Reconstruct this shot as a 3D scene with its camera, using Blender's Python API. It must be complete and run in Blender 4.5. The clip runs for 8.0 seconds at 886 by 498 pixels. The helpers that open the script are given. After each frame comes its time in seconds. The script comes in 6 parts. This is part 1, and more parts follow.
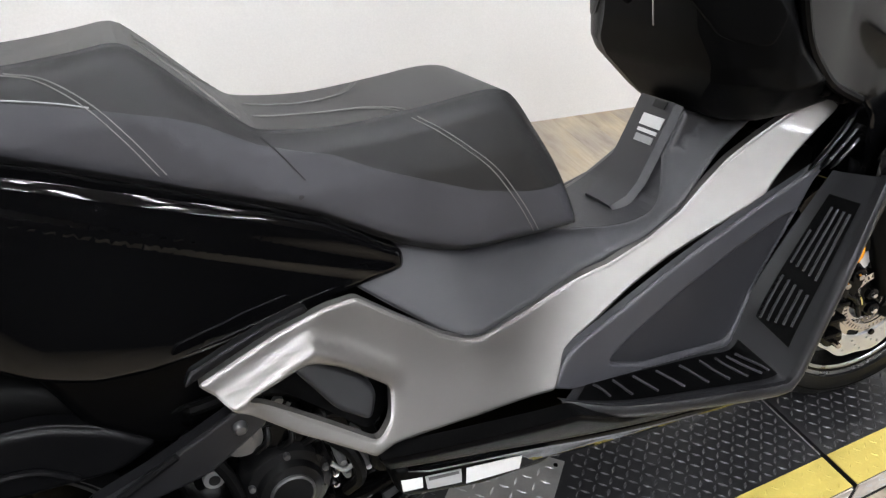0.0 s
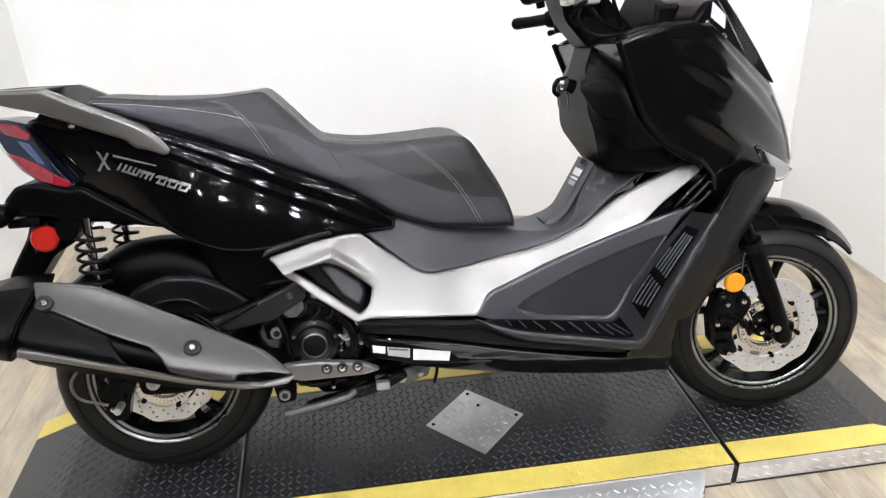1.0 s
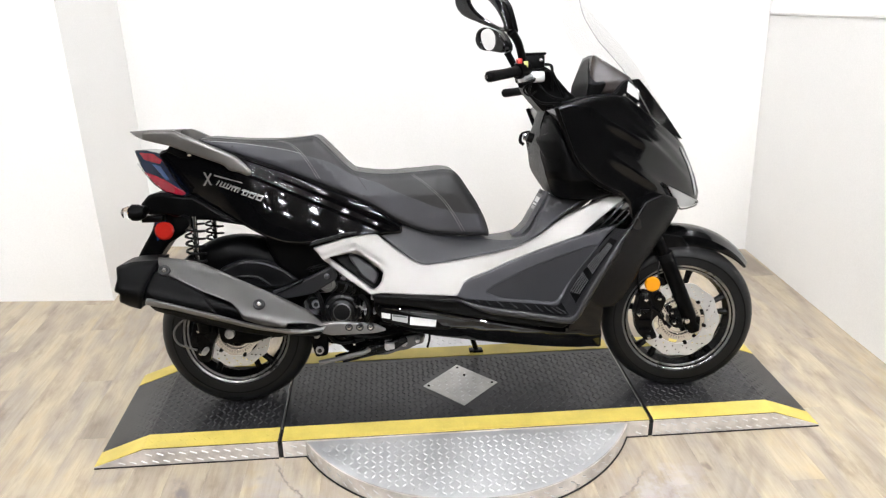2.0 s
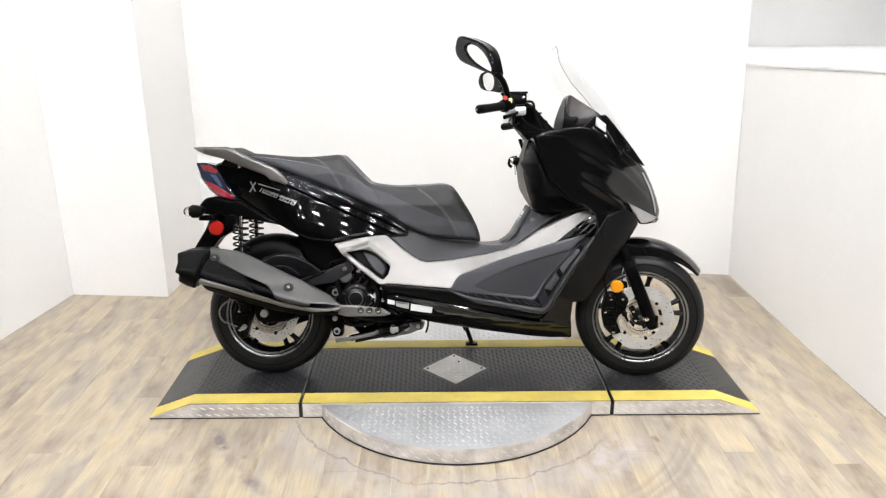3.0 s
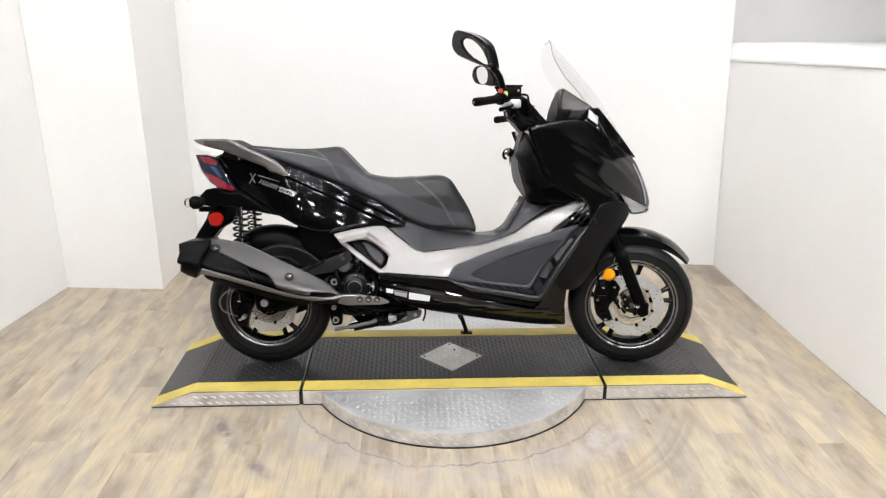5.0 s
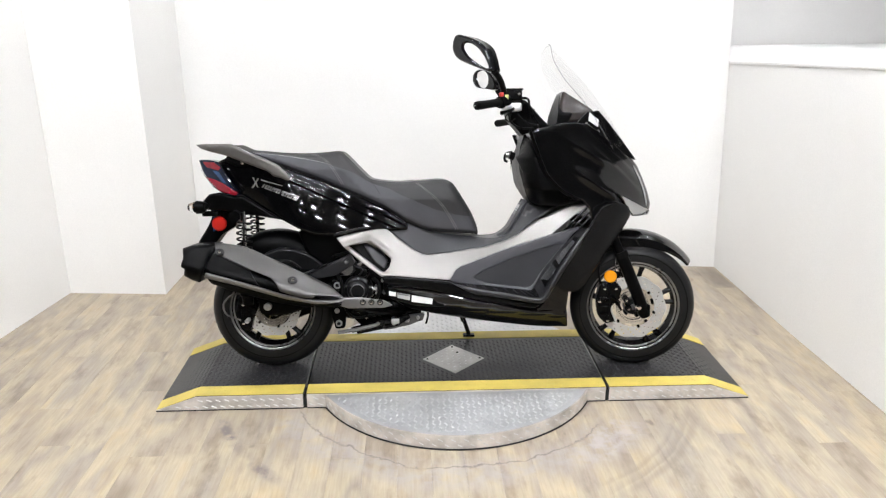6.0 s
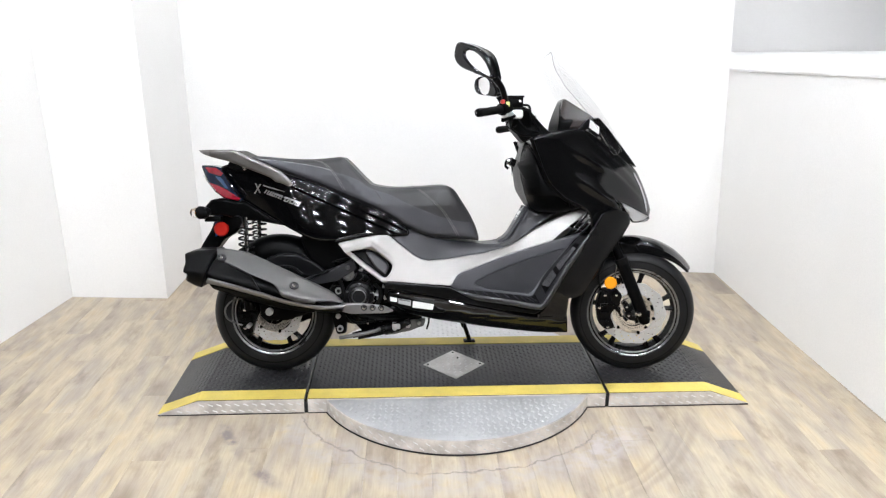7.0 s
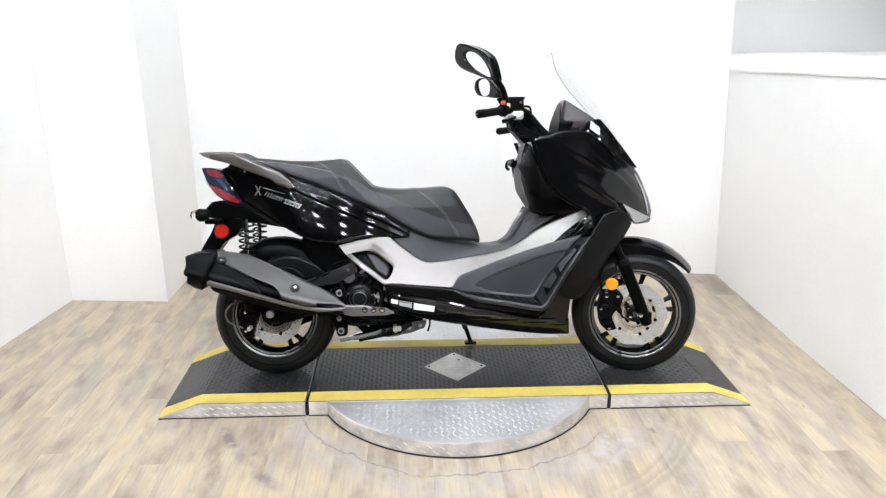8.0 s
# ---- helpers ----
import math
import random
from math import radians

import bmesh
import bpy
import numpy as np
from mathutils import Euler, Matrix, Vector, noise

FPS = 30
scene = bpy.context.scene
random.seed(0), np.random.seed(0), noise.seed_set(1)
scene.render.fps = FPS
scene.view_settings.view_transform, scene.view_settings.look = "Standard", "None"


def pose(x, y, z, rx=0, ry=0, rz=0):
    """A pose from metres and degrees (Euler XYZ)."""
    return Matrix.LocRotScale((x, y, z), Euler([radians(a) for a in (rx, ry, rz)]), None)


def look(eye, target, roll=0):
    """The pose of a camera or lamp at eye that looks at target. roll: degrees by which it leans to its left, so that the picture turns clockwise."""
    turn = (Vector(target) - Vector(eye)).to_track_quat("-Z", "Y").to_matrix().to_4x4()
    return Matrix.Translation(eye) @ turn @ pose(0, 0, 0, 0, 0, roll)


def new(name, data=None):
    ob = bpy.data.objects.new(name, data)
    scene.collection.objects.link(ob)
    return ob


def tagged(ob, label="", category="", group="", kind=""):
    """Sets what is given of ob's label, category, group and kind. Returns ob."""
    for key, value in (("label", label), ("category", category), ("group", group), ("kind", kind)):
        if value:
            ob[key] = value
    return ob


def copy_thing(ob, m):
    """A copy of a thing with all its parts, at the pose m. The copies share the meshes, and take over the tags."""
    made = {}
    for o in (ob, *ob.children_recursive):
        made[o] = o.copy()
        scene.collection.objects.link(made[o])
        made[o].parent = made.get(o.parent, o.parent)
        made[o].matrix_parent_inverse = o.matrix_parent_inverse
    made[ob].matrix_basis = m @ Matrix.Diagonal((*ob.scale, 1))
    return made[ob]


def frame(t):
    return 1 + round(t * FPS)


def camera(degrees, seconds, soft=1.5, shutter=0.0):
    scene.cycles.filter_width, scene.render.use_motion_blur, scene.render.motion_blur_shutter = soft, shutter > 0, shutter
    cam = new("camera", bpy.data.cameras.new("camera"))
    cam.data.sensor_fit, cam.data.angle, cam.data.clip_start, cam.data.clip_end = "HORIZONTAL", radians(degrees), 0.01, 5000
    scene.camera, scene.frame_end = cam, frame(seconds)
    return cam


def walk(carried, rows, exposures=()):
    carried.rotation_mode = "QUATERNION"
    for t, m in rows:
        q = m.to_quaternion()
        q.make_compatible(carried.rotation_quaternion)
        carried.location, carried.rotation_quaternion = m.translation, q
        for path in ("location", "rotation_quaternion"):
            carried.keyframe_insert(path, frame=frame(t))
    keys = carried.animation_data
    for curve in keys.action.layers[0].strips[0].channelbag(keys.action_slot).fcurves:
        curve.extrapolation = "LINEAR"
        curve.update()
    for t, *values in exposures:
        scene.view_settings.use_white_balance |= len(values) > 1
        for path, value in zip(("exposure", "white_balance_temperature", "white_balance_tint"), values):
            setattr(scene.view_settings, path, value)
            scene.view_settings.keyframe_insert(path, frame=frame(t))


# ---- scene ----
cam = camera(62.5, 8.0, 1.3)
PATH = [
    (0, (-0.478, -0.724, 1.286), (0.204, 0.723, 0.085), 0.7),
    (0.3, (-0.411, -0.959, 1.313), (0.067, 0.66, 0.241), -0.9),
    (0.5, (-0.365, -1.137, 1.342), (-0.009, 0.525, 0.287), 0.2),
    (0.7, (-0.333, -1.314, 1.371), (-0.017, 0.379, 0.355), -1.6),
    (1, (-0.32, -1.576, 1.414), (-0.054, 0.189, 0.513), -1.0),
    (1.5, (-0.246, -1.972, 1.48), (-0.08, -0.127, 0.725), -1.2),
    (1.7, (-0.252, -2.113, 1.515), (-0.088, -0.278, 0.735), -0.6),
    (2.8, (-0.125, -2.781, 1.583), (-0.085, -0.882, 0.958), -0.9),
    (3, (-0.107, -2.869, 1.582), (-0.071, -0.974, 0.946), 0.1),
    (3.5, (-0.1, -2.954, 1.58), (-0.06, -1.058, 0.945), 0.5),
    (4, (-0.152, -2.939, 1.584), (-0.091, -1.043, 0.949), -0.2),
    (4.5, (-0.168, -2.935, 1.58), (-0.082, -1.045, 0.932), 0.5),
    (6, (-0.183, -2.957, 1.577), (-0.096, -1.062, 0.943), -0.0),
    (6.5, (-0.184, -2.961, 1.584), (-0.096, -1.065, 0.954), 0.0),
    (7, (-0.186, -2.967, 1.59), (-0.1, -1.069, 0.966), 0.2),
    (7.5, (-0.185, -2.968, 1.593), (-0.104, -1.064, 0.987), 0.1),
    (8, (-0.191, -2.961, 1.584), (-0.104, -1.061, 0.967), 0.0),
]
walk(cam, [(t, look(eye, target, roll)) for t, eye, target, roll in PATH], [(0, -0.20, 6550, 10), (0.3, -0.20, 6550, 10), (0.6, -0.18, 6550, 10), (1.0, 0.0, 6500, 10), (1.5, 0.02, 6600, 10), (2.8, -0.02, 6700, 10), (3.5, -0.04, 6720, 10), (4.0, -0.12, 6760, 10), (4.5, -0.17, 6760, 10), (6.0, -0.12, 6600, 10), (6.5, -0.08, 6500, 10), (7.0, -0.04, 6420, 10), (8.0, 0.0, 6400, 10)])

# ---- room light: rows of ceiling lamps over a dim showroom, plus six added ones ----
world = bpy.data.worlds.new("room_air")
scene.world = world
world.use_nodes = True
world.node_tree.nodes["Background"].inputs[0].default_value = (0.9, 0.93, 1.0, 1)
world.node_tree.nodes["Background"].inputs[1].default_value = 0.01
LAMP_POWER = 440.0
DECK = 0.065          # height of the display platform
LEAN_DEG = 11.5       # the scooter rests on its side stand
BIKE_Y = -0.02


# ---- materials ----
def nodes_of(name):
    m = bpy.data.materials.new(name)
    m.use_nodes = True
    nt = m.node_tree
    return m, nt, nt.nodes["Principled BSDF"]


def ramp(nt, fac, stops):
    r = nt.nodes.new("ShaderNodeValToRGB")
    r.color_ramp.elements[0].position, r.color_ramp.elements[0].color = stops[0][0], (*stops[0][1], 1)
    r.color_ramp.elements[1].position, r.color_ramp.elements[1].color = stops[-1][0], (*stops[-1][1], 1)
    for p, c in stops[1:-1]:
        e = r.color_ramp.elements.new(p)
        e.color = (*c, 1)
    nt.links.new(fac, r.inputs[0])
    return r


def noise_tex(nt, scale, detail=4.0, rough=0.55, stretch=(1, 1, 1), source="Object"):
    c = nt.nodes.new("ShaderNodeTexCoord")
    mp = nt.nodes.new("ShaderNodeMapping")
    mp.inputs["Scale"].default_value = stretch
    n = nt.nodes.new("ShaderNodeTexNoise")
    n.inputs["Scale"].default_value, n.inputs["Detail"].default_value, n.inputs["Roughness"].default_value = scale, detail, rough
    nt.links.new(c.outputs[source], mp.inputs[0])
    nt.links.new(mp.outputs[0], n.inputs["Vector"])
    return n


def mixed(nt, a, b, fac, mode="MIX"):
    m = nt.nodes.new("ShaderNodeMix")
    m.data_type, m.blend_type = "RGBA", mode
    for k, v in ((6, a), (7, b)):
        if isinstance(v, tuple):
            m.inputs[k].default_value = (*v, 1)
        else:
            nt.links.new(v, m.inputs[k])
    if isinstance(fac, (int, float)):
        m.inputs[0].default_value = fac
    else:
        nt.links.new(fac, m.inputs[0])
    return m.outputs[2]


def bumped(nt, bsdf, height, strength, distance):
    b = nt.nodes.new("ShaderNodeBump")
    b.inputs["Strength"].default_value, b.inputs["Distance"].default_value = strength, distance
    nt.links.new(height, b.inputs["Height"])
    nt.links.new(b.outputs[0], bsdf.inputs["Normal"])


def surface(name, colour, rough, metal=0.0, vary=0.15, grain=300.0, bump=0.0, wear=6.0, coat=0.0, rough_vary=0.1, spec=0.5):
    """A plain material with variation at two scales, fine relief and uneven gloss."""
    m, nt, b = nodes_of(name)
    n1, n2 = noise_tex(nt, wear, 5), noise_tex(nt, grain, 3)
    dark = tuple(c * (1 - vary) for c in colour)
    light = tuple(min(1.0, c * (1 + vary)) for c in colour)
    r1 = ramp(nt, n1.outputs[0], [(0.3, dark), (0.7, light)])
    r2 = ramp(nt, n2.outputs[0], [(0.3, (0.9, 0.9, 0.9)), (0.7, (1, 1, 1))])
    nt.links.new(mixed(nt, r1.outputs[0], r2.outputs[0], 0.6, "MULTIPLY"), b.inputs["Base Color"])
    rr = nt.nodes.new("ShaderNodeMapRange")
    rr.inputs["To Min"].default_value, rr.inputs["To Max"].default_value = max(0.01, rough - rough_vary), min(1, rough + rough_vary)
    nt.links.new(n1.outputs[0], rr.inputs[0])
    nt.links.new(rr.outputs[0], b.inputs["Roughness"])
    b.inputs["Metallic"].default_value = metal
    b.inputs["Coat Weight"].default_value = coat
    b.inputs["Coat Roughness"].default_value = 0.03
    b.inputs["Specular IOR Level"].default_value = spec
    if bump:
        bumped(nt, b, n2.outputs[0], bump, 0.001)
    return m


WHITE_WALL = surface("white_wall_paint", (0.83, 0.82, 0.80), 0.6, vary=0.02, grain=160, bump=0.06, wear=1.5)
GREIGE_WALL = surface("off_white_wall_paint", (0.80, 0.785, 0.765), 0.6, vary=0.04, grain=160, bump=0.06, wear=1.2)
SHOWROOM_WALL = surface("near_black_outer_wall", (0.018, 0.018, 0.018), 0.8, vary=0.2, grain=20, wear=1.0)
CEILING = surface("grey_ceiling_paint", (0.20, 0.195, 0.19), 0.9, vary=0.1, grain=40, wear=2.0)
GLOSS_BLACK = surface("gloss_black_paint", (0.0016, 0.0016, 0.0018), 0.05, vary=0.1, rough_vary=0.02, wear=3, spec=0.42)
BELLY_BLACK = surface("black_lower_fairing_paint", (0.0010, 0.0010, 0.0011), 0.07, vary=0.1, rough_vary=0.03, wear=3, spec=0.33)
COWL_BLACK = surface("black_metallic_cowl_paint", (0.0026, 0.0026, 0.0028), 0.18, metal=0.1, vary=0.1, grain=2500, bump=0.02, rough_vary=0.03, wear=3, coat=0.26, spec=0.28)
SATIN_BLACK = surface("satin_black_plastic", (0.0013, 0.0013, 0.0014), 0.34, vary=0.25, grain=900, bump=0.2, wear=9, spec=0.06)
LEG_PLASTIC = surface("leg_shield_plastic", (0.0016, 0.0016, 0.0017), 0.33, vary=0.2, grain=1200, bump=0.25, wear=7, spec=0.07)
GREY_PLASTIC = surface("textured_charcoal_plastic", (0.031, 0.031, 0.034), 0.37, vary=0.12, grain=1400, bump=0.35, wear=5, spec=0.4)
INSET_PLASTIC = surface("dark_grey_foot_panel_plastic", (0.047, 0.047, 0.053), 0.33, vary=0.15, grain=1400, bump=0.3, wear=5, spec=0.4)
BOARD = surface("charcoal_foot_board_plastic", (0.0120, 0.0120, 0.0135), 0.36, vary=0.15, grain=1400, bump=0.3, wear=5, spec=0.35)
FIELD = surface("dark_panel_field_plastic", (0.021, 0.021, 0.024), 0.36, vary=0.15, grain=1400, bump=0.3, wear=5, spec=0.3)
SEAT_VINYL = surface("charcoal_seat_vinyl", (0.0155, 0.0152, 0.0156), 0.40, vary=0.12, grain=1800, bump=0.45, wear=8, spec=0.4)
# Seat vinyl again, paler and bluer, with the light on the sides in its colour.
SEAT_LIT_SIDE = surface("lit_seat_side_vinyl", (0.043, 0.043, 0.049), 0.44, vary=0.12, grain=1800, bump=0.45, wear=8, spec=0.4)
THREAD = surface("grey_thread", (0.16, 0.155, 0.15), 0.7, vary=0.1)
SILVER = surface("silver_metallic_paint", (0.198, 0.189, 0.179), 0.37, metal=0.8, vary=0.05, grain=2500, bump=0.05, coat=0.12, rough_vary=0.04)
BRONZE_RAIL = surface("warm_grey_cast_rail", (0.135, 0.127, 0.119), 0.34, metal=0.75, vary=0.08, grain=1500, bump=0.1)
SHIELD = surface("gunmetal_heat_shield", (0.072, 0.070, 0.067), 0.34, metal=0.85, vary=0.05, grain=1500, bump=0.08, rough_vary=0.02)
CHROME = surface("bright_steel", (0.72, 0.71, 0.70), 0.16, metal=1.0, vary=0.08, grain=400)
DISC_STEEL = surface("brushed_disc_steel", (0.66, 0.67, 0.68), 0.34, metal=0.75, vary=0.08, grain=700, bump=0.1)
ALLOY = surface("cast_alloy", (0.14, 0.14, 0.14), 0.42, metal=0.8, vary=0.15, grain=500, bump=0.2)
CASE_GREY = surface("dark_grey_case_metal", (0.0075, 0.0075, 0.0078), 0.30, metal=0.5, vary=0.25, grain=500, bump=0.2, wear=12, spec=0.4)
BRIGHT_CAST = surface("bright_cast_metal", (0.46, 0.455, 0.45), 0.36, metal=0.7, vary=0.2, grain=500, bump=0.2, wear=10)
RIM_LIP = surface("machined_rim_lip", (0.30, 0.296, 0.29), 0.30, metal=0.85, vary=0.1, grain=400)
# Worn tread tops, paler than the deck: their glints are put into the colour.
TREAD = surface("worn_glinting_tread_tops", (0.060, 0.060, 0.063), 0.34, metal=0.5, vary=0.35, grain=120, wear=4)
PEG_GREY = surface("light_grey_alloy", (0.16, 0.156, 0.152), 0.38, metal=0.6, vary=0.12, grain=900, bump=0.15)
FLANK = surface("satin_charcoal_panel", (0.0042, 0.0042, 0.0046), 0.32, vary=0.12, grain=900, bump=0.15, spec=0.14)
FLANK_GREY = surface("satin_grey_flank_panel", (0.0032, 0.0032, 0.0034), 0.24, vary=0.12, grain=900, bump=0.15, spec=0.12)
RIM_BLACK = surface("black_wheel_paint", (0.0022, 0.0022, 0.0022), 0.28, vary=0.15, spec=0.16)
TYRE = surface("tyre_rubber", (0.0058, 0.0058, 0.006), 0.46, vary=0.25, grain=500, bump=0.3, wear=12, spec=0.22)
RUBBER = surface("black_rubber", (0.0022, 0.0022, 0.0022), 0.5, vary=0.2, grain=900, bump=0.3, spec=0.1)
ENGINE_BLACK = surface("black_engine_paint", (0.0016, 0.0016, 0.0017), 0.26, vary=0.3, grain=300, bump=0.2, wear=14, spec=0.11)
RED_LENS = surface("red_lens", (0.46, 0.020, 0.013), 0.16, vary=0.12, coat=0.4, spec=0.3)
DARK_RED = surface("deep_red_lens", (0.20, 0.006, 0.016), 0.14, vary=0.3, wear=40, coat=0.3, spec=0.3)
SMOKE_LENS = surface("smoked_blue_lens", (0.006, 0.010, 0.024), 0.12, vary=0.3, spec=0.2)
BLUE_FILM = surface("blue_protective_film", (0.018, 0.045, 0.12), 0.25, vary=0.25, coat=0.3)
AMBER = surface("amber_reflector", (0.78, 0.30, 0.005), 0.22, vary=0.06, grain=900, bump=0.4, coat=0.4)
WHITE_LABEL = surface("white_label", (0.72, 0.72, 0.71), 0.5, vary=0.04)
GREY_LABEL = surface("grey_label", (0.34, 0.34, 0.34), 0.5, vary=0.06)
INK = surface("label_ink", (0.08, 0.08, 0.08), 0.6, vary=0.05)
EMBLEM = surface("silver_emblem", (0.23, 0.226, 0.222), 0.45, metal=0.7, vary=0.05)
YELLOW = surface("yellow_tape", (0.60, 0.475, 0.105), 0.5, vary=0.14, grain=180, bump=0.3, wear=9)
DECK_BLACK = surface("black_tread_plate", (0.0105, 0.0105, 0.0115), 0.36, metal=0.0, vary=0.3, grain=220, bump=0.4, wear=5, rough_vary=0.12, spec=0.65)
ALU_PLATE = surface("aluminium_tread_plate", (0.70, 0.70, 0.70), 0.36, metal=0.68, vary=0.12, grain=160, bump=0.2, wear=6, rough_vary=0.12)
ALU_TOPS = surface("polished_aluminium_tread_tops", (0.72, 0.72, 0.72), 0.38, metal=0.70, vary=0.2, grain=160, wear=8)
ALU_WORN = surface("worn_aluminium_plate", (0.50, 0.49, 0.47), 0.38, metal=0.8, vary=0.18, grain=160, bump=0.3, wear=12)
ALU_SIDE = surface("scuffed_aluminium_edge_plate", (0.64, 0.60, 0.56), 0.48, metal=0.35, vary=0.3, grain=160, bump=0.3, wear=12)
RED_SWITCH = surface("red_switch", (0.5, 0.03, 0.02), 0.4)
YELLOW_TAG = surface("pale_green_tag", (0.55, 0.6, 0.2), 0.5)
GAP = surface("black_joint", (0.006, 0.006, 0.006), 0.8)


def glass(name, colour, rough=0.0, ior=1.45):
    m, nt, b = nodes_of(name)
    b.inputs["Base Color"].default_value = (*colour, 1)
    b.inputs["Transmission Weight"].default_value = 1.0
    b.inputs["Roughness"].default_value = rough
    b.inputs["IOR"].default_value = ior
    return m


CLEAR, _nt, _b = nodes_of("clear_screen")
_t, _g, _m = (_nt.nodes.new(k) for k in ("ShaderNodeBsdfTransparent", "ShaderNodeBsdfGlossy", "ShaderNodeMixShader"))
_g.inputs["Roughness"].default_value, _m.inputs[0].default_value = 0.02, 0.035
_t.inputs[0].default_value = (0.985, 0.985, 0.985, 1)
_nt.links.new(_t.outputs[0], _m.inputs[1]), _nt.links.new(_g.outputs[0], _m.inputs[2])
_nt.links.new(_m.outputs[0], _nt.nodes["Material Output"].inputs[0])
EDGE, _nt, _b = nodes_of("polished_screen_edge")
_t, _m = (_nt.nodes.new(k) for k in ("ShaderNodeBsdfTransparent", "ShaderNodeMixShader"))
_b.inputs["Base Color"].default_value, _b.inputs["Roughness"].default_value, _m.inputs[0].default_value = (0.30, 0.31, 0.31, 1), 0.2, 0.35
_nt.links.new(_t.outputs[0], _m.inputs[1]), _nt.links.new(_b.outputs[0], _m.inputs[2])
_nt.links.new(_m.outputs[0], _nt.nodes["Material Output"].inputs[0])
LAMP_GLASS = glass("clear_lamp_lens", (0.95, 0.95, 0.95), 0.03, 1.3)
TINT = surface("smoky_visor", (0.030, 0.024, 0.022), 0.22, vary=0.2, spec=0.25)
MIRROR_GLASS = surface("mirror_glass", (0.9, 0.9, 0.9), 0.02, metal=1.0, vary=0.01, rough_vary=0.005)


def lamp_glow(name, power):
    m, nt, b = nodes_of(name)
    b.inputs["Base Color"].default_value = (0.9, 0.9, 0.9, 1)
    b.inputs["Emission Color"].default_value = (0.95, 0.98, 1.04, 1)
    b.inputs["Emission Strength"].default_value = power
    return m


GLOW = lamp_glow("lamp_diffuser", LAMP_POWER)


def oak(name):
    """Weathered oak vinyl: tone per plank, long grain, grey streaks, and ring-shaped scuffs round the turntable."""
    m, nt, b = nodes_of(name)
    info = nt.nodes.new("ShaderNodeObjectInfo")
    geo = nt.nodes.new("ShaderNodeNewGeometry")
    rnd = info.outputs["Random"]
    shift = nt.nodes.new("ShaderNodeVectorMath")
    shift.operation = "MULTIPLY_ADD"
    comb = nt.nodes.new("ShaderNodeCombineXYZ")
    nt.links.new(rnd, comb.inputs[0]), nt.links.new(rnd, comb.inputs[1]), nt.links.new(rnd, comb.inputs[2])
    nt.links.new(comb.outputs[0], shift.inputs[0])
    shift.inputs[1].default_value = (37.0, 51.0, 13.0)
    nt.links.new(geo.outputs["Position"], shift.inputs[2])

    def grain(scale, stretch, detail):
        mp = nt.nodes.new("ShaderNodeMapping")
        mp.inputs["Scale"].default_value = stretch
        n = nt.nodes.new("ShaderNodeTexNoise")
        n.inputs["Scale"].default_value, n.inputs["Detail"].default_value, n.inputs["Roughness"].default_value = scale, detail, 0.62
        nt.links.new(shift.outputs[0], mp.inputs[0]), nt.links.new(mp.outputs[0], n.inputs["Vector"])
        return n.outputs[0]
    broad, mid, fine, streak, knot = grain(1.9, (1.5, 0.55, 1), 3), grain(5.5, (2.0, 0.75, 1), 6), grain(40, (3.0, 0.2, 1), 5), grain(4.5, (3.4, 0.75, 1), 7), grain(9.0, (1.6, 0.8, 1), 2)
    tone = ramp(nt, broad, [(0.28, (0.27, 0.228, 0.185)), (0.39, (0.43, 0.370, 0.300)), (0.48, (0.55, 0.475, 0.355)), (0.57, (0.41, 0.362, 0.312)), (0.70, (0.59, 0.505, 0.370))])
    plank = ramp(nt, rnd, [(0.0, (0.91, 0.905, 0.90)), (0.35, (1.0, 0.98, 0.96)), (0.7, (0.94, 0.94, 0.95)), (1.0, (1, 1, 1))])
    c = mixed(nt, mixed(nt, tone.outputs[0], (0.87, 0.86, 0.83), 1.0, "MULTIPLY"), plank.outputs[0], 0.9, "MULTIPLY")
    cloud = ramp(nt, mid, [(0.30, (0.62, 0.585, 0.565)), (0.46, (0.95, 0.94, 0.94)), (0.55, (1, 1, 1)), (0.70, (1.0, 0.94, 0.82))])
    c = mixed(nt, c, cloud.outputs[0], 0.95, "MULTIPLY")
    g = ramp(nt, fine, [(0.35, (0.82, 0.80, 0.78)), (0.6, (1, 1, 1))])
    c = mixed(nt, c, g.outputs[0], 0.7, "MULTIPLY")
    s = ramp(nt, streak, [(0.53, (0, 0, 0)), (0.75, (0.6, 0.6, 0.6))])
    c = mixed(nt, c, (0.23, 0.180, 0.140), s.outputs[0])
    kn = ramp(nt, knot, [(0.70, (0, 0, 0)), (0.78, (0.7, 0.7, 0.7))])
    c = mixed(nt, c, (0.15, 0.115, 0.09), kn.outputs[0])

    def calc(kind, a, b_=None):
        n = nt.nodes.new("ShaderNodeMath")
        n.operation = kind
        for sock, v in zip(n.inputs, (a, b_)):
            if v is not None and not isinstance(v, (int, float)):
                nt.links.new(v, sock)
            elif v is not None:
                sock.default_value = v
        return n.outputs[0]
    # wear left by the turning platform: rings about the turntable's centre, each broken up and limited to a stretch of the circle
    split = nt.nodes.new("ShaderNodeSeparateXYZ")
    nt.links.new(geo.outputs["Position"], split.inputs[0])
    X, Y = split.outputs[0], split.outputs[1]
    radius = calc("SQRT", calc("ADD", calc("MULTIPLY", X, X), calc("MULTIPLY", Y, Y)))
    angle = calc("DIVIDE", calc("ARCTAN2", Y, X), math.pi * 2)
    angle = calc("ADD", angle, 0.5)                    # -180 degrees is 0, -90 is 0.25, 0 is 0.5
    slow, rough = noise_tex(nt, 3.0, 3), noise_tex(nt, 16.0, 5)
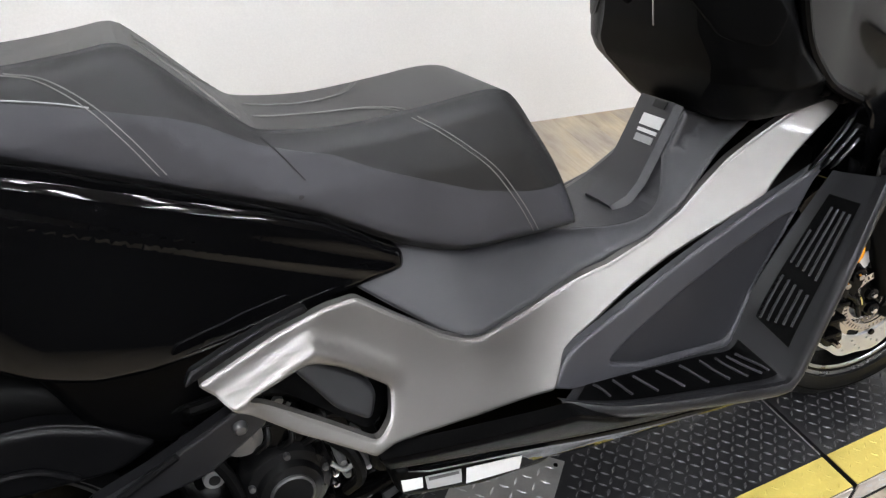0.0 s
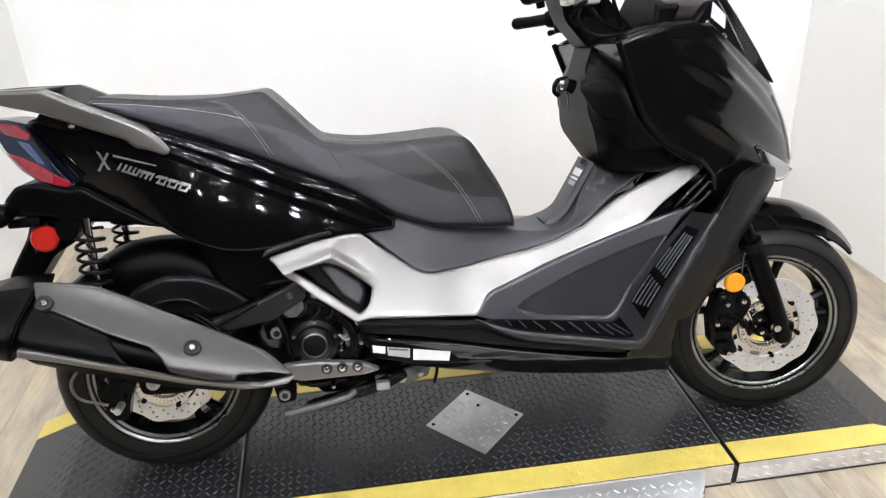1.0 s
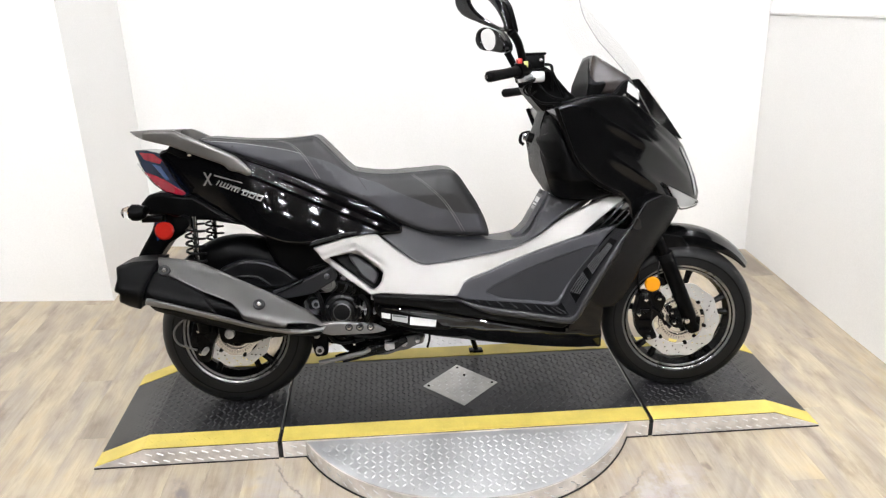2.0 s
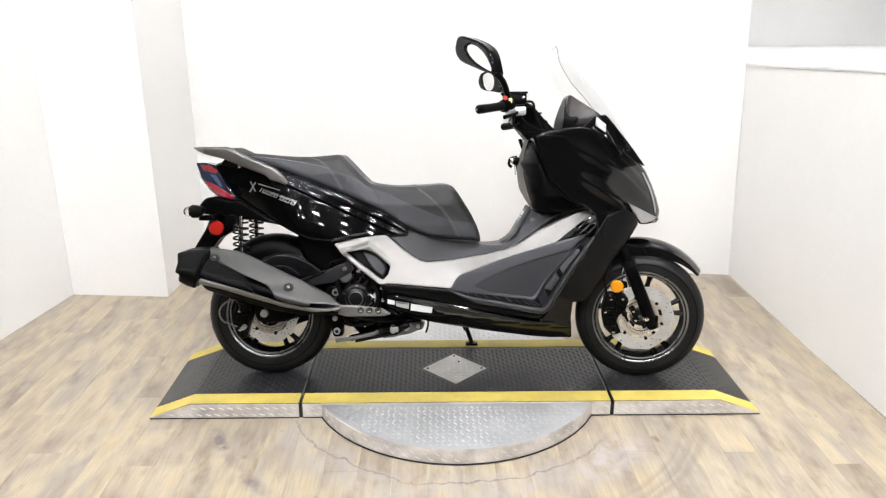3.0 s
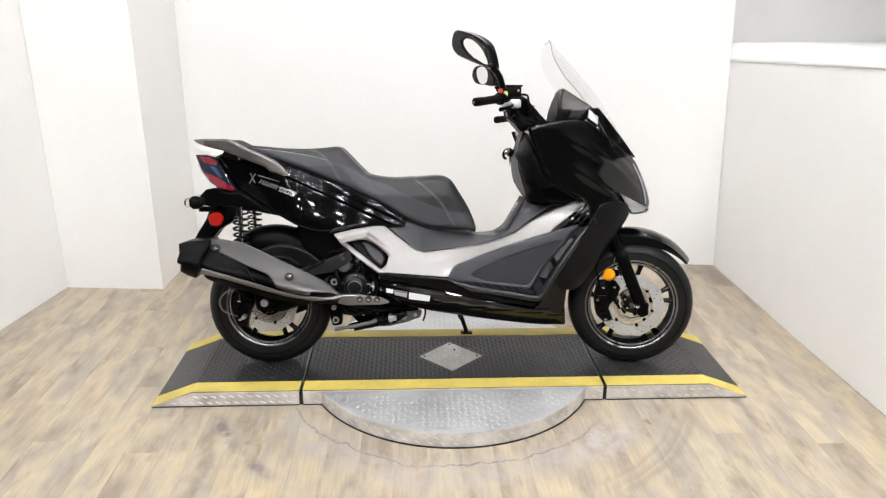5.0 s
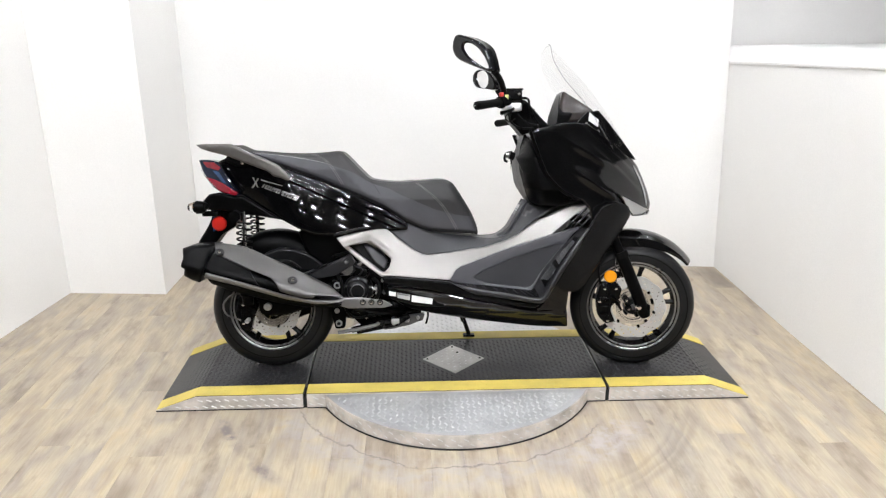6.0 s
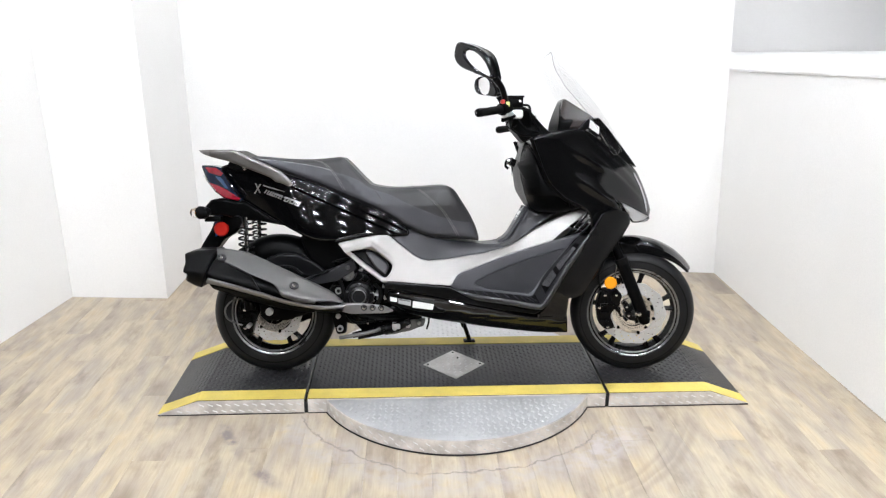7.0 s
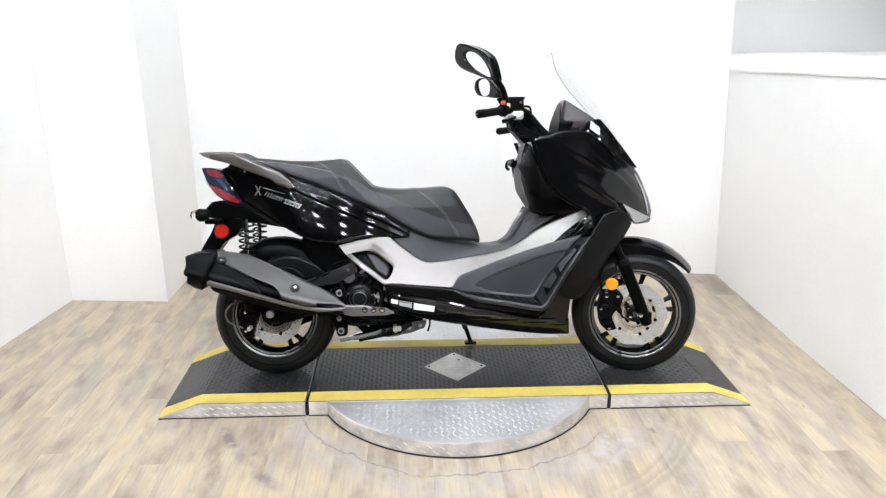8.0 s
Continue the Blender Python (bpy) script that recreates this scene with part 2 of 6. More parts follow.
    for n in (slow, rough):
        nt.links.new(geo.outputs["Position"], n.inputs["Vector"])

    def ring(stops, wobble, jag=0.0):
        r = calc("ADD", radius, calc("MULTIPLY", calc("SUBTRACT", slow.outputs[0], 0.5), wobble))
        r = calc("ADD", r, calc("MULTIPLY", calc("SUBTRACT", rough.outputs[0], 0.5), jag))
        return ramp(nt, calc("DIVIDE", r, 1.5), [(p / 1.5, (v, v, v)) for p, v in stops]).outputs[0]

    def stretch_of(*stops):
        return ramp(nt, angle, [((a + 180.0) / 360.0, (v, v, v)) for a, v in stops]).outputs[0]

    def broken(lo, hi, v):
        return ramp(nt, rough.outputs[0], [(lo, (0, 0, 0)), (hi, (v, v, v))]).outputs[0]
    times = lambda a, b_: mixed(nt, a, b_, 1.0, "MULTIPLY")
    front = stretch_of((-158, 0), (-150, 1), (-45, 1), (-36, 0))
    scuff = times(times(ring([(0.66, 0), (0.72, 0.5), (0.80, 0.55), (0.88, 0)], 0.10, 0.05), broken(0.36, 0.58, 1.0)), front)
    c = mixed(nt, c, (0.37, 0.345, 0.35), scuff)
    pink = times(times(ring([(0.72, 0), (0.76, 0.6), (0.86, 0.6), (0.92, 0)], 0.10, 0.16), broken(0.40, 0.60, 1.0)), stretch_of((-62, 0), (-52, 1), (-36, 1), (-30, 0)))
    c = mixed(nt, c, (0.44, 0.40, 0.40), pink)
    crack = times(times(ring([(0.716, 0), (0.7195, 1), (0.7225, 1), (0.726, 0)], 0.07, 0.07), broken(0.30, 0.50, 0.85)), front)
    c = mixed(nt, c, (0.15, 0.125, 0.115), crack)
    lines = ring([(0.955, 0), (0.975, 0.5), (0.985, 0.1), (1.010, 0.45), (1.018, 0.6), (1.026, 0.1), (1.040, 0.5), (1.052, 0.5), (1.07, 0)], 0.06, 0.010)
    c = mixed(nt, c, (0.19, 0.150, 0.125), times(lines, stretch_of((-66, 0), (-50, 0.8), (-30, 0.7), (-12, 0))))
    smear = times(times(ring([(0.985, 0), (1.006, 0.9), (1.026, 0.9), (1.045, 0)], 0.03, 0.02), broken(0.40, 0.56, 1.0)), stretch_of((-162, 0), (-156, 1), (-150, 1), (-146, 0.25), (-140, 0.25), (-138, 0.9), (-134, 0.8), (-130, 0.1), (-100, 0.1), (-95, 0)))
    c = mixed(nt, c, (0.15, 0.13, 0.135), smear)
    nt.links.new(c, b.inputs["Base Color"])
    rr = nt.nodes.new("ShaderNodeMapRange")
    rr.inputs["To Min"].default_value, rr.inputs["To Max"].default_value = 0.30, 0.46
    nt.links.new(broad, rr.inputs[0]), nt.links.new(rr.outputs[0], b.inputs["Roughness"])
    bumped(nt, b, fine, 0.18, 0.001)
    return m


OAK = oak("weathered_oak_vinyl")


# ---- shape helpers ----
def mesh_of(name, verts, faces, angle=32, normals=None):
    me = bpy.data.meshes.new(name)
    me.from_pydata([tuple(v) for v in verts], [], [tuple(f) for f in faces])
    if normals is None:
        bm = bmesh.new()
        bm.from_mesh(me)
        bmesh.ops.recalc_face_normals(bm, faces=bm.faces)
        bm.to_mesh(me)
        bm.free()
    me.polygons.foreach_set("use_smooth", [True] * len(me.polygons))
    if normals is None:
        me.set_sharp_from_angle(angle=radians(angle))
    else:
        me.normals_split_custom_set([n for q in normals for n in q])
    return me


def part(name, geo, material, parent=None, label="", angle=32):
    """One mesh object out of (vertices, faces) or a mesh, under a thing or a part."""
    me = geo if isinstance(geo, bpy.types.Mesh) else mesh_of(name, geo[0], geo[1], angle, geo[2] if len(geo) > 2 else None)
    if not me.materials:
        me.materials.append(material)
    ob = new(name, me)
    ob.parent = parent
    return tagged(ob, label) if label else ob


def join(*geos):
    verts, faces = [], []
    for v, f in geos:
        n = len(verts)
        verts += list(v)
        faces += [tuple(i + n for i in q) for q in f]
    return verts, faces


def moved(geo, m):
    out = [m @ Vector(v) for v in geo[0]], geo[1]
    r = m.to_3x3()
    return (*out, [[tuple(r @ Vector(n)) for n in q] for q in geo[2]]) if len(geo) > 2 else out


def mirrored(geo):
    out = [(v[0], -v[1], v[2]) for v in geo[0]], [tuple(reversed(f)) for f in geo[1]]
    return (*out, [[(a, -b, c) for a, b, c in reversed(q)] for q in geo[2]]) if len(geo) > 2 else out


def box(x0, x1, y0, y1, z0, z1, bevel=0.003, seg=2):
    bm = bmesh.new()
    bmesh.ops.create_cube(bm, size=1)
    bmesh.ops.transform(bm, matrix=Matrix.Translation(((x0 + x1) / 2, (y0 + y1) / 2, (z0 + z1) / 2)) @ Matrix.Diagonal((x1 - x0, y1 - y0, z1 - z0, 1)), verts=bm.verts)
    if bevel:
        bmesh.ops.bevel(bm, geom=bm.edges[:], offset=bevel, segments=seg, profile=0.5, affect="EDGES")
    bm.verts.index_update()
    out = [v.co.copy() for v in bm.verts], [[v.index for v in f.verts] for f in bm.faces]
    bm.free()
    return out


def spline(pts, n=6, closed=False):
    """Smooth curve through the given points."""
    p = [np.array(q, float) for q in pts]
    m, out = len(p), []
    for i in range(m if closed else m - 1):
        a, b = p[i], p[(i + 1) % m]
        pre = p[i - 1] if closed or i else 2 * a - b
        post = p[(i + 2) % m] if closed or i + 2 < m else 2 * b - a
        for k in range(n):
            t = k / n
            out.append(0.5 * (2 * a + (b - pre) * t + (2 * pre - 5 * a + 4 * b - post) * t * t + (3 * a - pre - 3 * b + post) * t ** 3))
    if not closed:
        out.append(p[-1])
    return [tuple(q) for q in out]


def rounded(poly, r=0.012, n=4):
    """A polygon with its corners rounded off."""
    out, m = [], len(poly)
    for i in range(m):
        p, a, b = (Vector(poly[j % m]) for j in (i, i - 1, i + 1))
        u, w = a - p, b - p
        k = min(r, u.length * 0.45, w.length * 0.45)
        s, e = p + u.normalized() * k, p + w.normalized() * k
        for j in range(n + 1):
            t = j / n
            out.append(tuple((1 - t) ** 2 * s + 2 * t * (1 - t) * p + t * t * e))
    return out


def tube(path, radius, n=10, caps=True, flat=1.0):
    """A round bar along a path; radius may change along it."""
    pts = [Vector(p) for p in path]
    rad = radius if isinstance(radius, (list, tuple)) else [radius] * len(pts)
    verts, faces, side = [], [], None
    for i, p in enumerate(pts):
        d = (pts[min(i + 1, len(pts) - 1)] - pts[max(i - 1, 0)]).normalized()
        if side is None:
            side = d.cross(Vector((0, 0, 1)) if abs(d.z) < 0.9 else Vector((1, 0, 0))).normalized()
        side = (side - d * side.dot(d)).normalized()
        up = d.cross(side)
        for k in range(n):
            a = 2 * math.pi * k / n
            verts.append(p + (side * math.cos(a) + up * math.sin(a) * flat) * rad[i])
        if i:
            for k in range(n):
                q, s = (i - 1) * n + k, (i - 1) * n + (k + 1) % n
                faces.append((q, s, s + n, q + n))
    if caps:
        faces.append(tuple(range(n - 1, -1, -1)))
        faces.append(tuple(range(len(verts) - n, len(verts))))
    return verts, faces


def lathe(profile, centre, n=40, closed=True, axis="y"):
    """Turn a profile of (radius, offset along the axis) round an axis through centre."""
    m, verts, faces = len(profile), [], []
    for k in range(n):
        a = 2 * math.pi * k / n
        for r, h in profile:
            v = (r * math.cos(a), h, r * math.sin(a))
            if axis == "x":
                v = (h, r * math.cos(a), r * math.sin(a))
            if axis == "z":
                v = (r * math.cos(a), r * math.sin(a), h)
            verts.append(Vector(centre) + Vector(v))
    for k in range(n):
        for j in range(m if closed else m - 1):
            a, b = k * m + j, k * m + (j + 1) % m
            c, d = ((k + 1) % n) * m + (j + 1) % m, ((k + 1) % n) * m + j
            faces.append((a, b, c, d))
    if not closed:
        for j in (0, m - 1):
            if profile[j][0] > 1e-6:
                faces.append([k * m + j for k in range(n)])
    return verts, faces


def circle(cx, cz, r, n=24, a0=0.0):
    return [(cx + r * math.cos(a0 + 2 * math.pi * k / n), cz + r * math.sin(a0 + 2 * math.pi * k / n)) for k in range(n)]


def edge_distance(pts, rings):
    pts = np.asarray(pts, float)
    best = np.full(len(pts), 1e9)
    for ring in rings:
        a = np.asarray(ring, float)
        b = np.roll(a, -1, axis=0)
        d = b - a
        L = np.maximum((d ** 2).sum(1), 1e-12)
        t = np.clip(((pts[:, None, :] - a) * d).sum(2) / L, 0, 1)
        q = a + t[..., None] * d
        best = np.minimum(best, np.sqrt(((pts[:, None, :] - q) ** 2).sum(2)).min(1))
    return best


def inside(pts, ring):
    pts, a = np.asarray(pts, float), np.asarray(ring, float)
    b = np.roll(a, -1, axis=0)
    x, z = pts[:, 0:1], pts[:, 1:2]
    cross = (a[:, 1] > z) != (b[:, 1] > z)
    with np.errstate(divide="ignore", invalid="ignore"):
        xi = a[:, 0] + (z - a[:, 1]) * (b[:, 0] - a[:, 0]) / (b[:, 1] - a[:, 1])
    return ((cross & (x < xi)).sum(1) % 2) == 1


def dense(ring, gap):
    """The same outline with no two points further apart than gap."""
    out = []
    for i, p in enumerate(ring):
        q = ring[(i + 1) % len(ring)]
        n = max(1, int(math.ceil(math.hypot(q[0] - p[0], q[1] - p[1]) / gap)))
        out += [(p[0] + (q[0] - p[0]) * k / n, p[1] + (q[1] - p[1]) * k / n) for k in range(n)]
    return out


def loft(rows, close=False):
    """A surface over rows of points, all of one length."""
    m = len(rows[0])
    faces = []
    for i in range(len(rows) - (0 if close else 1)):
        for j in range(m - 1):
            a, b = i * m + j, ((i + 1) % len(rows)) * m + j
            faces.append((a, a + 1, b + 1, b))
    return [p for r in rows for p in r], faces


def sheet(ring, holes=(), step=0.02, r=0.0):
    """Triangles that fill an outline in the side plane, with rows near the edge for its rounding."""
    from mathutils.geometry import delaunay_2d_cdt
    rings = [list(ring)] + [list(h) for h in holes]
    pts = np.array([p for q in rings for p in q], float)
    edges, n = [], 0
    for q in rings:
        edges += [(n + i, n + (i + 1) % len(q)) for i in range(len(q))]
        n += len(q)
    extra = []
    if r:
        for q in rings:
            a = np.asarray(q, float)
            t = np.roll(a, -1, axis=0) - np.roll(a, 1, axis=0)
            nrm = np.stack([-t[:, 1], t[:, 0]], 1) / np.maximum(np.linalg.norm(t, axis=1), 1e-9)[:, None]
            for s in (1, -1):
                for f in (0.15, 0.5, 1.0):
                    c = a + nrm * s * r * f
                    keep = edge_distance(c, rings) > r * f * 0.93
                    extra.append(c[keep])
    lo, hi = pts.min(0), pts.max(0)
    gx, gz = np.meshgrid(np.arange(lo[0], hi[0], step), np.arange(lo[1], hi[1], step))
    g = np.stack([gx.ravel(), gz.ravel()], 1)
    g[:, 0] += (np.round((g[:, 1] - lo[1]) / step) % 2) * step * 0.5
    g = g[edge_distance(g, rings) > max(r * 1.15, step * 0.45)]
    cand = np.concatenate([*extra, g]) if extra else g
    if len(cand):
        ok = inside(cand, ring)
        for h in holes:
            ok &= ~inside(cand, h)
        cand = cand[ok]
    allp = [Vector(p) for p in np.concatenate([pts, cand]).tolist()]
    v, _, f, *_ = delaunay_2d_cdt(allp, edges, [], 0, 1e-6)
    v = np.array([tuple(q) for q in v])
    tri = np.array([q for q in f if len(q) == 3])
    c = v[tri].mean(1)
    ok = inside(c, ring)
    for h in holes:
        ok &= ~inside(c, h)
    return v, tri[ok], rings


def skin(ring, ys, thick=0.006, r=0.008, step=0.02, holes=(), solid=False, back=None):
    """A body panel: an outline in the side plane, lying at ys(x, z) from the middle plane on the right-hand side,
    with rounded edges. solid: it reaches through to its mirror image. back: lies flat at that distance behind."""
    v, tri, rings = sheet(dense(ring, step * 0.6), [dense(q, step * 0.6) for q in holes], step, r)

    def depth(q):
        d = edge_distance(q, rings)
        u = 1 - np.clip(d / r, 0.02, 1) if r else np.zeros(len(q))
        return np.array([ys(a, b) for a, b in q]) - r * (1 - np.sqrt(np.maximum(0, 1 - u * u))), d
    y, d = depth(v)
    h = 0.002
    gx = (depth(v + [h, 0])[0] - depth(v - [h, 0])[0]) / (2 * h)
    gz = (depth(v + [0, h])[0] - depth(v - [0, h])[0]) / (2 * h)
    nrm = np.stack([-gx, -np.ones(len(v)), -gz], 1)
    nrm /= np.linalg.norm(nrm, axis=1)[:, None]
    if solid:
        y = np.maximum(y, 0.002)
        yb = -y
    elif back is not None:
        yb = np.full(len(v), back)
    else:
        yb = y - np.where(d < 1e-5, thick, thick + r * 0.3)
    n = len(v)
    pts = v.tolist()
    verts = [(a, -k, b) for (a, b), k in zip(pts, y.tolist())] + [(a, -k, b) for (a, b), k in zip(pts, yb.tolist())]
    front, rear = nrm.tolist(), (nrm * ([1, -1, 1] if solid else [-1, -1, -1])).tolist()
    faces, normals, seen = [], [], set()
    for t in tri.tolist():
        faces += [tuple(t), tuple(i + n for i in reversed(t))]
        normals += [[front[i] for i in t], [rear[i] if solid else (0, 1, 0) for i in reversed(t)]]
        seen |= {(t[i], t[(i + 1) % 3]) for i in range(3)}
    for a, b in sorted(seen):
        if (b, a) not in seen:
            faces.append((b, a, a + n, b + n))
            out = Vector((pts[b][1] - pts[a][1], 0, -(pts[b][0] - pts[a][0]))).normalized()
            normals.append([tuple(out)] * 4)
    return verts, faces, normals


def plane_fit(*pts):
    """A smooth surface through (x, z, distance from the middle plane)."""
    p = np.array(pts, float)
    x, z = p[:, 0], p[:, 1]
    cols = [np.ones(len(p)), x, z] + ([x * x, x * z, z * z] if len(p) >= 7 else [])
    k = np.linalg.lstsq(np.stack(cols, 1), p[:, 2], rcond=None)[0]
    if len(k) == 3:
        return lambda a, b: k[0] + k[1] * a + k[2] * b
    return lambda a, b: k[0] + k[1] * a + k[2] * b + k[3] * a * a + k[4] * a * b + k[5] * b * b


def both(name, geo, material, parent, label="", angle=32):
    a = part(name, geo, material, parent, label, angle)
    b = part(name, mirrored(geo), material, parent, label, angle)
    return a, b


def thing(name, m, label, category, group="", kind=""):
    ob = new(name)
    ob.empty_display_size = 0.05
    ob.matrix_basis = m
    return tagged(ob, label, category, group, kind)


def plain(name, geo, material, label="", kind="structure", angle=32, category="", group=""):
    return tagged(part(name, geo, material, None, "", angle), label, category, group, kind)


def prism(poly, z0, z1):
    """An upright block over a plan polygon."""
    n = len(poly)
    v = [(x, y, z0) for x, y in poly] + [(x, y, z1) for x, y in poly]
    return v, [tuple(range(n - 1, -1, -1)), tuple(range(n, 2 * n))] + [(i, (i + 1) % n, (i + 1) % n + n, i + n) for i in range(n)]


# ---- room ----
BASE = [(-7, -9), (7, -9), (7, 5), (-7, 5)]
plain("floor", prism(BASE, -0.12, -0.006), OAK, "weathered light oak vinyl floor with scuffs", category="floor")
BACK_R = (1.735, 1.322)
LEAN_IN = 0.044         # the corner with the half-height wall leans in, metres for each metre of height
bv, bf = prism([(-1.62, 1.725), (-1.62, 1.95), (1.735, 1.552), BACK_R], -0.006, 3.3)
bv = [(x - (LEAN_IN * max(0.0, z) if x > 1 else 0.0), y + (0.12 * LEAN_IN * max(0.0, z) if x > 1 else 0.0), z) for x, y, z in bv]
plain("wall_back", (bv, bf), WHITE_WALL, "plain white painted back wall of the booth", category="wall")
plain("wall_column", prism([(-2.150, 1.055), (-2.150, 1.95), (-1.570, 1.95), (-1.594, 1.010)], -0.006, 3.3), WHITE_WALL, "white boxed-out wall column in the corner", category="wall")
plain("wall_left", prism([(-2.152, 1.95), (-2.152, 1.058), (-2.237, 0.424), (-2.372, -0.6), (-2.55, -0.6), (-2.40, 1.95)], -0.006, 3.3), WHITE_WALL, "plain white painted side wall of the booth", category="wall")
LEDGE = 1.270
RIGHT = [(1.737, 1.320, 0.0), (1.728, 0.33, 0.055), (1.742, -1.1, 0.135), (3.75, -1.1, 0.135), (3.75, 2.540, 0.040), (1.30, 2.145, 0.040), (1.30, 1.612, 0.01), (1.737, 1.556, 0.005)]
rv, rf = prism([p[:2] for p in RIGHT], -0.006, LEDGE)
rv = rv[:len(RIGHT)] + [(x - (LEAN_IN * LEDGE if i in (0, len(RIGHT) - 1) else 0.0), y, z + p[2]) for i, ((x, y, z), p) in enumerate(zip(rv[len(RIGHT):], RIGHT))]     # the top rises a little toward the front
ledge_wall = plain("wall_right", (rv, rf), WHITE_WALL, "white half-height wall with a broad flat top", category="wall")
lip = [[(x + dx, y, LEDGE + h + dz) for dx, dz in ((-0.006, -0.016), (-0.009, -0.008), (-0.006, 0.002), (0.03, 0.003))] for x, y, h in [(RIGHT[0][0] - LEAN_IN * LEDGE, *RIGHT[0][1:]), *RIGHT[1:3]]]
part("ledge_edge", loft(lip), WHITE_WALL, ledge_wall, "slightly proud white edge of the ledge", 60)
plain("wall_beyond", prism([(1.20, 2.135), (2.45, 2.340), (4.2, 2.62), (4.2, 2.77), (1.20, 2.285)], -0.006, 3.3), GREIGE_WALL, "off-white wall behind the half-height wall", category="wall")
# Unseen closing walls; the showroom's dimness is put into their near-black colour.
for nm, poly in (("wall_south", [(-7, -9), (7, -9), (7, -8.8), (-7, -8.8)]), ("wall_west", [(-7, -8.8), (-6.8, -8.8), (-6.8, 5), (-7, 5)]),
                 ("wall_east", [(6.8, -8.8), (7, -8.8), (7, 5), (6.8, 5)]), ("wall_north", [(-6.8, 4.8), (6.8, 4.8), (6.8, 5), (-6.8, 5)])):
    plain(nm, prism(poly, -0.006, 3.3), SHOWROOM_WALL, "unseen near-black wall that closes the showroom", category="wall")
plain("ceiling", prism(BASE, 3.3, 3.45), CEILING, "plain grey showroom ceiling", category="ceiling")


def ceiling_light():
    ob = thing("ceiling_light", pose(0, 0, 3.3), "small white ceiling light with two bright diffusers", "ceiling light", "ceiling lights")
    part("housing", box(-0.08, 0.08, -0.08, 0.08, -0.045, 0.0, 0.006), WHITE_LABEL, ob)
    for dy in (-0.045, 0.045):
        part("diffuser", box(-0.06, 0.06, dy - 0.0175, dy + 0.0175, -0.052, -0.0455, 0.002), GLOW, ob)
    return ob


first = ceiling_light()
first.matrix_basis = pose(-2.0, -1.15, 3.3)
for i, px in enumerate((-2.0, -1.2, -0.4, 0.4, 1.2, 2.0)):
    for j, py in enumerate((-1.15, -1.9, -2.7, -3.6, -4.6, -5.8)):
        if i or j:
            copy_thing(first, pose(px, py, 3.3))
# Extra row over the booth, added to brighten the column and side walls.
for px in (-1.2, -0.4, 0.5, 1.4):
    copy_thing(first, pose(px, 0.45, 3.3))
# Two unseen lights added to brighten the wall beyond the ledge.
for px, py in ((1.85, 1.85), (2.2, 1.40)):
    copy_thing(first, pose(px, py, 3.3))


# ---- display platform with turntable ----
PL, PW, BEND, SLOT = 1.235, 0.283, 1.068, 0.628     # half length, half width, where the ends slope down, joints between sections


def treads(spots, z_of, length=0.026, width=0.007, rise=0.0022, tilt=0.0):
    """Raised lozenge treads, crossed alternately."""
    verts, faces = [], []
    for x, y, a in spots:
        c, s = math.cos(a), math.sin(a)
        n = len(verts)
        for u, w, h in ((-1, 0, 0), (0, -1, 0), (1, 0, 0), (0, 1, 0), (-0.5, 0, 1), (0.5, 0, 1)):
            px, py = x + c * u * length / 2 - s * w * width / 2, y + s * u * length / 2 + c * w * width / 2
            verts.append((px, py, z_of(px, py) + h * rise))
        faces += [(n, n + 1, n + 4), (n + 4, n + 1, n + 5), (n + 1, n + 2, n + 5), (n + 2, n + 3, n + 5), (n + 5, n + 3, n + 4), (n + 3, n, n + 4)]
    return verts, faces


def grid_spots(x0, x1, y0, y1, pitch, keep, angle=math.pi / 4):
    out = []
    for i in range(int((x1 - x0) / pitch) + 1):
        for j in range(int((y1 - y0) / pitch) + 1):
            x, y = x0 + i * pitch, y0 + j * pitch
            if keep(x, y):
                out.append((x, y, angle if (i + j) % 2 else -angle))
    return out


def deck_z(x, y):
    return DECK if abs(x) <= BEND else max(0.004, DECK * (PL - abs(x)) / (PL - BEND))


def section(x0, x1):
    """A length of platform: flat top, sloped end where it runs out to the floor."""
    xs = sorted({x0, x1, *[b for b in (-BEND, BEND) if x0 < b < x1]})
    v, f = [], []
    for x in xs:
        z = deck_z(x, 0)
        v += [(x, -PW, 0), (x, -PW, z), (x, PW, z), (x, PW, 0)]
    for i in range(len(xs) - 1):
        a, b = 4 * i, 4 * i + 4
        for k in range(4):
            f.append((a + k, b + k, b + (k + 1) % 4, a + (k + 1) % 4))
    f += [(0, 1, 2, 3), tuple(4 * (len(xs) - 1) + k for k in (3, 2, 1, 0))]
    return v, f


def strip(x0, x1, y0, y1, lift=0.0025):
    xs = sorted({x0, x1, *[b for b in (-BEND, BEND) if x0 < b < x1]})
    v, f = [], []
    for x in xs:
        z = deck_z(x, 0)
        v += [(x, y0, z - 0.0005), (x, y0, z + lift), (x, y1, z + lift), (x, y1, z - 0.0005)]
    for i in range(len(xs) - 1):
        a, b = 4 * i, 4 * i + 4
        for k in range(4):
            f.append((a + k, b + k, b + (k + 1) % 4, a + (k + 1) % 4))
    f += [(0, 1, 2, 3), tuple(4 * (len(xs) - 1) + k for k in (3, 2, 1, 0))]
    return v, f


DISC_R = 0.612


def side_plate(x0, x1, y, sign):
    """Bright tread plate on the long side of a section, following the sloped end."""
    xs = sorted({x0, x1, *[b for b in (-BEND, BEND) if x0 < b < x1]})
    v, f = [], []
    for x in xs:
        z = max(0.006, deck_z(x, 0) - 0.002)
        v += [(x, y, 0.002), (x, y, z), (x, y + sign * 0.003, z), (x, y + sign * 0.003, 0.002)]
